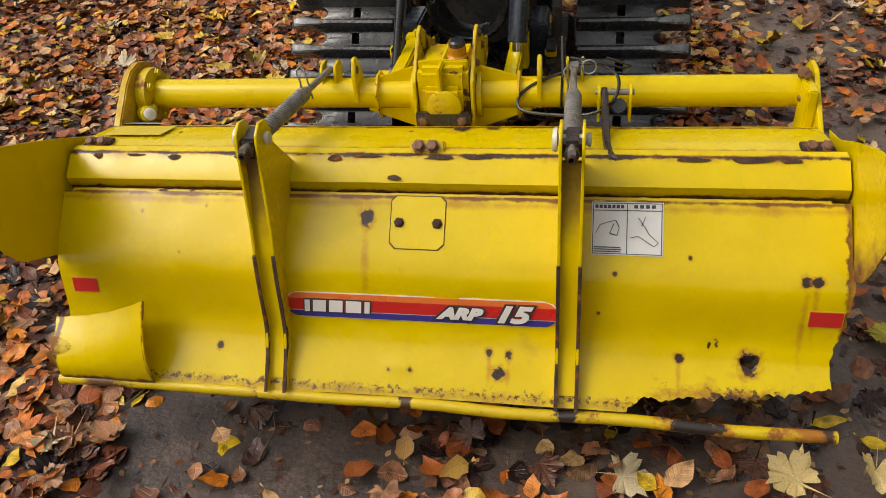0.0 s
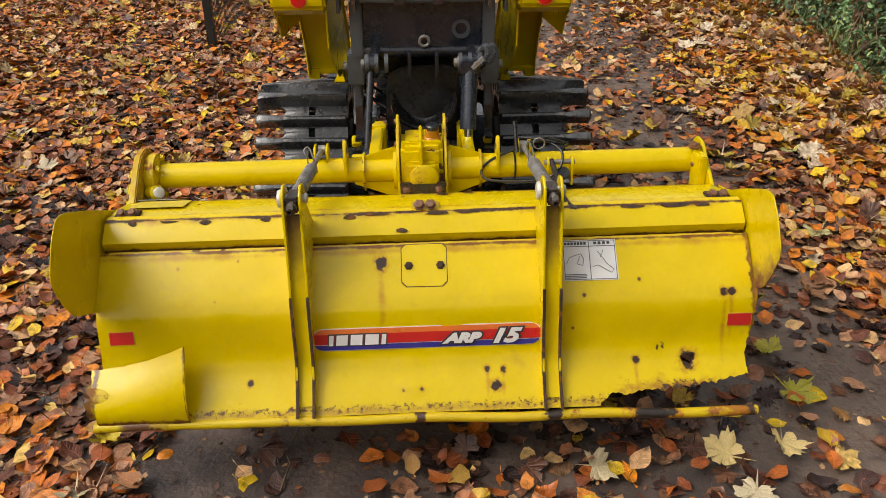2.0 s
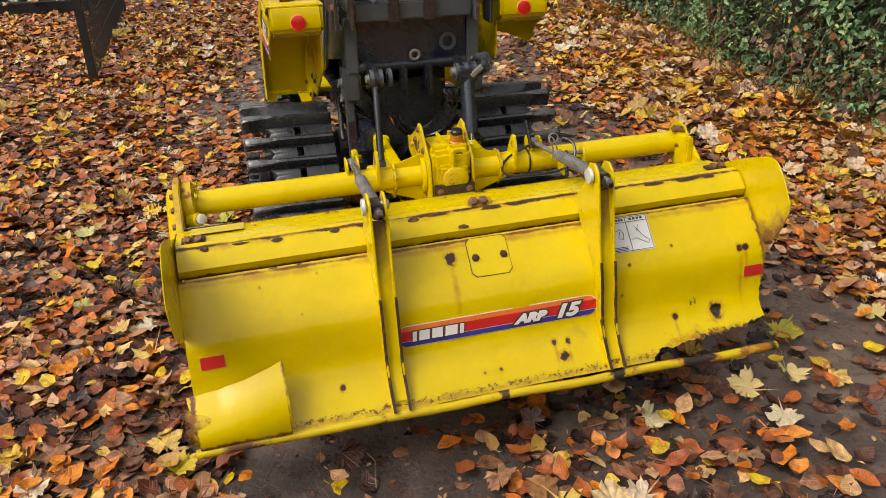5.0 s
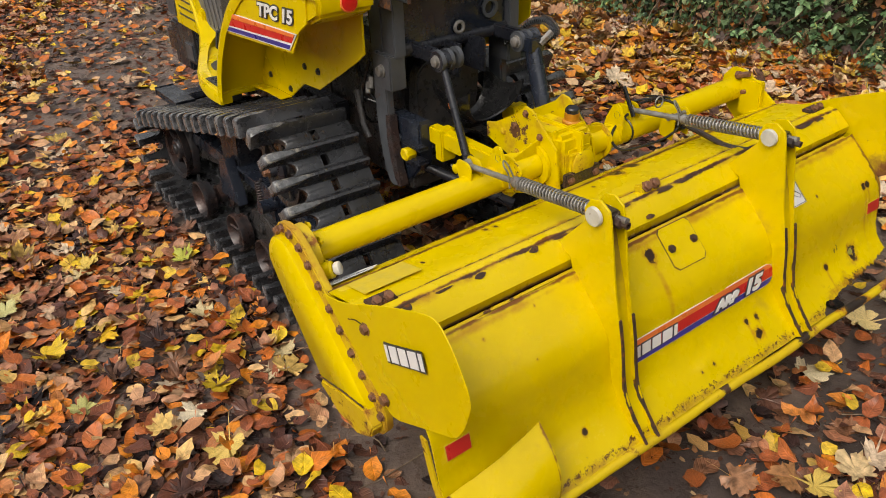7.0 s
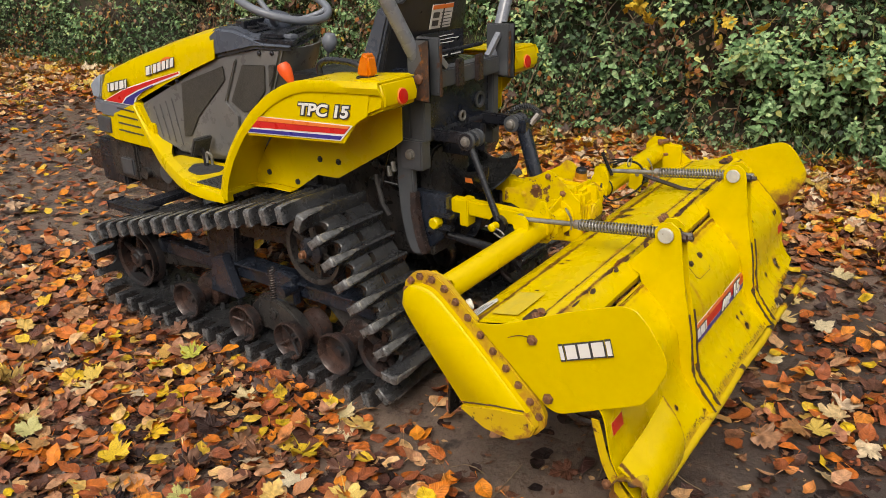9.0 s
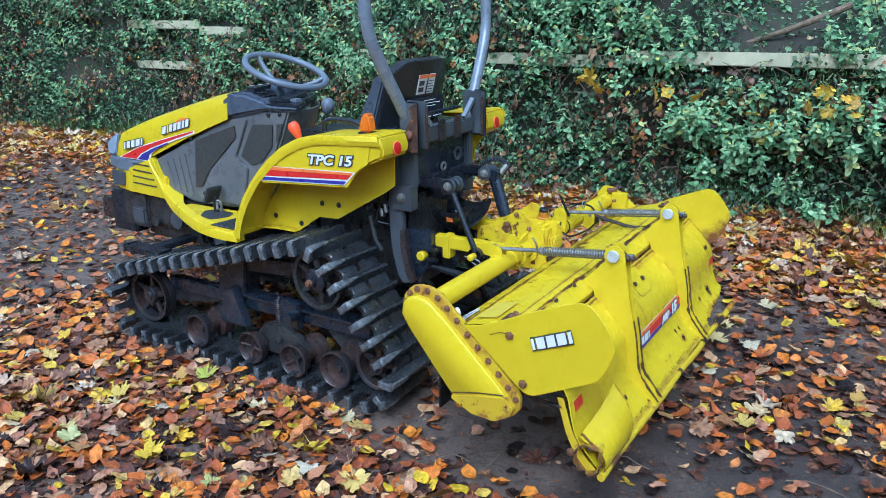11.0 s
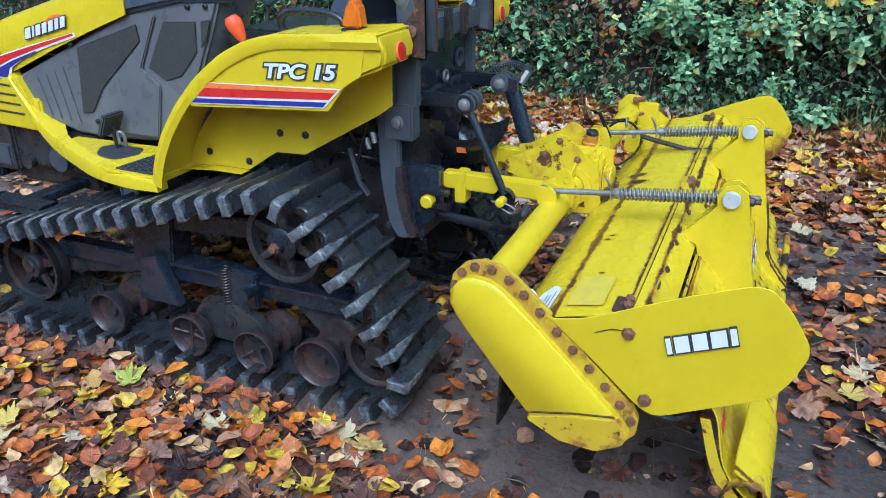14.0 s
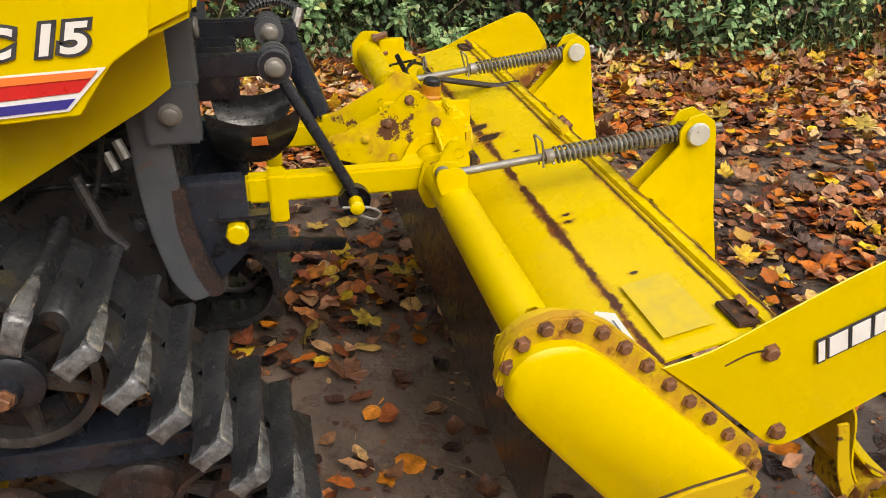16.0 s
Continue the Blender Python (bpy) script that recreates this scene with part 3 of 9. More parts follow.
def rounded(profile, steps=5):
    """The same line with its inner corners eased."""
    out = [profile[0]]
    for p, q, r in zip(profile, profile[1:], profile[2:]):
        p, q, r = Vector(p), Vector(q), Vector(r)
        a0, b0 = q + (p - q) * 0.3, q + (r - q) * 0.3
        for i in range(steps + 1):
            t = i / steps
            out.append(tuple((a0 * (1 - t) + q * t) * (1 - t) + (q * (1 - t) + b0 * t) * t))
    return out + [profile[-1]]


def plate_on(corners, lift, thick=0.0012):
    """A thin flat sticker from its corners in space, raised by lift along its normal."""
    pts = [Vector(c) for c in corners]
    nrm = (pts[1] - pts[0]).cross(pts[2] - pts[0]).normalized()
    bm = bmesh.new()
    low = [bm.verts.new(p + nrm * lift) for p in pts]
    high = [bm.verts.new(p + nrm * (lift + thick)) for p in pts]
    bm.faces.new(low[::-1])
    bm.faces.new(high)
    k = len(pts)
    for i in range(k):
        bm.faces.new((low[i], low[(i + 1) % k], high[(i + 1) % k], high[i]))
    return bm


def letters(name, text, height, m, mat_, parent, label="", shear=0.25, bold=0.0, depth=0.0008, stretch=1.0):
    """Lettering in the built-in font, as a mesh; m: its pose in world space, x along the line and z out of it."""
    cu = bpy.data.curves.new(name, "FONT")
    cu.body, cu.size, cu.shear, cu.offset, cu.extrude = text, height / 0.72, shear, bold, depth
    tmp = new(name + "_line", cu)
    dg = bpy.context.evaluated_depsgraph_get()
    me = bpy.data.meshes.new_from_object(tmp.evaluated_get(dg))
    bpy.data.objects.remove(tmp)
    me.transform(Matrix.Translation(-PLACE[parent]) @ m @ Matrix.Diagonal((stretch, 1, 1, 1)))
    me.materials.clear()
    me.materials.append(mat_)
    me.name = name
    ob = new(name, me)
    ob.parent = parent
    PLACE[ob] = PLACE[parent]
    return tagged(ob, label) if label else ob


def basis(o, ax, ay):
    """A pose from an origin and two directions."""
    ax, ay = Vector(ax).normalized(), Vector(ay)
    ay = (ay - ax * ay.dot(ax)).normalized()
    az = ax.cross(ay)
    m = Matrix((ax, ay, az)).transposed().to_4x4()
    m.translation = o
    return m


def slanted_blocks(o, ax, ay, widths, height, gap, lean=0.25):
    """A row of plain leaning blocks, as corners, along a line."""
    o, ax, ay = Vector(o), Vector(ax).normalized(), Vector(ay).normalized()
    out, s = [], 0
    for w in widths:
        out.append([o + ax * s, o + ax * (s + w), o + ax * (s + w + lean * height) + ay * height, o + ax * (s + lean * height) + ay * height])
        s += w + gap
    return out


C = -0.305  # the machine's middle plane


def flip(bm):
    """Mirrored in the machine's middle plane."""
    for v in bm.verts:
        v.co.x = 2 * C - v.co.x
    bmesh.ops.reverse_faces(bm, faces=bm.faces[:])
    return bm

# ---- the ground: one sheet to the horizon ----
rng = np.random.default_rng(7)


def foot(y):
    """Where the bank on the far side of the track begins."""
    return 2.5 + 0.12 * math.sin(y * 0.9 + 0.6) - 0.05 * max(0.0, y - 10) - 0.12 * max(0.0, 0.8 - y) + 0.05 * math.sin(y * 2.7) + 0.44 * math.exp(-((y - 6.4) / 2.7) ** 2)


def ground_z(x, y):
    swell = 0.012 * math.sin(x * 1.3 + 0.4) * math.sin(y * 0.9) if abs(x) < 12 and abs(y) < 20 else 0
    near_machine = 1 - min(1, max(0, 1.6 - math.hypot((x - C) / 1.0, (y - 2.6) / 1.4)))
    heap = 0.10 * max(0, min(1, (x - foot(y) + 0.9) / 0.9)) ** 2
    return swell * near_machine + heap


def spaced(lo, hi, fine, k):
    mid = list(np.linspace(fine[0], fine[1], k))
    left, right, s = [], [], (fine[1] - fine[0]) / k
    p = fine[0]
    while p > lo:
        s *= 1.25
        p -= s
        left.append(max(p, lo))
    s, p = (fine[1] - fine[0]) / k, fine[1]
    while p < hi:
        s *= 1.25
        p += s
        right.append(min(p, hi))
    return left[::-1] + mid + right


gx, gy = spaced(-400, 400, (-4.5, 4.0), 150), spaced(-400, 400, (-2.5, 9.0), 170)
me = bpy.data.meshes.new("ground")
verts = [(x, y, ground_z(x, y) + (0.006 * noise.noise((x * 6, y * 6, 0)) + 0.003 * noise.noise((x * 25, y * 25, 3)) if abs(x) < 6 and abs(y) < 10 else 0)) for y in gy for x in gx]
w = len(gx)
me.from_pydata(verts, [], [(j * w + i, j * w + i + 1, (j + 1) * w + i + 1, (j + 1) * w + i) for j in range(len(gy) - 1) for i in range(w - 1)])
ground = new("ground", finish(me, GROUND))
tagged(ground, "wet dark brown track strewn with fallen autumn leaves", "ground", kind="structure")


# ---- leaves ----
def outline_leaf(kind):
    """Points and faces of one leaf, its stalk at the origin and its tip at y = 1."""
    if kind == "beech":
        side = [(0.13, 0.04, 0.02), (0.27, 0.21, 0.055), (0.33, 0.40, 0.07), (0.30, 0.60, 0.06), (0.17, 0.81, 0.035)]
        v = [(0, 0.0, 0), (0, 0.20, 0.010), (0, 0.40, 0.018), (0, 0.60, 0.018), (0, 0.80, 0.010), (0, 1.0, 0)]
        v += side + [(-x, y, z) for x, y, z in side]
        f = [(0, 6, 7, 1), (1, 7, 8, 2), (2, 8, 9, 3), (3, 9, 10, 4), (4, 10, 5), (0, 1, 12, 11), (1, 2, 13, 12), (2, 3, 14, 13), (3, 4, 15, 14), (4, 5, 15)]
        v += [(0.010, -0.30, 0.03), (-0.010, -0.30, 0.03)]
        f += [(0, 16, 17)]
        return np.array(v), f
    if kind == "oval":
        v = [(0, 0.0, 0), (0, 0.5, 0.02), (0, 1.0, 0), (0.26, 0.20, 0.05), (0.33, 0.52, 0.07), (-0.26, 0.20, 0.05), (-0.33, 0.52, 0.07)]
        return np.array(v), [(0, 3, 4, 1), (1, 4, 2), (0, 1, 6, 5), (1, 2, 6)]
    if kind == "scrap":
        v = [(0, 0, 0), (0.30, 0.25, 0.05), (0.22, 0.75, 0.02), (-0.15, 0.95, 0.06), (-0.32, 0.40, 0.03)]
        return np.array(v), [(0, 1, 2), (0, 2, 3, 4)]
    if kind == "lobed":
        ring = []
        tips = [(-122, 0.46), (-58, 0.64), (0, 0.72), (58, 0.64), (122, 0.46)]
        for i, (ang, r) in enumerate(tips):
            a0 = radians(ang)
            for da, q in ((-26, 0.74), (-17, 0.86), (-9, 0.82), (0, 1.0), (9, 0.82), (17, 0.86), (26, 0.74)):
                b0 = a0 + radians(da)
                ring.append((math.sin(b0) * r * q, 0.32 + math.cos(b0) * r * q, 0.10 * q * q * (0.4 + (i % 2))))
            if i < 4:
                b0 = radians((ang + tips[i + 1][0]) / 2)
                ring.append((math.sin(b0) * 0.36, 0.32 + math.cos(b0) * 0.36, -0.03))
        ring.append((0, 0.22, 0))
        v = [(0, 0.32, 0.0)] + ring
        k = len(ring)
        f = [(0, 1 + (i + 1) % k, 1 + i) for i in range(k)]
        b = len(v)
        v += [(0.012, 0.24, 0.0), (-0.012, 0.24, 0.0), (0.04, -0.45, 0.06)]
        f += [(b, b + 1, b + 2)]
        return np.array(v), f
    if kind == "ivy":
        v = [(0, 0, 0), (0.42, 0.05, 0.03), (0.50, 0.40, 0.06), (0.22, 0.55, 0.03), (0, 1, -0.06), (-0.22, 0.55, 0.03), (-0.50, 0.40, 0.06), (-0.42, 0.05, 0.03), (0, 0.45, -0.02)]
        return np.array(v), [(8, 0, 1), (8, 1, 2), (8, 2, 3), (8, 3, 4), (8, 4, 5), (8, 5, 6), (8, 6, 7), (8, 7, 0)]
    if kind == "blade":
        v = [(0.03, 0, 0), (-0.03, 0, 0), (0.022, 0.5, 0.05), (-0.022, 0.5, 0.05), (0, 1, -0.06)]
        return np.array(v), [(0, 2, 3, 1), (2, 4, 3)]
    v = [(0, 0, 0), (0.22, 0.15, 0.04), (0.27, 0.38, 0.06), (0.17, 0.7, 0.03), (0, 1, -0.10), (-0.17, 0.7, 0.03), (-0.27, 0.38, 0.06), (-0.22, 0.15, 0.04), (0, 0.4, -0.01)]
    return np.array(v), [(8, 0, 1), (8, 1, 2), (8, 2, 3), (8, 3, 4), (8, 4, 5), (8, 5, 6), (8, 6, 7), (8, 7, 0)]


def rotations(yaw, tilt, roll):
    cy, sy, ct, st, cr, sr = np.cos(yaw), np.sin(yaw), np.cos(tilt), np.sin(tilt), np.cos(roll), np.sin(roll)
    o, l = np.zeros_like(yaw), np.ones_like(yaw)
    rz = np.stack([cy, -sy, o, sy, cy, o, o, o, l], -1).reshape(-1, 3, 3)
    rx = np.stack([l, o, o, o, ct, -st, o, st, ct], -1).reshape(-1, 3, 3)
    ry = np.stack([cr, o, sr, o, l, o, -sr, o, cr], -1).reshape(-1, 3, 3)
    return rz @ rx @ ry


def strew(name, kind, at, rot, size, mat_, label, category, curl=None, group="", stuff="stuff"):
    """Many leaves as one mesh: places (n, 3), turns (n, 3, 3), sizes (n)."""
    tv, tf = outline_leaf(kind)
    n_, k = len(at), len(tv)
    loc = np.repeat(tv[None], n_, 0)
    if curl is not None:
        r2 = (loc[:, :, 0] ** 2 * 1.4 + (loc[:, :, 1] - 0.45) ** 2)
        loc[:, :, 2] = loc[:, :, 2] * (0.3 + curl[:, None] * 1.2) + curl[:, None] * r2
        loc[:, :, 0] *= (0.85 + 0.3 * rng.random(n_))[:, None]
    if curl is not None:
        loc[:, :, :2] += rng.normal(0, 0.026, loc[:, :, :2].shape)
        loc[:, :, 2] += rng.normal(0, 0.036, loc[:, :, 2].shape)
        bend = rng.normal(0, 0.35, n_)
        loc[:, :, 2] += bend[:, None] * (loc[:, :, 1] - 0.5) ** 2 + rng.normal(0, 0.25, n_)[:, None] * loc[:, :, 0] * (loc[:, :, 1] - 0.4)
    loc *= size[:, None, None]
    pts = np.einsum("nij,nkj->nki", rot, loc) + at[:, None, :]
    lens = np.array([len(f) for f in tf])
    flat = np.concatenate([np.array(f) for f in tf])
    loops = (flat[None] + (np.arange(n_) * k)[:, None]).ravel()
    totals = np.tile(lens, n_)
    starts = np.concatenate([[0], np.cumsum(totals)[:-1]])
    me_ = bpy.data.meshes.new(name)
    me_.vertices.add(n_ * k)
    me_.vertices.foreach_set("co", pts.ravel())
    me_.loops.add(len(loops))
    me_.loops.foreach_set("vertex_index", loops.astype(np.int32))
    me_.polygons.add(len(totals))
    me_.polygons.foreach_set("loop_start", starts.astype(np.int32))
    me_.update(calc_edges=True)
    me_.validate()
    me_.polygons.foreach_set("use_smooth", np.ones(len(totals), dtype=bool))
    if kind in ("beech", "lobed"):
        uv = np.tile(tv[flat][:, :2], (n_, 1))
        me_.uv_layers.new(name="leaf").data.foreach_set("uv", uv.ravel())
    me_.materials.append(mat_)
    ob = new(name, me_)
    return tagged(ob, label, category, group, stuff)


WARM = [(0.0, (0.062, 0.029, 0.025)), (0.12, (0.168, 0.054, 0.029)), (0.26, (0.347, 0.095, 0.034)), (0.44, (0.560, 0.151, 0.022)), (0.56, (0.694, 0.241, 0.022)), (0.68, (0.336, 0.140, 0.084)), (0.80, (0.515, 0.280, 0.151)), (0.89, (0.694, 0.426, 0.190)), (0.95, (0.650, 0.426, 0.039)), (1.0, (0.717, 0.470, 0.017))]
LEAF_WARM = leaf_material("beech_litter", WARM, 0.30, 0.0, 45.0, 0.6, veins="feather")
LEAF_AFAR = leaf_material("far_litter", WARM, 0.34, 0.0, 45.0, 0.6)
LEAF_GOLD = leaf_material("golden_litter", [(0.0, (0.26, 0.085, 0.03)), (0.20, (0.50, 0.16, 0.025)), (0.42, (0.60, 0.25, 0.03)), (0.55, (0.66, 0.42, 0.03)), (0.66, (0.42, 0.22, 0.11)), (0.82, (0.62, 0.46, 0.26)), (1.0, (0.36, 0.15, 0.06))], 0.34, 0.0, 45.0, 0.6)
LEAF_PALE = leaf_material("maple_litter", [(0.0, (0.62, 0.38, 0.02)), (0.14, (0.54, 0.36, 0.14)), (0.30, (0.62, 0.50, 0.36)), (0.46, (0.36, 0.18, 0.09)), (0.62, (0.11, 0.068, 0.058)), (0.78, (0.30, 0.13, 0.06)), (0.93, (0.48, 0.36, 0.07)), (1.0, (0.62, 0.36, 0.015))], 0.35, 0.0, veins="fan")
LEAF_DARK = leaf_material("rotting_litter", [(0.0, (0.020, 0.014, 0.014)), (0.35, (0.056, 0.030, 0.026)), (0.65, (0.12, 0.052, 0.034)), (0.9, (0.22, 0.10, 0.052)), (1.0, (0.34, 0.21, 0.12))], 0.26, 0.0, 45.0, 0.6, veins="feather")
LEAF_DULL = leaf_material("dull_far_litter", [(0.0, (0.020, 0.014, 0.014)), (0.35, (0.056, 0.030, 0.026)), (0.65, (0.12, 0.052, 0.034)), (0.9, (0.22, 0.10, 0.052)), (1.0, (0.34, 0.21, 0.12))], 0.28, 0.0, 45.0, 0.6)
LEAF_CRUMB = leaf_material("leaf_crumbs", [(0.0, (0.03, 0.02, 0.018)), (0.4, (0.12, 0.047, 0.026)), (0.75, (0.32, 0.12, 0.036)), (1.0, (0.50, 0.34, 0.18))], 0.4)


def cover(x, y):
    """How thickly leaves lie, from 0 to 1."""
    def block(cx, cy, hx, hy, soft):
        return np.clip((1.0 - np.maximum(np.abs(x - cx) / hx, np.abs(y - cy) / hy)) / soft, 0, 1)
    d = np.full_like(x, 0.97)
    mid = np.interp(y, [-6, 1.4, 2.4, 3.9, 5, 7, 10, 12], [0.75, 0.85, 0.93, 1.04, 1.17, 1.30, 1.48, 1.53])
    half = np.interp(y, [-6, 3.9, 7, 10, 12, 14], [0.34, 0.36, 0.36, 0.26, 0.14, 0.0])
    wander = 0.10 * np.sin(y * 2.3 + 1.0) + 0.06 * np.sin(y * 5.9)
    d = d * (1 - np.where(y < 2.6, 0.66, 0.80) * np.clip((half + 0.16 - np.abs(x - mid - wander * 0.5)) / 0.26, 0, 1))
    d = d * (1 - 0.88 * block(-0.72, 1.05, 0.44, 1.00, 0.35))
    d = d * (1 - 0.50 * block(0.30, 0.95, 0.95, 1.05, 0.30))
    d = d * (1 - 0.70 * block(-0.60, 1.75, 0.55, 0.45, 0.40))
    d = d * (1 - 0.35 * block(-0.25, 1.55, 0.98, 0.90, 0.22))
    ahead = np.clip((1.0 - np.maximum(np.abs(x + 0.05 - (y - 5.8) * 0.25) / 1.15, np.abs(y - 6.0) / 2.3)) / 0.35, 0, 1)
    return d * (1 - 0.82 * ahead)


def litter(count, x0, x1, y0, y1, least=0.0):
    x, y = rng.uniform(x0, x1, count), rng.uniform(y0, y1, count)
    x, y = x + rng.normal(0, 0.3, count), y + rng.normal(0, 0.3, count)
    clump = np.array([noise.noise((p * 1.7, q * 1.7, 5.0)) for p, q in zip(x, y)])
    keep = rng.random(count) < (least + (1 - least) * cover(x, y)) * (0.82 + 0.65 * clump)
    keep &= x < np.array([foot(q) + 0.45 for q in y])
    keep &= ~((np.abs(np.abs(x - C) - 0.445) < 0.19) & (y > 2.02) & (y < 3.72))
    keep &= ~((np.abs(x - C) < 0.32) & (y > 1.75) & (y < 3.9) & (rng.random(count) < 0.30))
    x, y = x[keep], y[keep]
    return x, y, np.array([ground_z(p, q) for p, q in zip(x, y)])


def lay(name, kind, count, area, size, lift, tilt, mat_, label, group="", least=0.0):
    x, y, z = litter(count, *area, least)
    n_ = len(x)
    at = np.stack([x, y, z + lift[0] + (lift[1] - lift[0]) * rng.random(n_) ** 1.5], -1)
    rot = rotations(rng.uniform(0, 6.283, n_), rng.normal(0, tilt, n_), rng.normal(0, tilt, n_))
    over = rng.random(n_) < 0.3
    rot[over] = rot[over] @ np.diag([1.0, -1.0, -1.0])
    sz = size * rng.uniform(0.65, 1.2, n_)
    return strew(name, kind, at, rot, sz, mat_, label, "leaf litter", curl=rng.normal(0.25, 0.30, n_), group=group)


NEAR, MIDDLE, FAR = (-3.2, 3.0, -0.9, 4.2), (-4.5, 3.2, 4.2, 9.0), (-9.0, 3.2, 9.0, 20.0)
lay("leaf_litter", "beech", 21000, NEAR, 0.068, (0.002, 0.007), 0.06, LEAF_DARK, "dark rotting leaves pressed into the wet ground", least=0.12)
lay("leaf_litter", "lobed", 5200, NEAR, 0.084, (0.006, 0.018), 0.16, LEAF_DARK, "dark rotting maple leaves pressed into the wet ground")
lay("leaf_crumbs", "scrap", 22000, NEAR, 0.020, (0.002, 0.007), 0.20, LEAF_CRUMB, "small brown crumbs of leaf on the wet ground", least=0.35)
lay("leaf_litter", "beech", 30000, NEAR, 0.070, (0.008, 0.040), 0.26, LEAF_WARM, "orange and brown fallen beech leaves on wet ground")
lay("leaf_litter", "lobed", 1700, NEAR, 0.088, (0.014, 0.042), 0.26, LEAF_PALE, "pale yellow fallen maple leaves on wet ground")
lay("leaf_litter", "oval", 19000, MIDDLE, 0.072, (0.003, 0.010), 0.10, LEAF_DULL, "dark rotting leaves pressed into the wet ground")
lay("leaf_crumbs", "scrap", 16000, MIDDLE, 0.030, (0.003, 0.010), 0.22, LEAF_CRUMB, "small brown crumbs of leaf on the wet ground", least=0.3)
lay("leaf_litter", "oval", 36000, MIDDLE, 0.072, (0.010, 0.040), 0.28, LEAF_AFAR, "orange and brown fallen beech leaves on wet ground")
lay("leaf_litter", "lobed", 3200, MIDDLE, 0.094, (0.014, 0.046), 0.30, LEAF_PALE, "pale yellow fallen maple leaves on wet ground")
lay("leaf_litter", "oval", 40000, FAR, 0.092, (0.010, 0.034), 0.25, LEAF_AFAR, "orange and brown fallen beech leaves on wet ground")
lay("leaf_litter", "lobed", 1500, FAR, 0.13, (0.014, 0.036), 0.20, LEAF_PALE, "pale yellow fallen maple leaves on wet ground")
lay("leaf_litter", "oval", 17000, (-3.4, 3.0, -6.0, -0.8), 0.076, (0.006, 0.04), 0.3, LEAF_AFAR, "orange and brown fallen beech leaves on wet ground")
lay("leaf_litter", "oval", 30000, (-10.0, -3.0, -6.0, 9.5), 0.090, (0.006, 0.03), 0.2, LEAF_AFAR, "orange and brown fallen beech leaves on wet ground")

# single large leaves that catch the eye
MAPLE_ONE = leaf_material("single_maple_leaf", [(0.0, (0.66, 0.56, 0.40)), (0.35, (0.58, 0.46, 0.24)), (0.55, (0.64, 0.42, 0.02)), (0.75, (0.70, 0.60, 0.44)), (0.9, (0.42, 0.42, 0.06)), (1.0, (0.66, 0.44, 0.03))], 0.36, single_leaf=True, veins="fan")
BEECH_ONE = leaf_material("single_beech_leaf", [(0.0, (0.30, 0.085, 0.028)), (0.4, (0.46, 0.13, 0.022)), (0.7, (0.46, 0.24, 0.13)), (1.0, (0.56, 0.34, 0.03))], 0.33, single_leaf=True, veins="feather")


def one_leaf(kind, seed):
    """A few crumpled shapes of leaf to share."""
    r_ = np.random.default_rng(seed)
    v, f = outline_leaf(kind)
    v = v.copy()
    v[:, :2] += r_.normal(0, 0.035, v[:, :2].shape)
    v[:, 2] = v[:, 2] * 1.4 + r_.normal(0.30, 0.3) * (v[:, 0] ** 2 + (v[:, 1] - 0.45) ** 2) + r_.normal(0, 0.2) * v[:, 0] * (v[:, 1] - 0.4) + r_.normal(0, 0.032, len(v))
    flat_ = np.array([k_ for face in f for k_ in face])
    m_ = bpy.data.meshes.new("leaf")
    m_.from_pydata(v.tolist(), [], f)
    m_.polygons.foreach_set("use_smooth", np.ones(len(f), dtype=bool))
    m_.uv_layers.new(name="leaf").data.foreach_set("uv", outline_leaf(kind)[0][flat_][:, :2].ravel())
    m_.materials.append(MAPLE_ONE if kind == "lobed" else BEECH_ONE)
    return m_


MAPLES, BEECHES = [one_leaf("lobed", i) for i in range(6)], [one_leaf("beech", 20 + i) for i in range(6)]
SPOTS = [(0.09, 1.10), (0.49, 1.10), (-1.20, 1.08), (0.63, 1.19), (1.14, 1.35), (1.46, 1.71), (1.27, 1.63), (0.78, 1.56), (1.43, 1.95), (-1.23, 1.26), (0.51, 1.03), (0.98, 1.04), (-1.29, 2.06), (-1.54, 2.25), (-1.37, 3.05), (-1.28, 1.90), (-1.65, 3.23),
         (-0.27, 0.88), (1.97, 0.90), (-1.22, 2.15), (-1.63, 3.04), (-1.61, 2.60), (-1.03, 2.12), (0.96, 0.67), (-1.02, 2.13), (-1.13, 2.93), (-1.07, 2.87), (-1.10, 2.48), (0.93, 4.13), (1.6, 3.3)]
extra = litter(900, -2.6, 2.6, -0.5, 6.0)
SPOTS += [(a_, b_) for a_, b_ in zip(extra[0][:30], extra[1][:30]) if not (-1.15 < a_ < 0.55 and 1.0 < b_ < 4.0)]
for i, (x, y) in enumerate(SPOTS):
    o = new("maple_leaf", MAPLES[i % 6])
    o.matrix_basis = pose(x, y, ground_z(x, y) + 0.030, rng.normal(0, 7), rng.normal(0, 7), rng.uniform(0, 360)) @ Matrix.Scale(rng.uniform(0.07, 0.105), 4)
    tagged(o, "pale yellow fallen maple leaf on the wet track", "leaf", "single fallen maple leaves")
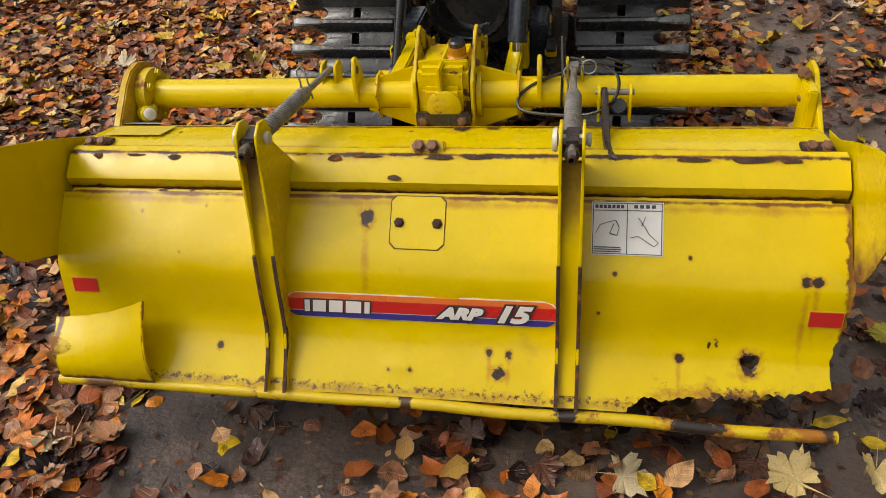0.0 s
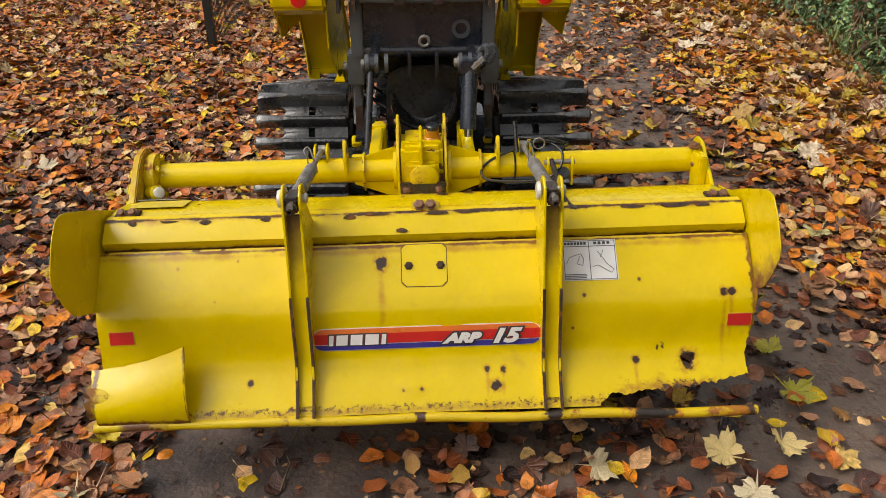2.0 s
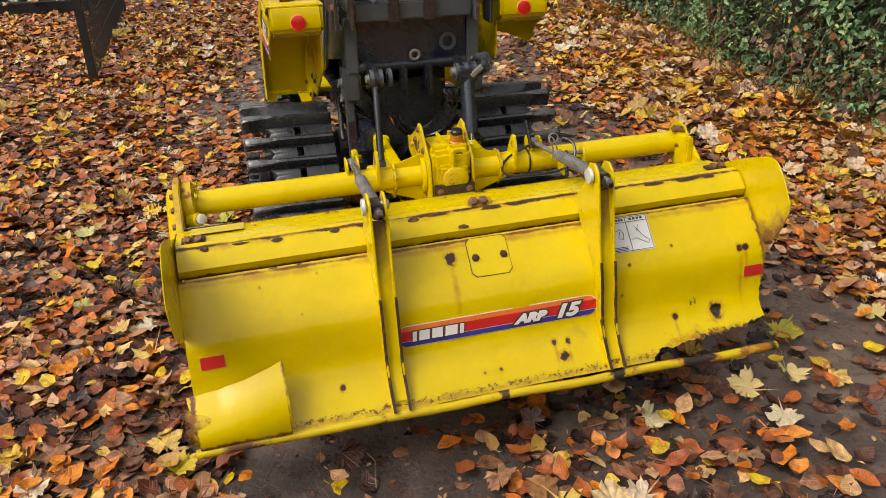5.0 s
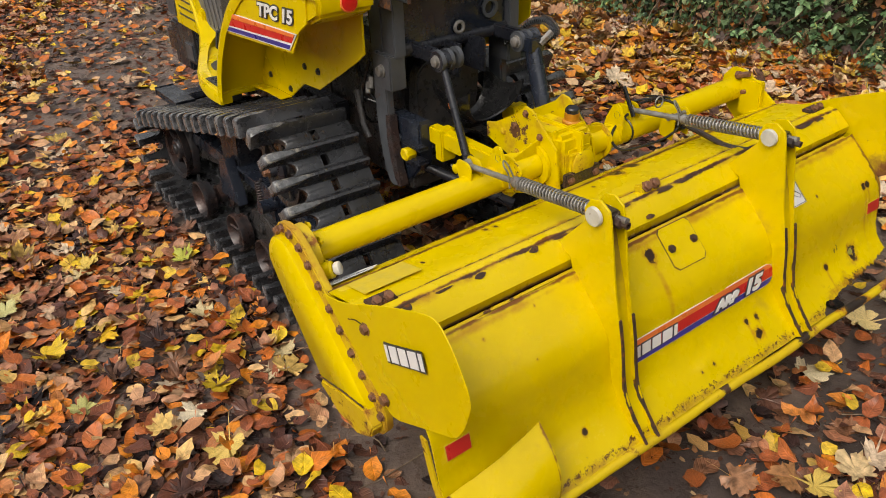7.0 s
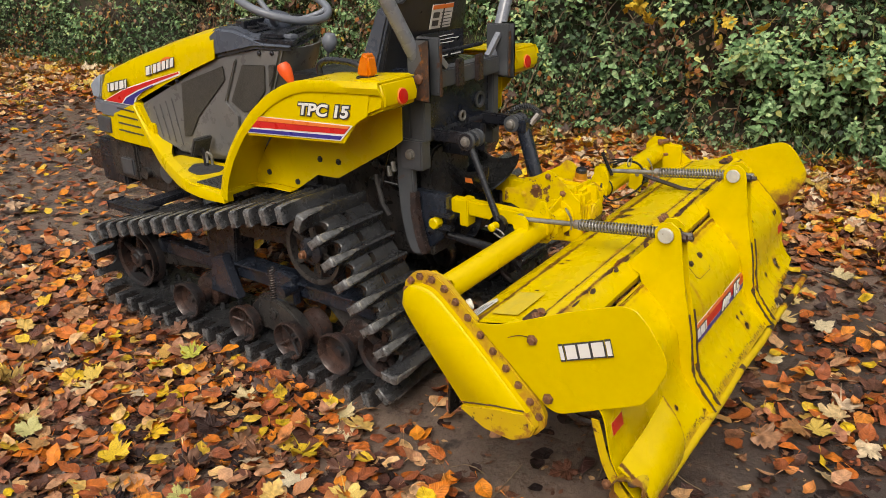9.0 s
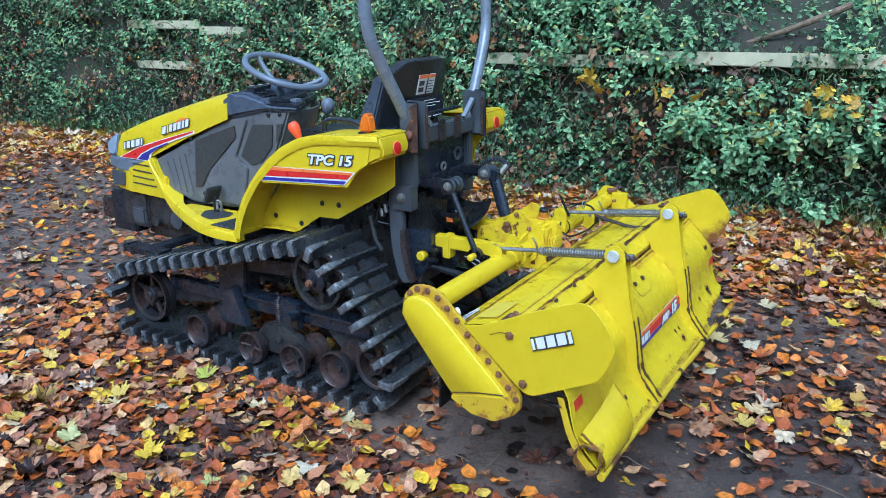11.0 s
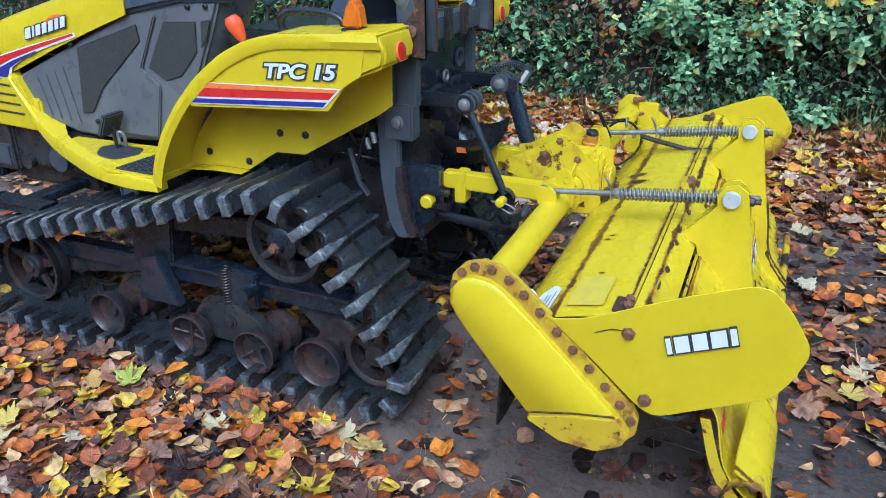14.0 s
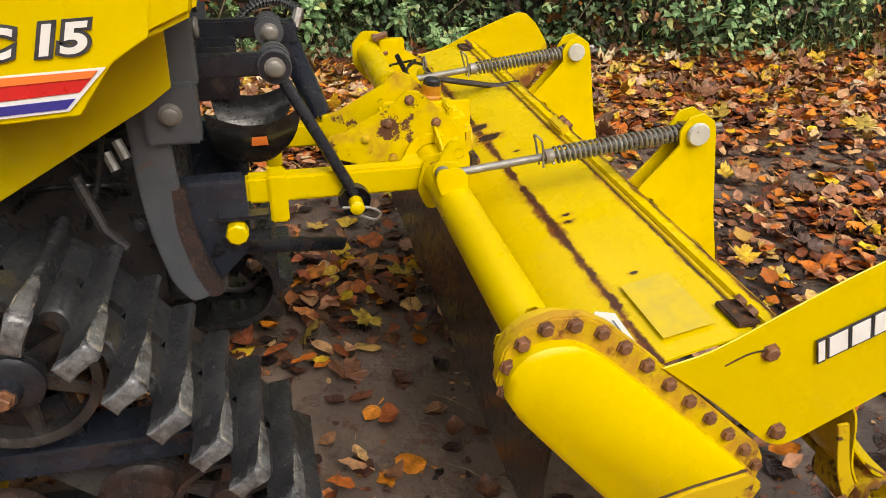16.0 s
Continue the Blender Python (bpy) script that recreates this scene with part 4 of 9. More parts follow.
for i, (x, y) in enumerate([(-0.475, 1.03), (-0.406, 1.13), (-0.215, 1.10), (-0.355, 1.09), (-0.266, 1.05), (0.74, 1.30), (0.76, 1.14), (-1.04, 1.08)] + [(a_, b_) for a_, b_ in zip(extra[0][110:230], extra[1][110:230]) if not (-1.1 < a_ < 0.5 and 1.3 < b_ < 4.0)]):
    o = new("beech_leaf", BEECHES[i % 6])
    o.matrix_basis = pose(x, y, ground_z(x, y) + 0.028, rng.normal(0, 9), rng.normal(0, 9), rng.uniform(0, 360)) @ Matrix.Scale(rng.uniform(0.06, 0.085), 4)
    tagged(o, "orange fallen beech leaf on the wet track", "leaf", "single fallen beech leaves")

# deep drift of leaves along the foot of the bank
for kind_, n_, size_, mat_, y0, y1, text in (("beech", 9000, 0.072, LEAF_WARM, -3.2, 3.0, "thick drift of orange beech leaves below the bank"), ("oval", 15000, 0.078, LEAF_GOLD, 1.5, 13.0, "thick drift of golden leaves below the bank"), ("lobed", 2600, 0.096, LEAF_PALE, -3.2, 3.0, "pale maple leaves in the drift below the bank"), ("lobed", 2400, 0.110, LEAF_PALE, 3.0, 12.0, "pale maple leaves in the drift below the bank")):
    y = rng.uniform(y0, y1, n_)
    x = np.array([foot(q) for q in y]) + 0.15 - np.abs(rng.normal(0, 0.55, n_))
    at = np.stack([x, y, np.array([ground_z(p, q) for p, q in zip(x, y)]) + rng.uniform(0.012, 0.06, n_)], -1)
    strew("leaf_litter", kind_, at, rotations(rng.uniform(0, 6.283, n_), rng.normal(0, 0.3, n_), rng.normal(0, 0.3, n_)), size_ * rng.uniform(0.7, 1.2, n_), mat_, text, "leaf litter", curl=rng.normal(0.25, 0.3, n_))

# thin stalks and twigs lying about
for i in range(120):
    x, y = rng.uniform(-2.6, 2.0), rng.uniform(-0.2, 3.8)
    if -1.0 < x < 0.4 and 1.9 < y < 4:
        continue
    ang, ln = rng.uniform(0, 6.28), rng.uniform(0.08, 0.26)
    p = [(x + math.cos(ang) * ln * t + 0.012 * math.sin(t * 5 + i), y + math.sin(ang) * ln * t, ground_z(x, y) + 0.016 + 0.008 * math.sin(t * 4 + i)) for t in (0, 0.33, 0.66, 1)]
    single("twig", tube(p, [0.0022, 0.002, 0.0016, 0.001], 5), TWIG, "thin dry brown twig lying among fallen leaves", "twig", "twigs on the track")

# ---- the overgrown bank ----
def bank_x(y, z):
    low = max(0.0, min(1.0, (2.4 - y) / 0.8))
    crest = 1.95 - 0.72 * low
    lean = 0.10 * z + 0.10 * max(0, z - 1.2) ** 2 + 1.9 * max(0, z - crest)
    return foot(y) + lean + 0.16 * noise.noise((y * 0.8, z * 1.3, 2.0)) + 0.06 * noise.noise((y * 3, z * 3, 8.0))


ys, zs = np.linspace(-7, 22, 150), np.linspace(-0.1, 2.6, 26)
verts = [(bank_x(y, z), y, z) for y in ys for z in zs] + [(9.0, y, 2.9 + 0.2 * noise.noise((y, 0, 0))) for y in ys]
k, nb = len(zs), len(ys) * len(zs)
faces = [(i * k + j, i * k + j + 1, (i + 1) * k + j + 1, (i + 1) * k + j) for i in range(len(ys) - 1) for j in range(k - 1)]
faces += [(i * k + k - 1, nb + i, nb + i + 1, (i + 1) * k + k - 1) for i in range(len(ys) - 1)]
me = bpy.data.meshes.new("bank")
me.from_pydata(verts, [], faces)
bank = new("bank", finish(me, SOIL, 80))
tagged(bank, "steep dark earth bank overgrown with ivy and nettles", "bank", kind="structure")

IVY = leaf_material("ivy_leaves", [(0.0, (0.020, 0.044, 0.021)), (0.45, (0.070, 0.135, 0.060)), (0.85, (0.175, 0.27, 0.13)), (1.0, (0.38, 0.45, 0.25))], 0.46, 0.12, 40.0, 0.2)
NETTLE = leaf_material("nettle_leaves", [(0.0, (0.070, 0.15, 0.060)), (0.4, (0.20, 0.35, 0.145)), (0.85, (0.40, 0.57, 0.29)), (1.0, (0.58, 0.54, 0.14))], 0.5, 0.2, 50.0, 0.2)
DEADLEAF = leaf_material("dead_hedge_leaves", [(0.0, (0.060, 0.040, 0.034)), (0.35, (0.13, 0.078, 0.055)), (0.62, (0.24, 0.12, 0.062)), (0.78, (0.44, 0.16, 0.035)), (0.92, (0.44, 0.31, 0.19)), (1.0, (0.60, 0.40, 0.03))], 0.55, 0.1)
YELLOWLEAF = leaf_material("yellow_maple_leaves", [(0.0, (0.62, 0.36, 0.03)), (0.55, (0.72, 0.50, 0.05)), (0.8, (0.55, 0.30, 0.12)), (1.0, (0.60, 0.50, 0.34))], 0.5, 0.15)
GRASS = leaf_material("rough_grass", [(0.0, (0.07, 0.13, 0.03)), (0.6, (0.14, 0.23, 0.05)), (1.0, (0.32, 0.29, 0.12))], 0.5, 0.2)


# gaps in the growth, where the rails and the hollow behind the branch show
GAPS = ((1.26, 1.82, 1.07, 1.28), (3.26, 3.60, 1.06, 1.22), (1.10, 1.58, 1.28, 1.80), (8.3, 9.5, 1.30, 1.46), (6.5, 7.3, 1.28, 1.44), (8.0, 9.2, 0.86, 0.98))


def on_bank(count, y0, y1, z0, z1, out0, out1, where=None):
    y, z = rng.uniform(y0, y1, count), z0 + (z1 - z0) * rng.random(count)
    if where:
        keep = np.array([rng.random() < where(a_, b_) for a_, b_ in zip(y, z)])
        y, z = y[keep], z[keep]
    out = rng.uniform(out0, out1, len(y))
    keep = np.ones(len(y), bool)
    for a_, b_, c_, d_ in GAPS:
        edge = rng.uniform(-0.06, 0.06, len(y))
        inside = (y > a_ + edge) & (y < b_ - edge) & (z > c_) & (z < d_)
        out[inside] *= 0.12
        keep &= ~inside | (rng.random(len(y)) < 0.42)
    y, z, out = y[keep], z[keep], out[keep]
    x = np.array([bank_x(a_, b_) for a_, b_ in zip(y, z)]) - out
    return np.stack([x, y, z], -1)


def patchy(seed, lo, scale=0.9):
    return lambda y, z: min(1, max(0.02, (noise.noise((y * scale, z * scale * 1.2, seed)) - lo) * 3.0))


def hang(at, face=-1.57, spread=0.9, droop=-0.95):
    """Turns for leaves that grow out of the bank and hang a little."""
    n_ = len(at)
    yaw = rng.normal(1.57, spread, n_)
    return rotations(yaw, rng.normal(droop, 0.5, n_), rng.normal(0, 0.6, n_))


def grow(name, kind, at, size, mat_, label, spread=0.9, droop=-0.95, category="undergrowth"):
    n_ = len(at)
    return strew(name, kind, at, hang(at, spread=spread, droop=droop), size * rng.uniform(0.6, 1.3, n_), mat_, label, category, curl=rng.normal(0.2, 0.3, n_))


grow("ivy", "ivy", on_bank(58000, -3.5, 11.5, 0.05, 2.35, 0.0, 0.17, patchy(3.0, -0.40, 1.6)), 0.038, IVY, "dark green ivy covering the bank")
grow("ivy", "ivy", on_bank(6000, 12, 21, 0.05, 2.5, 0.0, 0.16), 0.085, IVY, "dark green ivy covering the bank")


def tufts(count, y0, y1, z0, z1, lo, seed, per, size, reach):
    """Places and turns of leaves in whorls round upright shoots."""
    base = on_bank(count, y0, y1, z0, z1, 0.06, 0.26, patchy(seed, lo))
    at, yaw, tilt = [], [], []
    for b in base:
        h = rng.uniform(0.5, 1.2) * reach
        lean = np.array([-0.5, rng.normal(0, 0.25), 0.8])
        for s in range(per):
            p = b + lean * h * (0.35 + 0.65 * s / per)
            for a_ in (0, 3.14):
                at.append(p)
                yaw.append(a_ + s * 1.57 + rng.normal(0, 0.3))
                tilt.append(rng.normal(-0.5, 0.3))
    at, yaw, tilt = np.array(at), np.array(yaw), np.array(tilt)
    return at, rotations(yaw, tilt, rng.normal(0, 0.25, len(at))), size * rng.uniform(0.65, 1.25, len(at))


for cfg in ((900, -3.5, 11, 0.05, 2.0, -0.1, 11.0, 4, 0.045, 0.12), (700, -3, 8, 0.05, 0.6, 0.0, 23.0, 5, 0.042, 0.10)):
    at, rot, sz = tufts(*cfg)
    strew("nettles", "nettle", at, rot, sz, NETTLE, "fresh green nettle shoots on the bank", "undergrowth", curl=rng.normal(0.1, 0.2, len(at)))


def rosettes(bases):
    """Nettle shoots that lean out of the bank, with crossed pairs of leaves, smaller towards the tip."""
    at, yaw, tilt, sz, lean = [], [], [], [], []
    for b in bases:
        out = rng.normal(0.75, 0.22)
        up = np.array([-math.sin(out), rng.normal(0, 0.22), math.cos(out)])
        turn, h, big = rng.uniform(0, 3.14), rng.uniform(0.10, 0.22), rng.uniform(0.7, 1.2)
        for s in range(6):
            for a_ in (0, 3.14):
                at.append(b + up * h * s / 5)
                yaw.append(turn + a_ + s * 1.57 + rng.normal(0, 0.22))
                tilt.append(rng.normal(-0.45 + 0.12 * s, 0.2))
                sz.append(big * (0.069 - 0.0075 * s))
                lean.append(-out)
    lean = np.array(lean)
    o, l = np.zeros_like(lean), np.ones_like(lean)
    over = np.stack([np.cos(lean), o, np.sin(lean), o, l, o, -np.sin(lean), o, np.cos(lean)], -1).reshape(-1, 3, 3)
    return np.array(at), over @ rotations(np.array(yaw), np.array(tilt), rng.normal(0, 0.2, len(at))), np.array(sz)


# nettle clumps, thick along the upper half of the bank
def clumpy(seed):
    return lambda y, z: min(1, max(0.0, (noise.noise((y * 2.1, z * 2.6, seed)) - 0.02 + 0.28 * min(1, max(-1, (z - 0.85) / 0.5))) * 3.0))


for y0, y1, n_ in ((-3.5, 0.0, 700), (0.0, 3.0, 880), (3.0, 6.5, 740), (6.5, 11.5, 760)):
    at, rot, sz = rosettes(on_bank(n_, y0, y1, 0.25, 1.95, 0.04, 0.24, clumpy(11.0)))
    strew("nettles", "nettle", at, rot, sz, NETTLE, "clumps of fresh green nettles standing out from the bank", "undergrowth", curl=rng.normal(0.1, 0.15, len(at)))
for y_, z_, wide, high, n_ in ((1.0, 0.72, 0.30, 0.16, 34), (1.45, 0.62, 0.26, 0.14, 26), (1.85, 0.72, 0.28, 0.15, 26), (0.5, 0.75, 0.28, 0.16, 30), (-0.1, 0.6, 0.3, 0.2, 30), (1.02, 0.14, 0.10, 0.08, 6), (1.75, 0.38, 0.10, 0.08, 6), (-0.6, 0.25, 0.25, 0.12, 10)):
    ys_, zs_ = rng.normal(y_, wide * 0.55, n_), np.maximum(0.05, rng.normal(z_, high * 0.6, n_))
    at, rot, sz = rosettes(np.array([(bank_x(a_, b_) - rng.uniform(0.10, 0.30), a_, b_) for a_, b_ in zip(ys_, zs_)]))
    strew("nettles", "nettle", at, rot, sz, NETTLE, "clump of fresh green nettles standing out from the bank", "undergrowth", curl=rng.normal(0.1, 0.15, len(at)))
for y_, z_, n_ in ((0.95, 0.95, 9), (1.9, 0.98, 4), (1.35, 0.82, 4), (0.2, 0.8, 5), (2.6, 1.0, 4)):
    at = np.array([(bank_x(y_, z_) - rng.uniform(0.22, 0.40), rng.normal(y_, 0.09), rng.normal(z_, 0.06)) for i in range(n_)])
    grow("dead_leaves", "lobed", at, 0.105, YELLOWLEAF, "yellow and tan maple leaves caught on the nettles", 1.2)
grow("dead_leaves", "oval", on_bank(19000, -4, 12, 0.05, 1.9, 0.0, 0.20, patchy(31.0, -0.12, 1.5)), 0.048, DEADLEAF, "brown and orange dead leaves caught on the bank", 1.6)
grow("dead_leaves", "lobed", on_bank(2500, -4, 8, 0.05, 1.4, 0.00, 0.18, patchy(17.0, -0.20, 1.8)), 0.072, DEADLEAF, "brown and yellow dead maple leaves caught on the bank", 1.6)
at = on_bank(7000, -3, 12, 0.02, 0.25, 0.0, 0.22, patchy(44.0, 0.05))
strew("grass", "blade", at, rotations(rng.uniform(0, 6.28, len(at)), rng.normal(1.0, 0.3, len(at)), rng.normal(0, 0.3, len(at))), rng.uniform(0.06, 0.16, len(at)), GRASS, "tufts of rough grass at the foot of the bank", "grass")

SPRIGS = leaf_material("small_hedge_leaves", [(0.0, (0.030, 0.055, 0.022)), (0.35, (0.10, 0.17, 0.065)), (0.7, (0.22, 0.33, 0.14)), (0.85, (0.36, 0.44, 0.22)), (0.93, (0.30, 0.17, 0.07)), (1.0, (0.50, 0.40, 0.20))], 0.45, 0.15)
grow("hedge_sprigs", "oval", on_bank(30000, -4, 11, 0.05, 2.2, 0.06, 0.24, patchy(83.0, -0.25, 2.4)), 0.024, SPRIGS, "small green and yellowing leaves scattered over the bank", 1.6, -0.6)
at = on_bank(24000, -4, 7, 0.05, 1.5, 0.0, 0.12, patchy(52.0, -0.15, 0.8))
strew("grass", "blade", at, rotations(rng.normal(1.57, 0.7, len(at)), rng.normal(-0.9, 0.5, len(at)), rng.normal(0, 0.4, len(at))), rng.uniform(0.04, 0.12, len(at)), GRASS, "fine grass and moss hanging on the bank", "grass")

# bramble stems and dead stalks
bm = bmesh.new()
for i in range(420):
    y, z = rng.uniform(-3, 9), rng.uniform(0.1, 2.1)
    p0 = Vector((bank_x(y, z) - 0.05, y, z))
    q = p0 + Vector((-rng.uniform(0.05, 0.3), rng.normal(0, 0.3), rng.normal(-0.1, 0.3)))
    mid = (p0 + q) / 2 + Vector((-0.05, 0, 0.10))
    bm = join(bm, tube(smooth_path([p0, mid, q], 4), 0.0022 if i % 3 else 0.004, 4))
single("dry_stems", bm, TWIG, "tangle of dry stems and brambles on the bank", "undergrowth", kind="stuff")

# unseen ring added in place of woods, to keep low sky light out of the lane
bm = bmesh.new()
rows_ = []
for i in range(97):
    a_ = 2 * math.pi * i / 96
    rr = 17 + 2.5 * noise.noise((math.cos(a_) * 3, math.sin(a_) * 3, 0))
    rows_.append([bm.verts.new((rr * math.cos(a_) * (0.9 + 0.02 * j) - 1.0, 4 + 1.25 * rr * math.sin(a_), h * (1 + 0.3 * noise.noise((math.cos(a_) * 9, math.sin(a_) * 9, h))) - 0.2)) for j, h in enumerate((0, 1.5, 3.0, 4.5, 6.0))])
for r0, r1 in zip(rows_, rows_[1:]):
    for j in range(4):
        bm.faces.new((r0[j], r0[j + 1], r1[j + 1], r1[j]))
single("backdrop", bm, SOIL, "unseen dark ring standing in for woodland, blocks low sky light", "backdrop", kind="structure")

# added dark sheet behind the bank, blocks the light where woods would stand
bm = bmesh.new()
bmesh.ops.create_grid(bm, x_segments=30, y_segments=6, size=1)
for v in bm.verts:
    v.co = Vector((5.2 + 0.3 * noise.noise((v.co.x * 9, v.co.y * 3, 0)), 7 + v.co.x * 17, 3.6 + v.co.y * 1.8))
single("backdrop", bm, SOIL, "added dark sheet behind the bank that blocks light as woods would", "backdrop", kind="structure")

# a fallen branch on the bank top
single("fallen_branch", tube(smooth_path([(2.74, 1.80, 1.22), (2.76, 1.62, 1.27), (2.78, 1.42, 1.34), (2.80, 1.22, 1.42), (2.85, 1.0, 1.52)], 5), [0.012 + 0.012 * i / 20 for i in range(21)], 8), TWIG, "grey dead branch lying on the bank top", "branch")


# ---- post and rail fence along the bank ----
def rail_fence(y0, y1, zt, name):
    ob = thing(name, (bank_x((y0 + y1) / 2, 1.5), (y0 + y1) / 2, 0), "weathered wooden post and rail fence half hidden in ivy", "fence", "fence bays on the bank")
    x = max(bank_x(y0, zt), bank_x(y1, zt), bank_x((y0 + y1) / 2, zt)) - 0.13
    for dz in ((0, -0.45) if y0 > 4 else (0,)):
        b = box(x - 0.03, x + 0.02, y0, y1, zt + dz - 0.045, zt + dz + 0.045, 0.006)
        for v in b.verts:
            v.co.z += 0.012 * math.sin(v.co.y * 2.1 + dz * 5)
        part("rail", b, BARK, ob)
    for y in (y0 + 0.06, y1 - 0.06):
        part("post", box(x + 0.20, x + 0.29, y - 0.045, y + 0.045, 0.0, zt + 0.12, 0.008), BARK, ob)
    return ob


rail_fence(-2.4, 0.0, 1.15, "rail_fence")
rail_fence(0.02, 2.4, 1.18, "rail_fence")
rail_fence(2.42, 4.9, 1.14, "rail_fence")
rail_fence(4.92, 7.4, 1.30, "rail_fence")
rail_fence(7.42, 9.9, 1.36, "rail_fence")

# ---- mesh fence, timber stack and plastic sheet beyond the track ----
mesh_fence = thing("mesh_fence", (-1.95, 7.6, 0), "black welded wire mesh fence panel between square posts", "fence")
for y in (5.93, 9.3):
    post = part("fence_post", box(-1.99, -1.93, y - 0.03, y + 0.03, 0, 1.85, 0.004), WIREMAT, mesh_fence)
    part("post_cap", box(-1.995, -1.925, y - 0.035, y + 0.035, 1.852, 1.87, 0.004), WIREMAT, post)
first = None
for i in range(66):
    y = 5.98 + i * 0.05
    if first is None:
        first = part("upright_wire", rod((-1.955, y, 0.04), (-1.955, y, 1.8), 0.0030, 6), WIREMAT, mesh_fence)
    else:
        again(first, "upright_wire", Matrix.Translation((0, i * 0.05, 0)), mesh_fence)
first = None
for i in range(10):
    dz = i * 0.19
    if first is None:
        first = part("cross_wire", join(rod((-1.961, 5.95, 0.06), (-1.961, 9.28, 0.06), 0.0032, 6), rod((-1.949, 5.95, 0.06), (-1.949, 9.28, 0.06), 0.0032, 6)), WIREMAT, mesh_fence)
    else:
        again(first, "cross_wire", Matrix.Translation((0, 0, dz)), mesh_fence)
mesh_fence.matrix_basis = pose(-1.98, 7.48, 0, 0, 0, 1.6)

for i, (x, y, z, ln, yaw) in enumerate([(-5.1, 9.35, 0.0, 5.4, 2), (-5.0, 9.72, 0.0, 5.6, 2.5), (-5.1, 9.99, 0.0, 5.4, 2), (-5.2, 9.75, 0.152, 5.4, 2.3), (-5.1, 10.02, 0.152, 5.3, 2.2), (-5.1, 10.55, 0.0, 5.6, 2.4), (-5.2, 10.82, 0.0, 5.6, 2.6), (-5.1, 10.7, 0.152, 5.6, 2.5),
                                        (-5.2, 11.4, 0.0, 5.6, 3), (-5.2, 11.7, 0.152, 5.6, 2.5), (-5.1, 11.7, 0.0, 5.6, 2.5), (-5.3, 12.4, 0.0, 5.8, 3), (-5.3, 13.0, 0.0, 5.8, 2)]):
    b = box(-ln / 2, ln / 2, -0.12, 0.12, 0.0, 0.15, 0.008)
    o = single("timber_baulk", b, BARKDARK, "dark stained timber baulk in a stack on the ground", "timber", "stacked timber baulks")
    o.matrix_basis = pose(x, y, z, 0, 0, yaw)
bm = bmesh.new()
bmesh.ops.create_grid(bm, x_segments=40, y_segments=16, size=1)
for v in bm.verts:
    x, y = v.co.x * 1.15, v.co.y * 0.36
    edge = max(abs(v.co.x), abs(v.co.y))
    v.co = Vector((-5.15 + x, 9.86 + y * 1.15 + 0.05 * noise.noise((x * 2, y * 2, 1)), 0.40 + 0.09 * noise.noise((x * 2.2, y * 3, 4)) + 0.05 * noise.noise((x * 7, y * 9, 6)) + 0.025 * noise.noise((x * 19, y * 19, 9)) - 0.10 * max(0, abs(v.co.y) - 0.7) * 4 - 0.05 * abs(v.co.x)))
bmesh.ops.solidify(bm, geom=bm.faces[:], thickness=0.003)
single("plastic_sheet", bm, SHEETMAT, "crumpled greyish white plastic sheet over stacked timber", "sheet", angle=80)

# leaves that came down on the timber
at = np.stack([rng.uniform(-7.6, -2.6, 420), rng.choice([9.36, 9.74, 10.02, 10.7, 11.7, 12.4], 420) + rng.normal(0, 0.07, 420), np.zeros(420)], -1)
at[:, 2] = np.where((at[:, 1] < 9.6) | (at[:, 1] > 12.1), 0.158, 0.310)
strew("leaf_litter", "lobed", at, rotations(rng.uniform(0, 6.28, 420), rng.normal(0, 0.2, 420), rng.normal(0, 0.2, 420)), rng.uniform(0.07, 0.13, 420), LEAF_PALE, "pale fallen leaves lying on the stacked timber", "leaf litter", curl=rng.normal(0.2, 0.3, 420))

# ---- the crawler tractor ----
tractor = thing("crawler_tractor", (C, 2.9, 0), "small yellow and grey rubber-tracked crawler tractor with roll bar", "tractor")


def hull(points):
    pts = sorted(set(points))

    def half(seq):
        out = []
        for p in seq:
            while len(out) > 1 and (out[-1][0] - out[-2][0]) * (p[1] - out[-2][1]) - (out[-1][1] - out[-2][1]) * (p[0] - out[-2][0]) <= 0:
                out.pop()
            out.append(p)
        return out
    return half(pts)[:-1] + half(pts[::-1])[:-1]


WHEELS = {"sprocket": (2.45, 0.475, 0.150), "rear": (2.165, 0.156, 0.120), "front": (3.555, 0.190, 0.152)}


def loop(extra, count):
    """Even points (y, z) round the track wheels, each with its outward normal."""
    pts = [(y + (r + extra) * math.cos(a_ * math.pi / 90), z + (r + extra) * math.sin(a_ * math.pi / 90)) for y, z, r in WHEELS.values() for a_ in range(180)]
    ring = [Vector(p) for p in hull(pts)]
    ring.append(ring[0])
    dist = [0.0]
    for p, q in zip(ring, ring[1:]):
        dist.append(dist[-1] + (q - p).length)
    out = []
    for i in range(count):
        s = dist[-1] * i / count
        j = max(k_ for k_ in range(len(dist) - 1) if dist[k_] <= s)
        d = (ring[j + 1] - ring[j]).normalized()
        p = ring[j] + d * (s - dist[j])
        out.append((p, d))
    return out, dist[-1]


LUGS = 46
PITCH = loop(0.0, 10)[1] / LUGS


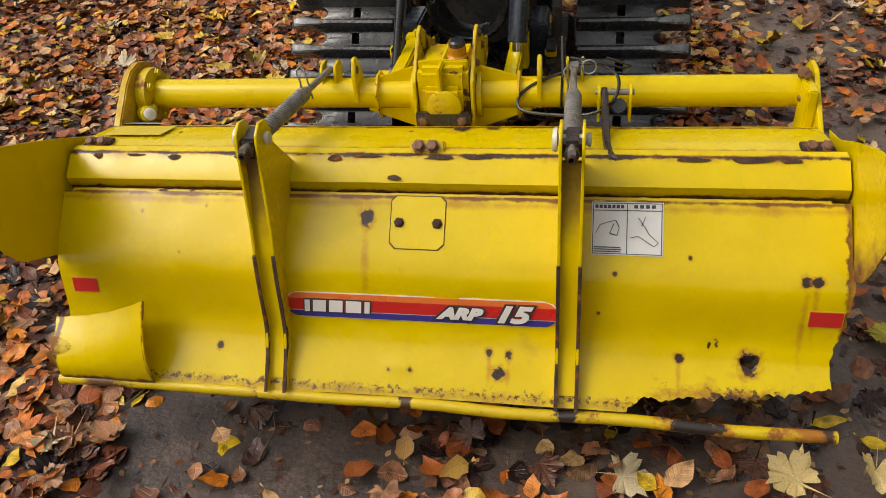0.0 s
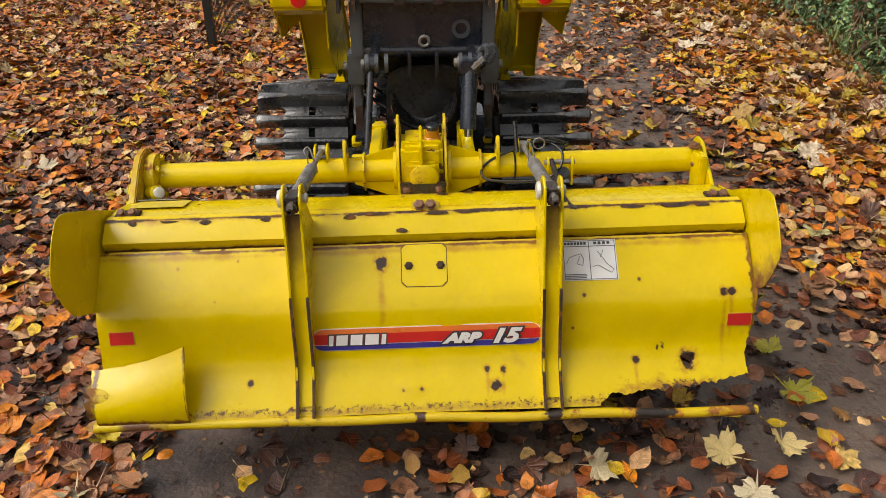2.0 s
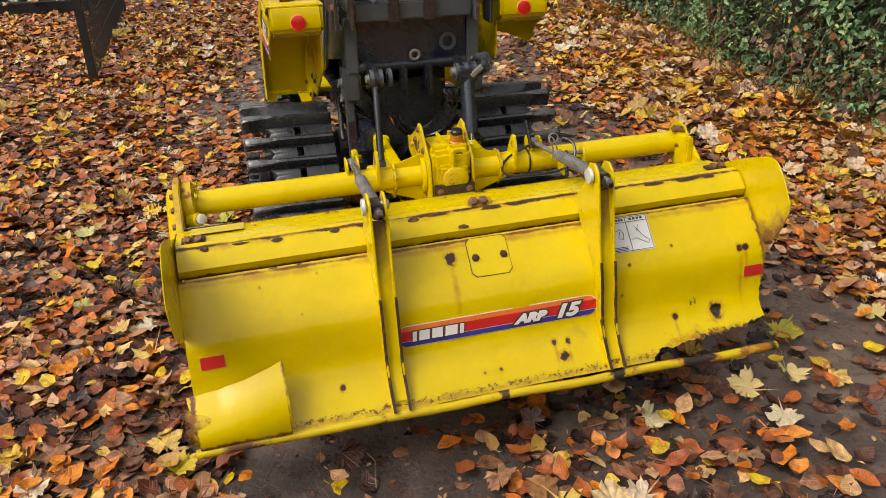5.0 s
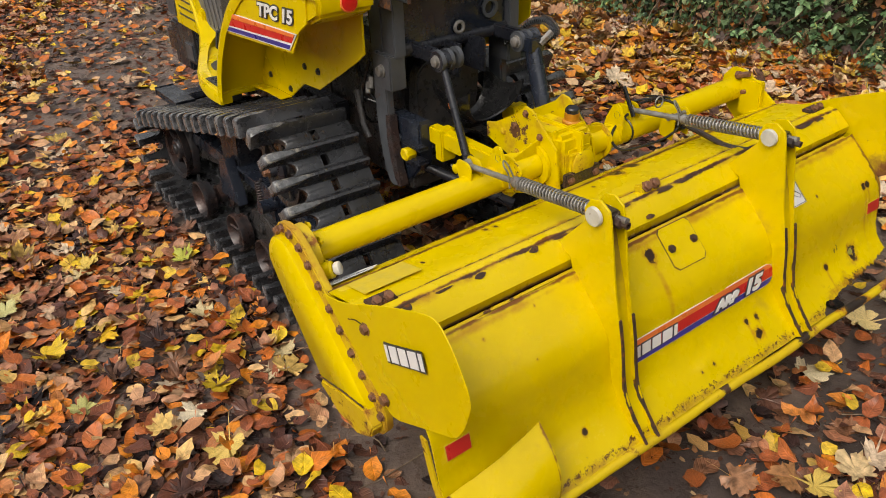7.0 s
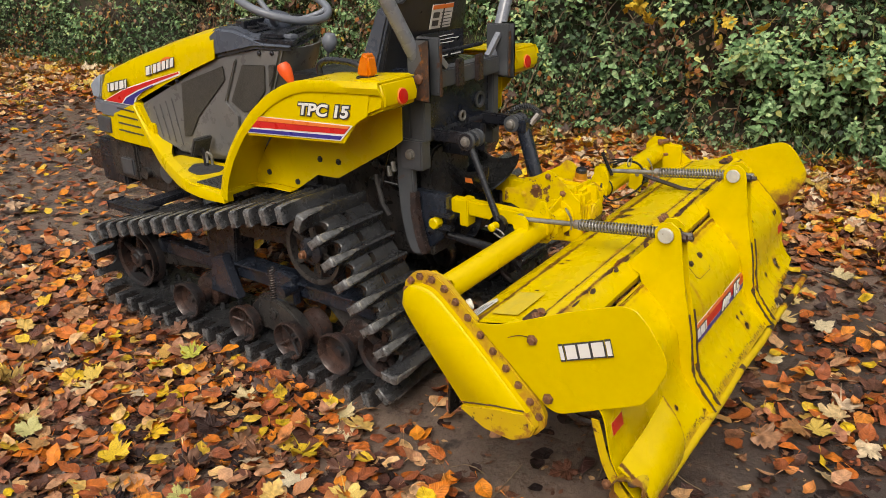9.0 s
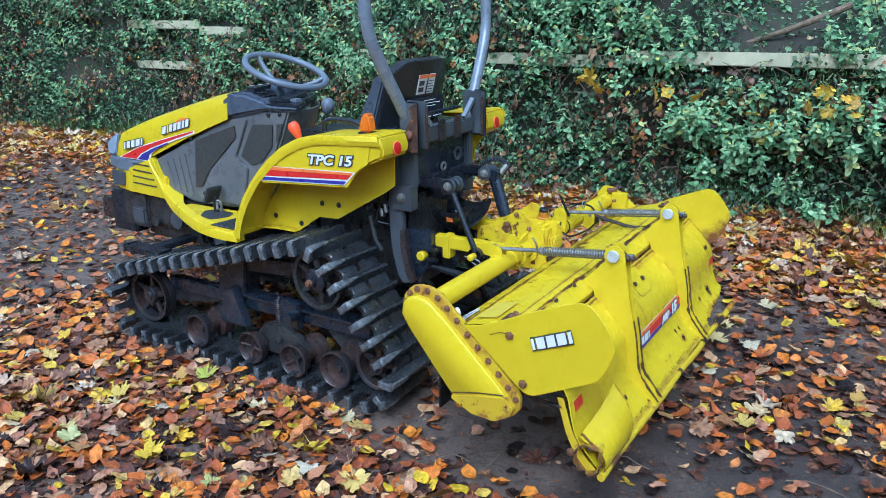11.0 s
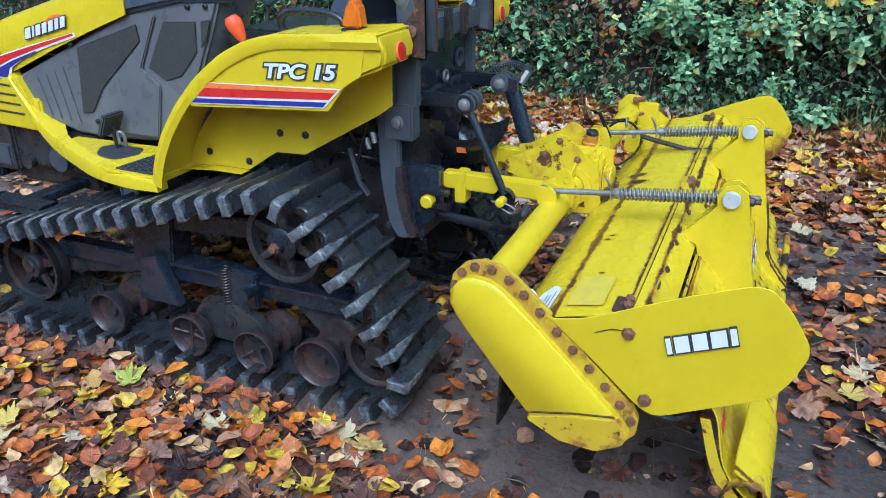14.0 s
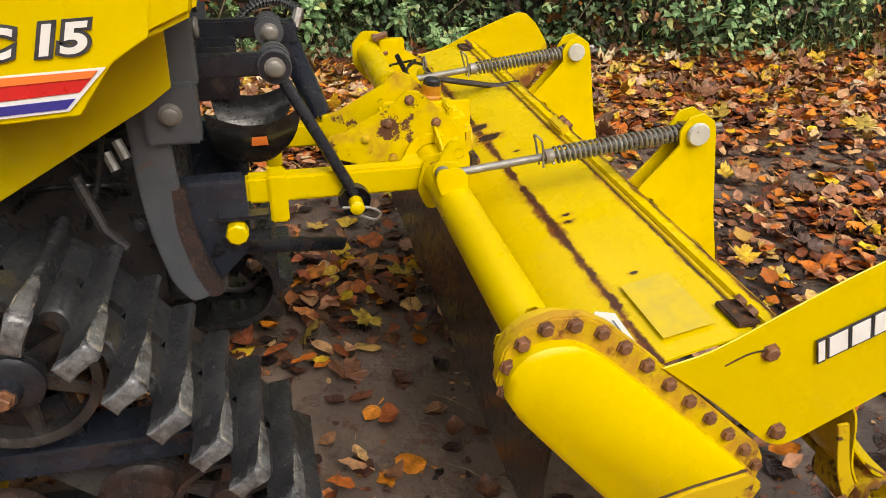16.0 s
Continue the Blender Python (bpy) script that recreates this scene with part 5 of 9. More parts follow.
def finger_lug(side):
    """One bar of the track in its own space: x across, y along the belt, z outward; its finger points away from the machine."""
    bm = bmesh.new()
    secs = [(0.0, 0.019, 0.005, 0.000, 0.030), (0.006, 0.021, 0.007, 0.0, 0.037), (0.13, 0.021, 0.007, 0.0, 0.037), (0.215, 0.021, 0.008, 0.0, 0.040),
            (0.245, 0.020, 0.011, -0.010, 0.043), (0.270, 0.016, 0.013, -0.017, 0.044), (0.300, 0.015, 0.015, -0.018, 0.043), (0.320, 0.016, 0.017, -0.020, 0.041), (0.328, 0.016, 0.016, -0.022, 0.036), (0.331, 0.012, 0.012, -0.016, 0.030)]
    rings = []
    for x, wb, wt, lo, hi in secs:
        jit = 0.003 * noise.noise((x * 40, 0, 1)) + 0.002 * noise.noise((x * 130, 4, 1))
        rings.append([bm.verts.new((side * x, y, z)) for y, z in ((-wb, lo), (-wb * 0.86, lo + (hi - lo) * 0.35), (-wt + jit, hi - 0.004), (-wt * 0.6 + jit, hi), (wt * 0.6 + jit, hi), (wt + jit, hi - 0.004), (wb * 0.86, lo + (hi - lo) * 0.35), (wb, lo))])
    for r0, r1 in zip(rings, rings[1:]):
        for j in range(8):
            bm.faces.new((r0[j], r0[(j + 1) % 8], r1[(j + 1) % 8], r1[j]))
    bm.faces.new(rings[0])
    bm.faces.new(rings[-1][::-1])
    bmesh.ops.recalc_face_normals(bm, faces=bm.faces[:])
    me_ = bpy.data.meshes.new("lug")
    bm.to_mesh(me_)
    bm.free()
    return finish(me_, WORNLUG, 32)


def belt_mesh(xi, xo):
    """The belt: a thick band with a row of slots, and scalloped outer edge between the bars."""
    sub = 14
    n_ = LUGS * sub
    outer, _ = loop(0.0, n_)
    s = 1 if xo > xi else -1
    wid = abs(xo - xi)
    cols = [0.0, 0.006, 0.10, 0.118, 0.142, 0.16, 0.225, wid]
    bm = bmesh.new()
    top, low = [], []
    for i, (p, d) in enumerate(outer):
        nrm = Vector((d.y, -d.x))
        ph = (i % sub) / sub
        q_ = (ph - 0.5) / 0.39
        scallop = 0.072 * math.sqrt(max(0.0, 1 - q_ * q_))
        pad = 0.004 * math.sin(math.pi * ph) ** 2
        ra, rb = [], []
        for c in cols:
            x = xi + s * (c if c < wid else wid - scallop)
            ho = pad if 0.01 < c < 0.23 else 0
            ra.append(bm.verts.new((x, p.x + nrm.x * ho, p.y + nrm.y * ho)))
            rb.append(bm.verts.new((x, p.x - nrm.x * 0.018, p.y - nrm.y * 0.018)))
        top.append(ra)
        low.append(rb)
    for i in range(n_):
        k_ = (i + 1) % n_
        for j in range(len(cols) - 1):
            if j == 3 and i % sub in (4, 5, 6, 7, 8, 9):
                continue
            bm.faces.new((top[i][j], top[i][j + 1], top[k_][j + 1], top[k_][j]))
            bm.faces.new((low[i][j], low[k_][j], low[k_][j + 1], low[i][j + 1]))
        for j in (0, len(cols) - 1):
            bm.faces.new((top[i][j], top[k_][j], low[k_][j], low[i][j]))
        if i % sub in (4, 5, 6, 7, 8, 9):
            for j in (3, 4):
                bm.faces.new((top[i][j], low[i][j], low[k_][j], top[k_][j]))
    return bm


def wheel(name, y, z, r, x0, x1, spokes, hub, rim, mat_, label):
    """A spoked track wheel between two planes, with its hub and spokes."""
    a0, b0 = min(x0, x1), max(x0, x1)
    w_ = b0 - a0
    ob = part(name, lathe([(r - rim, w_ * 0.1), (r - rim * 0.3, 0), (r, 0), (r, w_ * 0.25), (r - 0.006, w_ * 0.5), (r, w_ * 0.75), (r, w_), (r - rim * 0.3, w_), (r - rim, w_ * 0.9), (r - rim, w_ * 0.1)], (a0, y, z), (1, 0, 0), 40), mat_, tractor, label)
    part("hub", lathe([(0, -0.006), (hub * 0.45, -0.006), (hub * 0.55, 0.002), (hub * 0.9, 0.004), (hub, 0.010), (hub, w_ - 0.010), (hub * 0.9, w_ - 0.004), (hub * 0.55, w_ - 0.002), (hub * 0.45, w_ + 0.006), (0, w_ + 0.006)], (a0, y, z), (1, 0, 0), 20), mat_, ob)
    for i in range(spokes):
        a_ = 2 * math.pi * i / spokes + 0.4
        c, s = math.cos(a_), math.sin(a_)
        t = 0.011
        poly = [(y + c * hub * 0.8 - s * t * 1.5, z + s * hub * 0.8 + c * t * 1.5), (y + c * hub * 0.8 + s * t * 1.5, z + s * hub * 0.8 - c * t * 1.5),
                (y + c * (r - rim * 0.6) + s * t * 0.8, z + s * (r - rim * 0.6) - c * t * 0.8), (y + c * (r - rim * 0.6) - s * t * 0.8, z + s * (r - rim * 0.6) + c * t * 0.8)]
        part("spoke", prism(poly, a0 + w_ * 0.36, a0 + w_ * 0.60, "x", 0.003, 2), mat_, ob)
    return ob


def roller(y, z, r, x, out, spokes):
    """A double track roller: two deep cups with thin rims, back to back on one thick axle; out: the way to the outside, -1 or 1."""
    def cup(xc, o):
        return lathe([(0, 0.002 * o), (r * 0.20, 0.002 * o), (r * 0.24, -0.010 * o), (r * 0.62, -0.014 * o), (r * 0.82, -0.006 * o), (r * 0.885, 0.022 * o), (r * 0.93, 0.026 * o), (r, 0.024 * o), (r, 0.006 * o), (r * 0.90, -0.004 * o), (r * 0.86, -0.024 * o), (r * 0.5, -0.030 * o), (0, -0.030 * o)], (xc, y, z), (1, 0, 0), 32)
    ob = part("track_roller", cup(x, out), RUSTY, tractor, "rust-brown double track roller, worn bright at the rim")
    part("inner_cup", cup(x - out * 0.115, -out), RUSTY, ob)
    part("axle", lathe([(r * 0.42, -0.02), (r * 0.42, -0.045), (r * 0.52, -0.05), (r * 0.52, -0.075), (r * 0.42, -0.08), (r * 0.42, -0.095)], (x, y, z), (out, 0, 0), 20), RUSTY, ob)
    for i in range(spokes):
        a_ = 2 * math.pi * i / spokes + y * 9
        c, s = math.cos(a_), math.sin(a_)
        part("spoke", tube([Vector((x + out * 0.002, y + c * r * 0.15, z + s * r * 0.15)), Vector((x + out * 0.006, y + c * r * 0.5, z + s * r * 0.5)), Vector((x + out * 0.010, y + c * r * 0.87, z + s * r * 0.87))], [0.0055, 0.0045, 0.006], 6), RUSTY, ob)
    return ob


def track(side):
    """One crawler track; side -1 is the one with the step toward the camera, 1 the other."""
    def X(x):
        return x if side < 0 else 2 * C - x
    tr = part("crawler_track", belt_mesh(X(-0.582), X(-0.882)), RUBBER, tractor, "black rubber crawler track with deep finger lugs, scuffed")
    lug_me = finger_lug(side)
    base = loop(0.0, LUGS)[0]
    for p, d in base:
        o = new("lug", lug_me)
        o.parent = tr
        m = Matrix(((1, 0, 0), (0, -d.x, d.y), (0, -d.y, -d.x))).to_4x4()
        m.translation = Vector((X(-0.582), p.x, p.y)) - PLACE[tractor]
        o.matrix_basis = m
    horn_me = bpy.data.meshes.new("guide_horn")
    hb = bmesh.new()
    bmesh.ops.create_cone(hb, segments=6, radius1=0.016, radius2=0.008, depth=0.03, cap_ends=True)
    hb.to_mesh(horn_me)
    hb.free()
    finish(horn_me, RUBBER)
    for p, d in base:
        q = p - Vector((d.y, -d.x)) * 0.032
        for dx in (-0.045, 0.045):
            o = new("guide_horn", horn_me)
            o.parent = tr
            o.matrix_basis = basis(Vector((X(-0.70) + dx, q.x, q.y)) - PLACE[tractor], (1, 0, 0), (0, d.x, d.y))
    y, z, r = WHEELS["sprocket"]
    drive = wheel("drive_wheel", y, z, r - 0.022, X(-0.80), X(-0.76), 6, 0.045, 0.016, GREASE, "black spoked drive wheel with bolted hub")
    part("hub_plate", lathe([(0.050, 0), (0.050, 0.010), (0.040, 0.016), (0.022, 0.020), (0.018, 0.040), (0, 0.040)], (X(-0.80), y, z), (side, 0, 0), 20), BLACK, drive)
    part("hub_bolt", hex_bolt((X(-0.840), y, z), (side, 0, 0), 0.011, 0.016), BOLTRUST, drive)
    y, z, r = WHEELS["front"]
    wheel("front_idler", y, z, r - 0.022, X(-0.80), X(-0.74), 5, 0.045, 0.018, RUSTY, "rusty spoked front idler wheel")
    y, z, r = WHEELS["rear"]
    wheel("rear_idler", y, z, r - 0.022, X(-0.80), X(-0.73), 5, 0.036, 0.015, RUSTY, "rusty spoked rear idler wheel")
    for y, z, r, sp in ((3.145, 0.118, 0.077, 0), (2.805, 0.112, 0.073, 4), (2.555, 0.112, 0.073, 4), (2.325, 0.128, 0.079, 0)):
        roller(y, z, r, X(-0.838), side, sp)
    # the frame that carries them
    part("track_beam", box(X(-0.745), X(-0.685), 2.22, 3.45, 0.235, 0.295, 0.006), NAVY, tr, "dark navy steel track frame beam")
    part("cross_post", prism([(2.93, 0.27), (3.09, 0.27), (3.09, 0.50), (2.90, 0.53)], X(-0.755), X(-0.655), "x", 0.006), BLACK, tr)
    part("upper_beam", prism([(2.50, 0.445), (3.12, 0.40), (3.12, 0.46), (2.50, 0.51)], X(-0.74), X(-0.69), "x", 0.005), BLACK, tr)
    part("gusset", prism([(2.88, 0.17), (3.05, 0.17), (3.02, 0.32), (2.95, 0.34)], X(-0.80), X(-0.76), "x", 0.005), NAVY, tr)
    part("rocker_arm", prism(rounded([(2.52, 0.13), (2.54, 0.085), (2.82, 0.085), (2.84, 0.13), (2.76, 0.215), (2.66, 0.225), (2.57, 0.18), (2.52, 0.13)])[:-1], X(-0.80), X(-0.755), "x", 0.006), GREASE, tr, "oily black roller rocker arm, rust-stained")
    part("rocker_pin", hex_bolt((X(-0.80), 2.68, 0.165), (side, 0, 0), 0.016, 0.012), GREASE, tr)
    part("rear_arm", prism([(2.20, 0.12), (2.36, 0.10), (2.50, 0.23), (2.44, 0.29), (2.26, 0.20)], X(-0.715), X(-0.690), "x", 0.006), GREASE, tr)
    part("front_arm", prism([(3.10, 0.22), (3.46, 0.16), (3.62, 0.17), (3.60, 0.215), (3.46, 0.235), (3.12, 0.30)], X(-0.725), X(-0.68), "x", 0.006), GREASE, tr)
    part("tension_spring", coil((X(-0.785), 2.690, 0.225), (X(-0.785), 2.690, 0.345), 0.0125, 0.0032, 12), RUSTY, tr, "rusty coil spring")
    part("beam_flange", box(X(-0.765), X(-0.675), 2.20, 3.02, 0.296, 0.306, 0.002), NAVY, tr, "flat navy flange on the track beam")
    part("beam_bracket", prism([(2.58, 0.215), (2.70, 0.215), (2.70, 0.330), (2.655, 0.345), (2.58, 0.330)], X(-0.785), X(-0.748), "x", 0.006), NAVY, tr)
    part("bracket_boss", rod((X(-0.770), 2.60, 0.285), (X(-0.830), 2.60, 0.285), 0.024, 16, 0.003), NAVY, tr)
    part("scraper", prism([(2.28, 0.060), (2.44, 0.060), (2.44, 0.078), (2.28, 0.085)], X(-0.80), X(-0.72), "x", 0.003), STEEL, tr)
    part("hub_post", prism([(2.38, 0.27), (2.54, 0.27), (2.50, 0.46), (2.42, 0.46)], X(-0.735), X(-0.69), "x", 0.005), BLACK, tr)
    part("axle_housing", lathe([(0, 0), (0.085, 0.0), (0.085, 0.03), (0.06, 0.045), (0.055, 0.16), (0.075, 0.18), (0.075, 0.22), (0, 0.22)], (X(-0.735), 2.45, 0.475), (-side, 0, 0), 24), GREASE, tr)
    return tr


track(-1)
track(1)

# ---- gearbox, engine and chassis ----
part("transmission", box(C - 0.13, C + 0.13, 2.24, 2.75, 0.36, 0.72, 0.02), GREASE, tractor, "oily black cast transmission housing")
part("upper_housing", box(C - 0.16, C + 0.16, 2.30, 2.60, 0.72, 0.86, 0.03), GREASE, tractor)
part("bell_housing", box(C - 0.11, C + 0.11, 2.75, 3.55, 0.34, 0.66, 0.03), GREASE, tractor)
for k_, (y, z) in enumerate(((2.29, 0.42), (2.29, 0.55), (2.29, 0.68), (2.45, 0.70), (2.62, 0.68), (2.62, 0.42))):
    part("case_bolt", hex_bolt((C - 0.13, y, z), (-1, 0, 0), 0.010, 0.010), STEEL, tractor)
for k_, pts in enumerate((((-0.44, 2.30, 0.62), (-0.50, 2.33, 0.66), (-0.53, 2.36, 0.74), (-0.52, 2.40, 0.82)), ((-0.44, 2.38, 0.56), (-0.52, 2.36, 0.60), (-0.55, 2.32, 0.70), (-0.53, 2.30, 0.80)), ((-0.44, 2.50, 0.60), (-0.50, 2.44, 0.66), (-0.54, 2.36, 0.68), (-0.50, 2.29, 0.66)))):
    part("hydraulic_line", tube(smooth_path(pts, 6), 0.007 - 0.001 * k_, 8), HOSE, tractor, "black hydraulic hose beside the transmission")
for y, z in ((2.285, 0.755), (2.305, 0.735)):
    part("pipe_union", tube([(-0.535, y, z), (-0.545, y - 0.012, z - 0.03)], 0.009, 8), ZINC, tractor, "pale steel pipe union")
part("brake_rod", tube([(-0.545, 2.36, 0.70), (-0.55, 2.33, 0.60), (-0.55, 2.30, 0.56)], 0.010, 8), GREASE, tractor)
part("diff_cover", prism(rounded([(C - 0.135, 0.60), (C - 0.12, 0.79), (C + 0.125, 0.80), (C + 0.11, 0.60), (C + 0.06, 0.55), (C - 0.09, 0.55), (C - 0.135, 0.60)])[:-1], 2.20, 2.245, "y", 0.006), GREASE, tractor, "dark oily rear cover plate")
part("power_shaft_guard", lathe([(0.055, 0), (0.062, 0.01), (0.075, 0.13), (0.07, 0.13), (0.05, 0.02), (0.02, 0.02), (0.02, 0.12), (0, 0.12)], (C, 2.24, 0.50), (0, -1, 0), 20), BLACK, tractor)
engine = part("engine", box(C - 0.20, C + 0.20, 3.42, 4.00, 0.44, 0.62, 0.015), GREASE, tractor, "black oily engine block under the bonnet")
part("sump", box(C - 0.16, C + 0.16, 3.50, 3.95, 0.36, 0.46, 0.02), GREASE, engine)
part("side_casting", box(C - 0.215, C - 0.17, 3.86, 4.06, 0.42, 0.62, 0.01), GREASE, engine)
part("pulley", lathe([(0.045, 0), (0.045, 0.008), (0.036, 0.014), (0.036, 0.022), (0.045, 0.028), (0.045, 0.036), (0.015, 0.040), (0, 0.040)], (C - 0.195, 3.62, 0.50), (-1, 0, 0), 20), STEEL, engine)
part("oil_filter", rod((C - 0.225, 3.80, 0.47), (C - 0.19, 3.80, 0.47), 0.028, 16, 0.004), GREASE, engine)
part("fuel_filter", box(C - 0.225, C - 0.19, 3.88, 3.98, 0.44, 0.53, 0.008), STEEL, engine)
part("front_weight", box(C - 0.205, C + 0.205, 4.15, 4.27, 0.43, 0.545, 0.010), RUSTY, tractor, "rusty brown front ballast block")
part("front_bracket", box(C - 0.212, C + 0.212, 3.98, 4.17, 0.38, 0.60, 0.010), BLACK, tractor, "black front bumper bracket")
parts("chassis_rail", (box(C - 0.19, C - 0.14, 2.6, 4.05, 0.50, 0.58, 0.006), box(C + 0.14, C + 0.19, 2.6, 4.05, 0.50, 0.58, 0.006)), BLACK, tractor)
# step bracket under the footboard
part("mount_bar", box(C - 0.40, C + 0.40, 3.56, 3.64, 0.385, 0.412, 0.005), BLACK, tractor, "black cross bar with side steps")
for sx in (-1, 1):
    part("side_step", box(C + sx * 0.395, C + sx * 0.47, 3.47, 3.73, 0.388, 0.416, 0.004), BLACK, tractor, "black steel side step")
    part("leg_bracket", box(C + sx * 0.33, C + sx * 0.37, 3.10, 3.18, 0.35, 0.58, 0.004), LIGHTPL, tractor)

# ---- bonnet: cross-sections from the dashboard to the nose ----
def bonnet():
    secs = [(3.175, 0.232, 1.172, 1.045), (3.30, 0.228, 1.145, 0.998), (3.50, 0.222, 1.090, 0.918), (3.72, 0.215, 1.024, 0.822), (3.80, 0.213, 0.998, 0.792), (3.95, 0.207, 0.945, 0.788), (4.02, 0.200, 0.915, 0.788), (4.062, 0.188, 0.888, 0.79), (4.085, 0.165, 0.862, 0.795)]
    bm = bmesh.new()
    rings = []
    for y, hw, top, bot in secs:
        y = 3.175 + (y - 3.175) * 1.06
        ring = []
        for i in range(25):
            u = -1 + 2 * i / 24
            au = abs(u)
            if au > 0.62:
                t = (au - 0.62) / 0.38
                x, z = hw * (0.985 + 0.015 * t), top - 0.055 - (top - 0.055 - bot) * t
            else:
                t = au / 0.62
                e_ = 3.2
                x = hw * 0.985 * t if t < 0.999 else hw * 0.985
                z = top - 0.055 + 0.055 * max(0, 1 - t ** e_) ** (1 / e_)
            ring.append(bm.verts.new((C + math.copysign(x, u), y, z)))
        rings.append(ring)
    for r0, r1 in zip(rings, rings[1:]):
        for j in range(24):
            bm.faces.new((r0[j], r0[j + 1], r1[j + 1], r1[j]))
    bm.faces.new(rings[-1])
    bmesh.ops.recalc_face_normals(bm, faces=bm.faces[:])
    bmesh.ops.solidify(bm, geom=bm.faces[:], thickness=0.004)
    return bm


hood = part("bonnet", bonnet(), PAINT, tractor, "glossy yellow sloping bonnet with red and blue stripes", 30)
XL = C - 0.222
for sx in (-1, 1):
    part("headlamp", prism([(4.085, 0.797), (4.142, 0.797), (4.147, 0.852), (4.105, 0.884), (4.063, 0.903), (4.035, 0.908)], C + sx * 0.175, C + sx * 0.208, "x", 0.005), LAMPGREY, hood, "pale blue-grey headlamp lens")
part("bumper_strip", prism([(C - 0.226, 3.83), (C - 0.222, 4.06), (C - 0.20, 4.155), (C - 0.14, 4.19), (C + 0.14, 4.19), (C + 0.20, 4.155), (C + 0.222, 4.06), (C + 0.226, 3.83)], 0.722, 0.786, "z", 0.012), LIGHTPL, tractor, "slate grey plastic nose strip")
for sx in (-1, 1):
    part("strip_tail", prism([(3.80, 0.785), (4.06, 0.783), (4.06, 0.722), (3.97, 0.722)], C + sx * 0.226, C + sx * 0.20, "x", 0.004), LIGHTPL, tractor)
# lower grille panel
grille = part("grille_panel", prism([(C - 0.226, 3.66), (C - 0.226, 4.0), (C - 0.20, 4.11), (C - 0.14, 4.14), (C + 0.14, 4.14), (C + 0.20, 4.11), (C + 0.226, 4.0), (C + 0.226, 3.66)], 0.612, 0.724, "z", 0.008), PAINT, tractor, "yellow lower grille panel with dark louvre slots")
parts("side_cheek", (prism([(3.66, 0.606), (3.98, 0.616), (3.95, 0.74), (3.80, 0.795), (3.74, 0.80), (3.69, 0.71)], C - 0.236, C - 0.20, "x", 0.004),
                        prism([(3.66, 0.606), (3.98, 0.616), (3.95, 0.74), (3.80, 0.795), (3.74, 0.80), (3.69, 0.71)], C + 0.20, C + 0.236, "x", 0.004)), PAINT, grille)
for i in range(4):
    z = 0.665 + 0.034 * i
    part("louvre_slot", join(prism([(3.735 + 0.012 * i, z - 0.004), (3.92 - 0.004 * i, z + 0.001), (3.92 - 0.004 * i, z + 0.008), (3.735 + 0.012 * i, z + 0.003)], C - 0.2385, C - 0.234, "x")), INK, grille)
parts("nose_patch", (prism([(4.0, 0.64), (4.10, 0.64), (4.10, 0.715), (3.99, 0.715)], C - 0.232, C - 0.215, "x", 0.003), prism([(4.0, 0.64), (4.10, 0.64), (4.10, 0.715), (3.99, 0.715)], C + 0.215, C + 0.232, "x", 0.003)), STEEL, grille)
# bonnet stripes and plain blocks in place of lettering
def side_shape(poly, x, mat_, name, parent, label="", thick=0.0012):
    return part(name, prism(poly, x, x - thick, "x"), mat_, parent, label)


def on_hood(y, z):
    return Vector((XL + (y - 3.30) * 0.014 - 0.0035 + 0.0, y, z))


def hood_shape(poly, mat_, name, lift=0.0, label=""):
    nrm = Vector((-1, 0, 0))
    bm = bmesh.new()
    a_ = [bm.verts.new(on_hood(y, z) + nrm * (0.002 + lift)) for y, z in poly]
    b_ = [bm.verts.new(on_hood(y, z) + nrm * (0.0032 + lift)) for y, z in poly]
    bm.faces.new(a_)
    bm.faces.new(b_[::-1])
    for i in range(len(poly)):
        bm.faces.new((a_[i], b_[i], b_[(i + 1) % len(poly)], a_[(i + 1) % len(poly)]))
    return part(name, bm, mat_, hood, label)


hood_shape([(3.415, 0.962), (3.42, 0.976), (3.66, 0.915), (3.86, 0.860), (4.035, 0.789), (3.785, 0.789), (3.765, 0.830), (3.70, 0.868), (3.60, 0.905)], WHITE, "stripe_edging")
hood_shape([(3.425, 0.966), (3.43, 0.972), (3.66, 0.911), (3.86, 0.855), (4.02, 0.793), (3.89, 0.793), (3.85, 0.825), (3.76, 0.862), (3.64, 0.901)], REDVINYL, "red_stripe", 0.0014)
hood_shape([(3.88, 0.793), (3.797, 0.793), (3.778, 0.828), (3.71, 0.862), (3.62, 0.896), (3.625, 0.900), (3.755, 0.857), (3.842, 0.821)], BLUEV, "blue_stripe", 0.0014)
for nm, o, ws, h, gp, mt in (("brand_blocks", (3.985, 0.836), (0.012, 0.030, 0.028, 0.034, 0.012), 0.036, 0.011, WHITE), ("model_blocks", (3.66, 0.938), (0.030, 0.009, 0.024, 0.024, 0.024, 0.018, 0.024), 0.036, 0.010, WHITE)):
    slope = (0.0, -1.0, 0.27 if nm == "model_blocks" else 0.22)
    for q in slanted_blocks(Vector((0, *o)), slope, (0, -0.15, 1), ws, h, gp, 0.1):
        cy_, cz_ = sum(p.y for p in q) / 4, sum(p.z for p in q) / 4
        hood_shape([(p.y + math.copysign(0.0038, p.y - cy_), p.z + math.copysign(0.0038, p.z - cz_)) for p in q], INK, "block_edge", 0.0014)
        hood_shape([(p.y, p.z) for p in q], mt, nm, 0.0028)
arc = [(3.575 - 0.15 * t, 0.984 + 0.038 * t + 0.026 * math.sin(math.pi * t)) for t in [i / 8 for i in range(9)]]
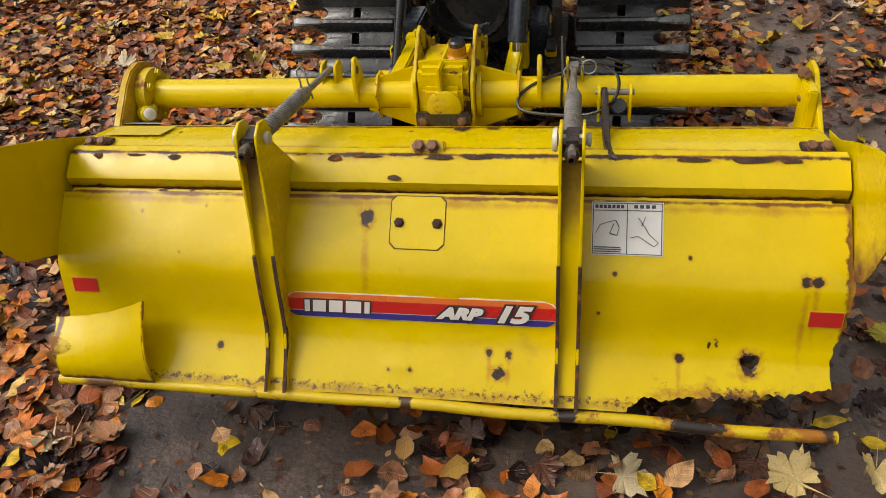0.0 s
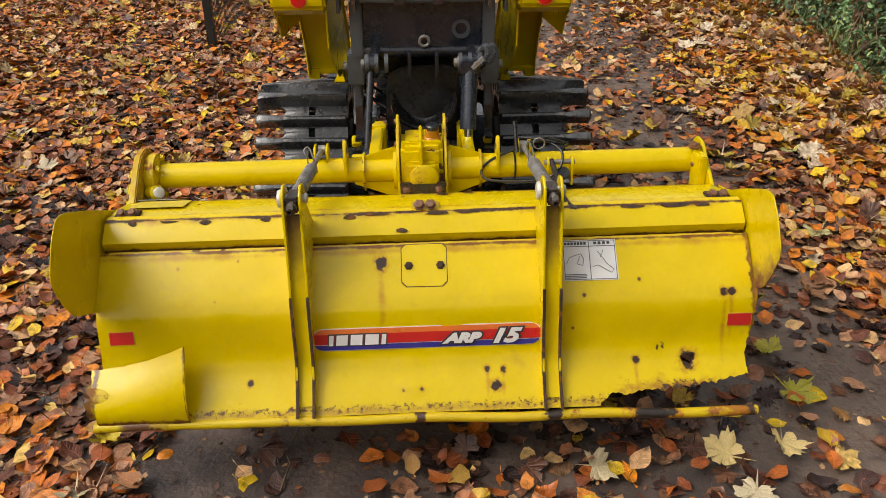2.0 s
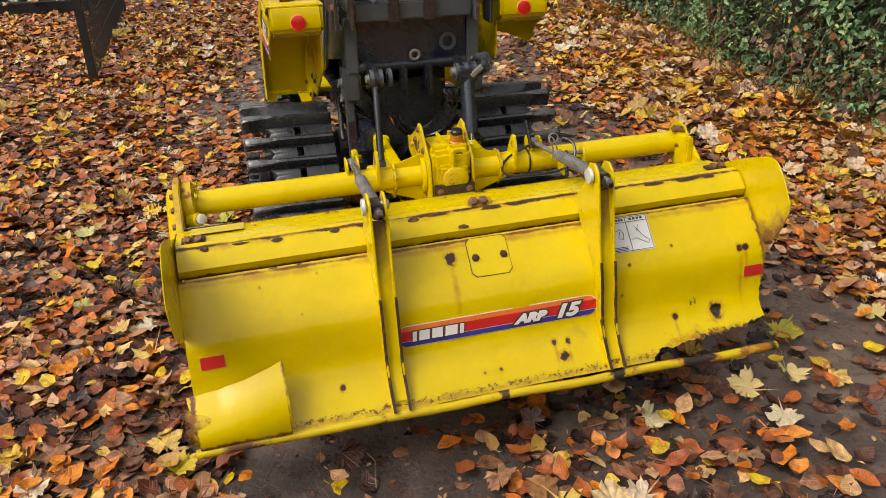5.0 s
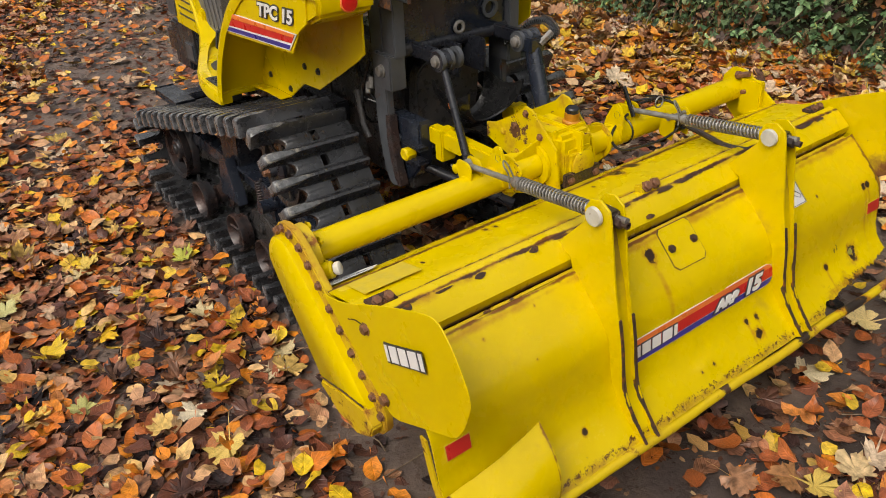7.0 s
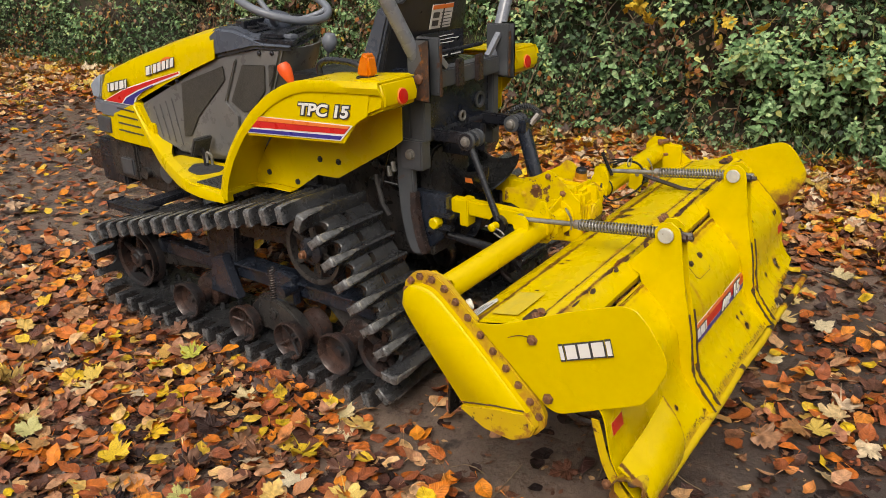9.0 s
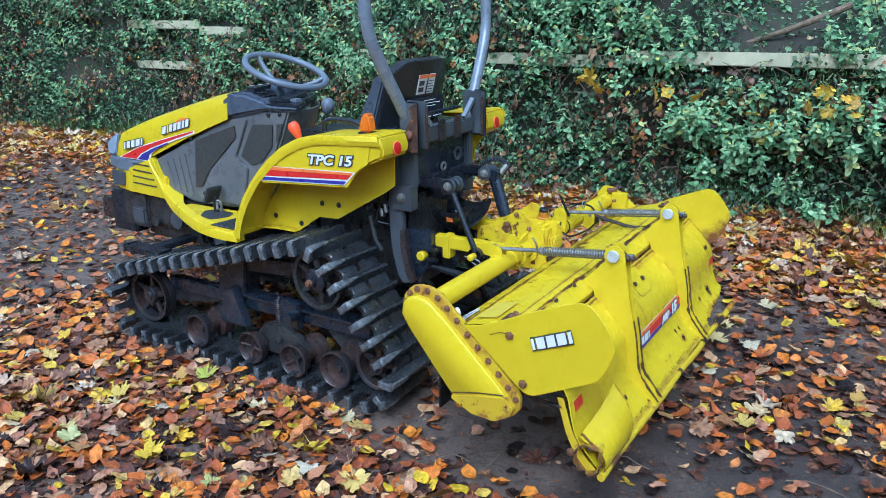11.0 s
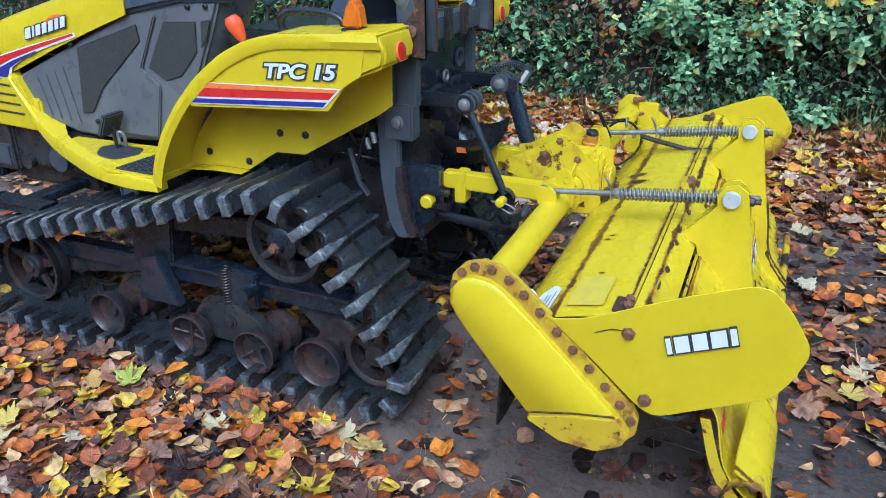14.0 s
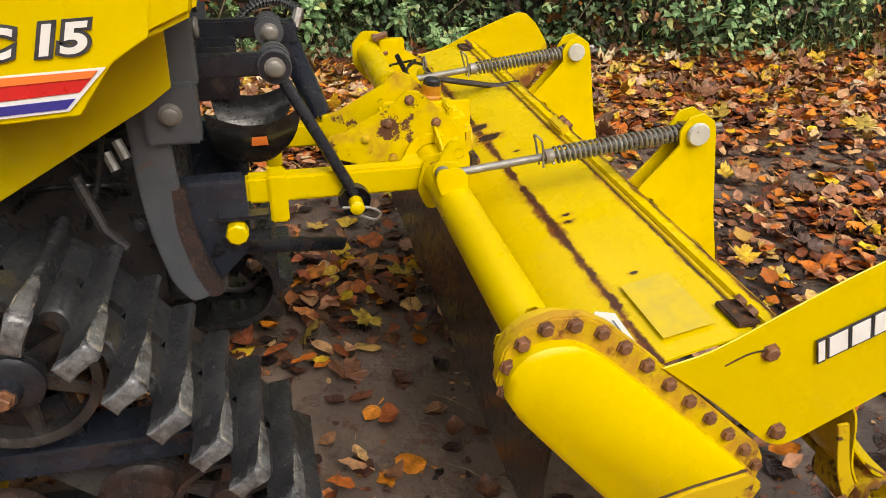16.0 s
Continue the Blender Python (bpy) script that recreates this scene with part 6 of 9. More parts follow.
hood_shape(arc + [(y, z - 0.016 * math.sin(math.pi * min(1, 0.1 + i / 8))) for i, (y, z) in list(enumerate(arc))[::-1]], ORANGEV, "red_arc", 0.0014)

# ---- console, dashboard, wheel ----
cons = [(3.765, 0.795), (3.688, 0.66), (3.50, 0.612), (3.30, 0.612), (3.10, 0.630), (3.03, 0.70), (2.93, 0.84), (2.855, 1.0), (2.81, 1.105), (2.90, 1.100), (3.185, 1.050)]
console = part("engine_side_cover", join(prism(cons, C - 0.212, C - 0.185, "x", 0.010), prism([(3.765, 0.795), (3.688, 0.66), (3.50, 0.612), (3.42, 0.612), (3.42, 0.93), (3.24, 1.0), (3.10, 1.075), (3.185, 1.050)], C - 0.186, C + 0.212, "x", 0.012)), GREYPL, tractor, "dark grey plastic engine side covers with gauze panels")
for sx in (-1, 1):
    x = C + sx * 0.2125
    def flat(poly, a_, b_, bev=0.002):
        return prism(poly, x + sx * a_, x + sx * b_, "x", bev)
    part("front_gauze", flat([(3.432, 0.924), (3.15, 1.017), (3.145, 0.961), (3.345, 0.79), (3.41, 0.70), (3.462, 0.691)], 0.001, 0.005), MESHPL, console, "black gauze intake panel")
    if sx > 0:
        continue
    part("rear_gauze", flat([(3.035, 1.03), (2.905, 1.037), (2.915, 0.94), (2.99, 0.86), (3.057, 0.84), (3.125, 0.877)], 0.001, 0.005), MESHPL, console, "black gauze intake panel")
    part("knee_gauze", flat([(2.885, 1.04), (2.845, 1.045), (2.868, 0.985), (2.895, 0.955)], 0.001, 0.005), MESHPL, console)
    part("pillar", flat([(3.125, 1.035), (3.06, 1.05), (3.15, 0.875), (3.08, 0.825), (3.12, 0.64), (3.38, 0.64), (3.385, 0.70), (3.325, 0.785), (3.13, 0.95)], 0.001, 0.012, 0.004), GREYPL, console)
    for k_ in range(4):
        part("moulded_rib", flat([(3.66 - 0.045 * k_, 0.80 + 0.016 * k_), (3.652 - 0.045 * k_, 0.803 + 0.016 * k_), (3.615 - 0.045 * k_, 0.665 - 0.005 * k_), (3.623 - 0.045 * k_, 0.664 - 0.005 * k_)], 0.001, 0.005, 0.001), GREYPL, console)
    for y, z in ((3.40, 0.668), (2.93, 1.08), (2.86, 1.085), (3.46, 0.93)):
        part("fixing", lathe([(0.009, 0), (0.009, 0.006), (0.005, 0.009), (0, 0.009)], (x, y, z), (sx, 0, 0), 12), BLACK, console)
def skew(bm):
    """The dashboard runs out towards the far side of the steering column."""
    for v in bm.verts:
        k_ = 1 - 0.61 * min(1, max(0, (v.co.x - C + 0.225) / 0.45))
        v.co.y = 3.2 + (v.co.y - 3.2) * k_ if v.co.y < 3.2 else v.co.y
    return bm


def cowl():
    """Moulded cover that closes the console behind the column."""
    bm = bmesh.new()
    rows = []
    for y, z in ((3.03, 0.70), (2.98, 0.77), (2.93, 0.84), (2.89, 0.92), (2.855, 1.0), (2.83, 1.055), (2.812, 1.102)):
        rows.append([bm.verts.new((C + dx, y + dy, z)) for dx, dy in ((-0.195, 0.012), (-0.17, -0.004), (-0.12, -0.012), (-0.06, -0.004), (0.0, 0.02), (0.06, 0.06), (0.12, 0.115), (0.19, 0.22))])
    for r0, r1 in zip(rows, rows[1:]):
        for i in range(7):
            bm.faces.new((r0[i], r0[i + 1], r1[i + 1], r1[i]))
    bmesh.ops.recalc_face_normals(bm, faces=bm.faces)
    bmesh.ops.solidify(bm, geom=list(bm.faces), thickness=0.006)
    for f in bm.faces:
        f.smooth = True
    return bm


part("column_cowl", cowl(), GREYPL, tractor, "dark grey moulded cover behind the steering column")
dash = part("dashboard", skew(prism([(3.20, 1.045), (3.215, 1.135), (3.16, 1.168), (3.06, 1.165), (2.90, 1.128), (2.74, 1.128), (2.74, 1.10), (2.95, 1.095)], C - 0.225, C + 0.225, "x", 0.016, 3)), DASHMAT, tractor, "slate grey dashboard with round dials")
part("dash_hood", prism(rounded([(C - 0.17, 3.05), (C - 0.15, 3.13), (C - 0.07, 3.175), (C + 0.07, 3.175), (C + 0.15, 3.13), (C + 0.17, 3.05), (C + 0.10, 3.08), (C, 3.11), (C - 0.10, 3.08), (C - 0.17, 3.05)])[:-1], 1.155, 1.186, "z", 0.006), BLACK, dash, "black crescent dial hood")
part("control_box", skew(box(C - 0.19, C + 0.10, 2.80, 2.94, 1.13, 1.150, 0.008)), BLACK, dash)
part("dash_panel", skew(prism([(3.15, 1.172), (2.98, 1.150), (2.98, 1.145), (3.15, 1.166)], C - 0.17, C + 0.17, "x", 0.002)), BLACK, dash)
part("rear_tray", skew(box(C - 0.215, C + 0.215, 2.735, 2.96, 1.118, 1.134, 0.005)), BLACK, dash)
for x, y, r in ((C - 0.12, 3.08, 0.038), (C - 0.02, 3.09, 0.05), (C + 0.09, 3.09, 0.04)):
    part("dial", lathe([(r, 0), (r, 0.010), (r * 0.86, 0.013), (r * 0.82, 0.006), (0, 0.006)], (x, y, 1.158 + (y - 3.06) * 0.13), (0, -0.25, 1), 20), BLACK, dash, "round black dial")
for i in range(4):
    part("dash_mark", box(C - 0.10 + 0.055 * i, C - 0.08 + 0.055 * i, 3.14, 3.152, 1.1865, 1.1885, 0), WHITE, dash)
part("switch", box(C - 0.17, C - 0.13, 2.80, 2.84, 1.134, 1.15, 0.003), LIGHTPL, dash)
# steering wheel on its column
wc, wn_ = Vector((C + 0.005, 3.015, 1.252)), Vector((0, -0.36, 0.93)).normalized()
s_ = Vector((1, 0, 0))
u_ = wn_.cross(s_)
wheel_part = part("steering_wheel", tube([wc + (s_ * math.cos(a_ * math.pi / 24) + u_ * math.sin(a_ * math.pi / 24)) * 0.188 for a_ in range(48)], 0.0155, 12, closed=True), LIGHTPL, tractor, "slate grey three-spoke steering wheel")
for a_ in (90, 215, 325):
    q = s_ * math.cos(radians(a_)) + u_ * math.sin(radians(a_))
    part("spoke", tube(smooth_path([wc - wn_ * 0.078 + q * 0.02, wc - wn_ * 0.066 + q * 0.08, wc - wn_ * 0.03 + q * 0.15, wc + q * 0.185], 4), 0.012, 10), LIGHTPL, wheel_part)
part("hub", lathe([(0, 0.0), (0.045, -0.004), (0.055, -0.02), (0.055, -0.05), (0.04, -0.07), (0, -0.07)], wc - wn_ * 0.052, wn_, 24), DASHMAT, wheel_part)
part("column", lathe([(0.05, -0.09), (0.062, -0.12), (0.085, -0.17), (0.0, -0.17)], wc, wn_, 20), BLACK, wheel_part)
lever = part("gear_lever", tube(smooth_path([(C + 0.02, 2.815, 0.93), (C + 0.02, 2.805, 1.02), (C + 0.02, 2.79, 1.08)], 4), 0.006, 8), STEEL, tractor, "lever with grey ball knob")
part("ball_knob", lathe([(0, 0.04), (0.018, 0.036), (0.029, 0.018), (0.030, 0.0), (0.022, -0.022), (0.010, -0.035), (0, -0.035)], (C + 0.02, 2.785, 1.10), (0, -0.2, 1), 16), LIGHTPL, lever)
lever2 = part("side_lever", tube([(-0.64, 2.60, 0.96), (-0.655, 2.625, 1.02)], 0.008, 8), BLACK, tractor, "short lever with orange-red knob")
part("orange_knob", lathe([(0, 0.045), (0.017, 0.043), (0.024, 0.03), (0.024, 0.012), (0.015, -0.02), (0.010, -0.03), (0, -0.03)], (-0.662, 2.635, 1.045), (-0.2, 0.35, 0.9), 14), ORANGEKNOB, lever2)

# ---- seat ----
seat = part("seat", prism(rounded([(2.34, 1.00), (2.36, 0.955), (2.74, 0.955), (2.79, 0.985), (2.77, 1.03), (2.40, 1.025), (2.34, 1.00)])[:-1], C - 0.22, C + 0.22, "x", 0.015), SEATMAT, tractor, "black vinyl tractor seat with high backrest")
def seat_back():
    bm = bmesh.new()
    rows = []
    for j in range(9):
        t = j / 8
        z = 1.00 + 0.335 * t
        hw = 0.205 - 0.028 * t ** 3
        row = []
        for i in range(13):
            u = -1 + i / 6
            row.append(bm.verts.new((C + hw * u, 2.325 - 0.085 * t + 0.05 * u * u, z - 0.035 * abs(u) ** 5 * (t > 0.9))))
        rows.append(row)
    for r0, r1 in zip(rows, rows[1:]):
        for i in range(12):
            bm.faces.new((r0[i], r0[i + 1], r1[i + 1], r1[i]))
    bmesh.ops.recalc_face_normals(bm, faces=bm.faces[:])
    bmesh.ops.solidify(bm, geom=bm.faces[:], thickness=0.045)
    return bevelled(bm, 0.012)


back = part("backrest", seat_back(), SEATMAT, seat)
parts("side_pad", (prism([(2.36, 1.02), (2.28, 1.26), (2.33, 1.27), (2.44, 1.04)], C - 0.222, C - 0.185, "x", 0.008), prism([(2.36, 1.02), (2.28, 1.26), (2.33, 1.27), (2.44, 1.04)], C + 0.185, C + 0.222, "x", 0.008)), DASHMAT, seat)
def back_sticker(x0, x1, t0, t1, mat_, name, lift, parent):
    def at(x, t):
        u = (x - C) / 0.19
        return Vector((x, 2.325 - 0.085 * t + 0.05 * u * u - 0.047 - lift, 1.00 + 0.335 * t))
    return part(name, plate_on([at(x0, t0), at(x1, t0), at(x1, t1), at(x0, t1)], 0.0, 0.001), mat_, parent)


back_sticker(C - 0.070, C + 0.048, 0.56, 0.80, WHITE, "warning_label", 0.003, back)
back_sticker(C - 0.068, C + 0.046, 0.755, 0.795, ORANGEV, "label_band", 0.005, back)
for i, (x0, x1) in enumerate(((-0.02, 0.04), (-0.02, 0.035), (-0.02, 0.04), (-0.02, 0.03), (-0.02, 0.04))):
    back_sticker(C + x0, C + x1, 0.58 + 0.033 * i, 0.588 + 0.033 * i, INK, "print_bar", 0.005, back)
for t in (0.59, 0.67):
    back_sticker(C - 0.062, C - 0.032, t, t + 0.055, INK, "picture_block", 0.005, back)
# black information plate and rear box below the seat
rear_box = part("rear_box", box(C - 0.195, C + 0.195, 2.16, 2.34, 0.835, 1.07, 0.006), NAVY, tractor, "dark navy steel box below the seat")
part("round_hole_ring", lathe([(0.030, 0), (0.030, 0.008), (0.020, 0.008), (0.018, -0.006), (0, -0.006)], (C + 0.125, 2.158, 0.925), (0, -1, 0), 24), STEEL, rear_box)
info = part("information_plate", box(C - 0.13, C + 0.13, 2.226, 2.234, 1.085, 1.175, 0.002), BLACK, tractor, "black information plate with fine white print")
for i in range(3):
    part("print_bar", box(C - 0.115 + 0.08 * i, C - 0.055 + 0.08 * i, 2.2225, 2.2255, 1.09, 1.094, 0), WHITE, info)
    part("print_bar", box(C - 0.115 + 0.09 * i, C - 0.085 + 0.09 * i, 2.2225, 2.2255, 1.125 + 0.01 * i, 1.128 + 0.01 * i, 0), WHITE, info)
    part("print_bar", box(C - 0.02, C + 0.06, 2.2225, 2.2255, 1.135 + 0.012 * i, 1.137 + 0.012 * i, 0), WHITE, info)

# ---- roll bar ----
rops = part("roll_bar", tube(smooth_path([(-0.485, 2.15, 1.02), (-0.60, 2.165, 1.20), (-0.695, 2.18, 1.36), (-0.735, 2.19, 1.46), (-0.745, 2.20, 1.62), (-0.745, 2.23, 1.95), (-0.70, 2.24, 2.03), (C, 2.24, 2.05),
                                          (2 * C + 0.70, 2.24, 2.03), (2 * C + 0.745, 2.23, 1.95), (2 * C + 0.745, 2.20, 1.62), (2 * C + 0.735, 2.19, 1.46), (2 * C + 0.695, 2.18, 1.36), (2 * C + 0.60, 2.165, 1.20), (2 * C + 0.485, 2.15, 1.02)], 6), 0.0235, 16), ROPSMAT, tractor, "grey tubular steel roll bar, scratched")
part("cross_channel", box(C - 0.20, C + 0.20, 2.115, 2.17, 1.015, 1.075, 0.005), STEEL, rops, "grey channel with rusty brackets")
for x in (C - 0.07, C + 0.05):
    part("rusty_bracket", box(x - 0.018, x + 0.018, 2.10, 2.116, 1.01, 1.10, 0.003), RUSTY, rops)
for sx in (-1, 1):
    x = C + sx * 0.213
    parts("hinge_plate", (box(x - 0.005, x + 0.005, 2.085, 2.18, 1.00, 1.185, 0.004), box(x + sx * 0.050 - 0.004, x + sx * 0.050 + 0.004, 2.09, 2.18, 0.985, 1.185, 0.004)), STEEL, rops, "grey hinge plates streaked with rust")
    part("rust_streak", box(x - 0.0052, x + 0.0052, 2.0815, 2.0846, 1.0, 1.16, 0), RUSTBROWN, rops)
    part("rust_streak", prism([(2.093, 0.99), (2.155, 0.99), (2.135, 1.03), (2.15, 1.08), (2.12, 1.12), (2.13, 1.165), (2.10, 1.18), (2.093, 1.18)], x + sx * 0.0542, x + sx * 0.0552, "x"), RUSTBROWN, rops)
    part("pivot_bolt", hex_bolt((x + sx * 0.05, 2.13, 1.06), (sx, 0, 0), 0.014, 0.012), BOLTRUST, rops)
    part("stay", tube([(x - sx * 0.008, 2.125, 1.15), (x - sx * 0.085, 2.125, 1.08)], 0.013, 4), ROPSMAT, rops)
    part("upright_channel", join(box(x - 0.02, x + 0.02, 2.14, 2.20, 0.84, 1.02, 0.004)), STEEL, rops)

part("tie_rod", rod((C - 0.205, 2.20, 1.112), (C + 0.205, 2.20, 1.112), 0.0075, 10), BLACK, rops)

# ---- rear brackets that come down beside the gearbox ----
for sx in (-1, 1):
    x = C + sx * 0.222
    outer = [(2.20, 0.98), (2.198, 0.66), (2.185, 0.58), (2.165, 0.50), (2.145, 0.445), (2.205, 0.425), (2.235, 0.47), (2.258, 0.58), (2.265, 0.68), (2.265, 0.98)]
    br = part("side_bracket", prism(rounded(outer), x - 0.013, x + 0.013, "x", 0.004), STEEL, tractor, "curved grey steel bracket with rusty edge")
    part("rusty_edge", prism(rounded([(2.188, 0.66), (2.183, 0.58), (2.163, 0.50), (2.143, 0.44), (2.172, 0.432), (2.196, 0.49), (2.214, 0.58), (2.212, 0.66)]), x - 0.0135, x + 0.0135, "x", 0.002), RUSTY, br)
    part("square_plate", box(x - 0.028, x + 0.028, 2.145, 2.235, 0.745, 0.85, 0.005), STEEL, br)
    part("big_bolt", hex_bolt((x + sx * 0.028, 2.19, 0.80), (sx, 0, 0), 0.013, 0.014), ZINC, br)

# ---- three-point linkage ----
shaft = part("lift_shaft", rod((C - 0.20, 2.17, 0.852), (C + 0.20, 2.17, 0.852), 0.020, 18), BLACK, tractor, "black hydraulic lift shaft with arms")
for sx in (-1, 1):
    x = C + sx * 0.155
    part("lift_arm", prism(rounded([(2.205, 0.828), (2.202, 0.872), (2.15, 0.874), (2.03, 0.874), (1.992, 0.874), (1.980, 0.852), (1.992, 0.831), (2.03, 0.834), (2.15, 0.832), (2.205, 0.828)])[:-1], x - 0.013, x + 0.013, "x", 0.005), BLACK, shaft, "black lift arm")
    for dx in (-0.03, 0.0, 0.03):
        part("pin_washer", lathe([(0.016, -0.006), (0.030, -0.006), (0.030, 0.006), (0.016, 0.006), (0, 0.006)], (x + dx - sx * 0.01, 2.012, 0.852), (1, 0, 0), 18), STEEL, shaft)
    part("arm_bolt", hex_bolt((x + (sx * 0.026 if sx < 0 else -0.046), 2.012, 0.852), (-1, 0, 0), 0.0125, 0.012), ZINC, shaft)
    part("shaft_boss", lathe([(0.020, 0), (0.023, 0.01), (0.023, 0.05), (0.020, 0.06), (0, 0.06)], (x + sx * 0.05, 2.17, 0.852), (-sx, 0, 0), 18), GREASE, shaft)
left_rod = part("lift_rod", join(rod((-0.468, 2.012, 0.850), (-0.486, 1.884, 0.60), 0.0115, 12), lathe([(0.03, -0.012), (0.032, 0), (0.03, 0.012), (0, 0.012)], (-0.486, 1.884, 0.588), (1, 0, 0), 18), lathe([(0, -0.02), (0.028, -0.018), (0.028, 0.018), (0, 0.02)], (-0.47, 2.012, 0.852), (1, 0, 0), 18)), BLACK, tractor, "black steel lift rod with eye ends")
part("linch_pin", tube(smooth_path([(-0.522, 1.912, 0.588), (-0.522, 1.865, 0.585), (-0.522, 1.84, 0.572), (-0.522, 1.85, 0.558), (-0.522, 1.88, 0.57)], 4), 0.003, 6), ZINC, left_rod)
part("pin_end", lathe([(0.014, 0), (0.014, 0.03), (0.008, 0.034), (0, 0.034)], (-0.500, 1.884, 0.588), (-1, 0, 0), 12), PAINT, left_rod)
cyl = part("tilt_cylinder", join(rod((-0.162, 1.980, 0.835), (-0.170, 1.918, 0.665), 0.0255, 20, 0.003), box(-0.192, -0.132, 1.955, 2.005, 0.825, 0.868, 0.005), lathe([(0.0, -0.03), (0.024, -0.03), (0.026, 0.03), (0, 0.03)], (-0.160, 2.012, 0.852), (1, 0, 0), 18)), NAVY, tractor, "black hydraulic tilt cylinder with hoses")
part("piston_rod", rod((-0.170, 1.918, 0.67), (-0.172, 1.892, 0.59), 0.0115, 14), CHROME, cyl)
part("eye_end", lathe([(0.012, -0.014), (0.024, -0.014), (0.024, 0.014), (0.012, 0.014), (0.012, -0.014)], (-0.172, 1.886, 0.575), (1, 0, 0), 16), BLACK, cyl)
for k_, (dx, dy) in enumerate(((0.0, 0.0), (0.018, 0.01))):
    hp = smooth_path([(-0.150 + dx, 1.955, 0.850), (-0.122 + dx, 1.945, 0.872), (-0.108 + dx, 1.958 + dy, 0.888), (-0.106 + dx, 1.995 + dy, 0.900), (-0.115 + dx, 2.04, 0.890), (-0.13 + dx, 2.085, 0.855), (-0.14 + dx, 2.13, 0.81)], 6)
    hose = part("hydraulic_hose", tube(hp, 0.0052, 8), HOSE, cyl, "black hose in a coiled wire guard")
    bm = bmesh.new()
    for p, q in zip(hp[4:], hp[5:]):
        for f_ in (0.0,):
            m = p + (q - p) * f_
            d = (q - p).normalized()
            s2 = d.orthogonal().normalized()
            u2 = d.cross(s2)
            ring_bm = tube([m + (s2 * math.cos(a_ * 0.785) + u2 * math.sin(a_ * 0.785)) * 0.0105 for a_ in range(8)], 0.0013, 4, closed=True)
            bm = join(bm, ring_bm)
    part("wire_guard", bm, STEEL, hose)
part("hose_fitting", rod((-0.152, 1.958, 0.848), (-0.120, 1.944, 0.880), 0.011, 6), ZINC, cyl)
part("eye_nut", tube([(C + 0.005 + 0.016 * math.cos(a_ * 0.524), 2.150, 0.888 + 0.016 * math.sin(a_ * 0.524)) for a_ in range(12)], 0.0055, 8, closed=True), ZINC, shaft, "zinc ring on the lift shaft")
def bowl():
    """A rubber cup under the power shaft: round across, its ends drawn in below and turned up at the rim."""
    bm = bmesh.new()
    rows = []
    for i in range(17):
        a_ = math.pi * (1 + i / 16)
        deep = -math.sin(a_)
        y0, y1 = 1.972 + 0.050 * deep ** 2, 2.148 - 0.026 * deep ** 2
        row = []
        for k in range(9):
            t = k / 8
            y = y0 + (y1 - y0) * t
            rise = 0.030 * (1 - deep) * (2 * t - 1) ** 2 + 0.018 * deep * (2 * t - 1) ** 4
            row.append(bm.verts.new((C + 0.105 * math.cos(a_), y, 0.722 + 0.105 * math.sin(a_) + rise)))
        rows.append(row)
    for r0, r1 in zip(rows, rows[1:]):
        for k in range(8):
            bm.faces.new((r0[k], r0[k + 1], r1[k + 1], r1[k]))
    bmesh.ops.recalc_face_normals(bm, faces=bm.faces[:])
    bmesh.ops.solidify(bm, geom=bm.faces[:], thickness=0.005)
    return bm


pto_guard = part("shaft_guard", bowl(), HOSE, tractor, "black half-round rubber guard under the power shaft", 50)
part("warning_spot", plate_on([Vector((C - 0.1075, 2.038, 0.702)), Vector((C - 0.1075, 2.066, 0.702)), Vector((C - 0.1010, 2.068, 0.683)), Vector((C - 0.1010, 2.036, 0.683))], 0.0, 0.001), ORANGEV, pto_guard)
parts("top_link_bracket", (box(C - 0.05, C - 0.038, 2.08, 2.22, 0.76, 0.86, 0.003), box(C + 0.038, C + 0.05, 2.08, 2.22, 0.76, 0.86, 0.003)), BLACK, tractor)
part("sway_arm", tube([(C - 0.20, 2.16, 0.52), (-0.40, 2.02, 0.46), (-0.30, 1.90, 0.40)], 0.016, 10), BLACK, tractor)
part("drawbar_block", box(C - 0.2, C + 0.2, 2.14, 2.24, 0.42, 0.52, 0.008), GREASE, tractor, "dark hitch block")
for sx in (-1, 1):
    x = C + sx * 0.178
    cheek = part("hitch_cheek", prism([(2.085, 0.655), (2.235, 0.655), (2.235, 0.46), (2.16, 0.44), (2.10, 0.50), (2.085, 0.53)], x - 0.024, x + 0.024, "x", 0.006), NAVY, tractor, "dark navy hitch cheek with pin and plates")
    for z in (0.548, 0.590):
        part("pin_plate", box(x + sx * 0.022, x + sx * 0.050, 2.050, 2.135, z - 0.004, z + 0.004, 0.002), BLACK, cheek)
    part("cheek_bolt", hex_bolt((x + sx * 0.024, 2.20, 0.58), (sx, 0, 0), 0.010, 0.010), STEEL, cheek)

# ---- mudguards, footboards ----
ARCH = [(2.918, 0.592), (2.912, 0.625), (2.892, 0.682), (2.853, 0.757), (2.789, 0.844), (2.705, 0.930), (2.611, 1.000), (2.524, 1.042), (2.441, 1.064), (2.30, 1.073), (2.15, 1.081), (2.125, 1.081)]


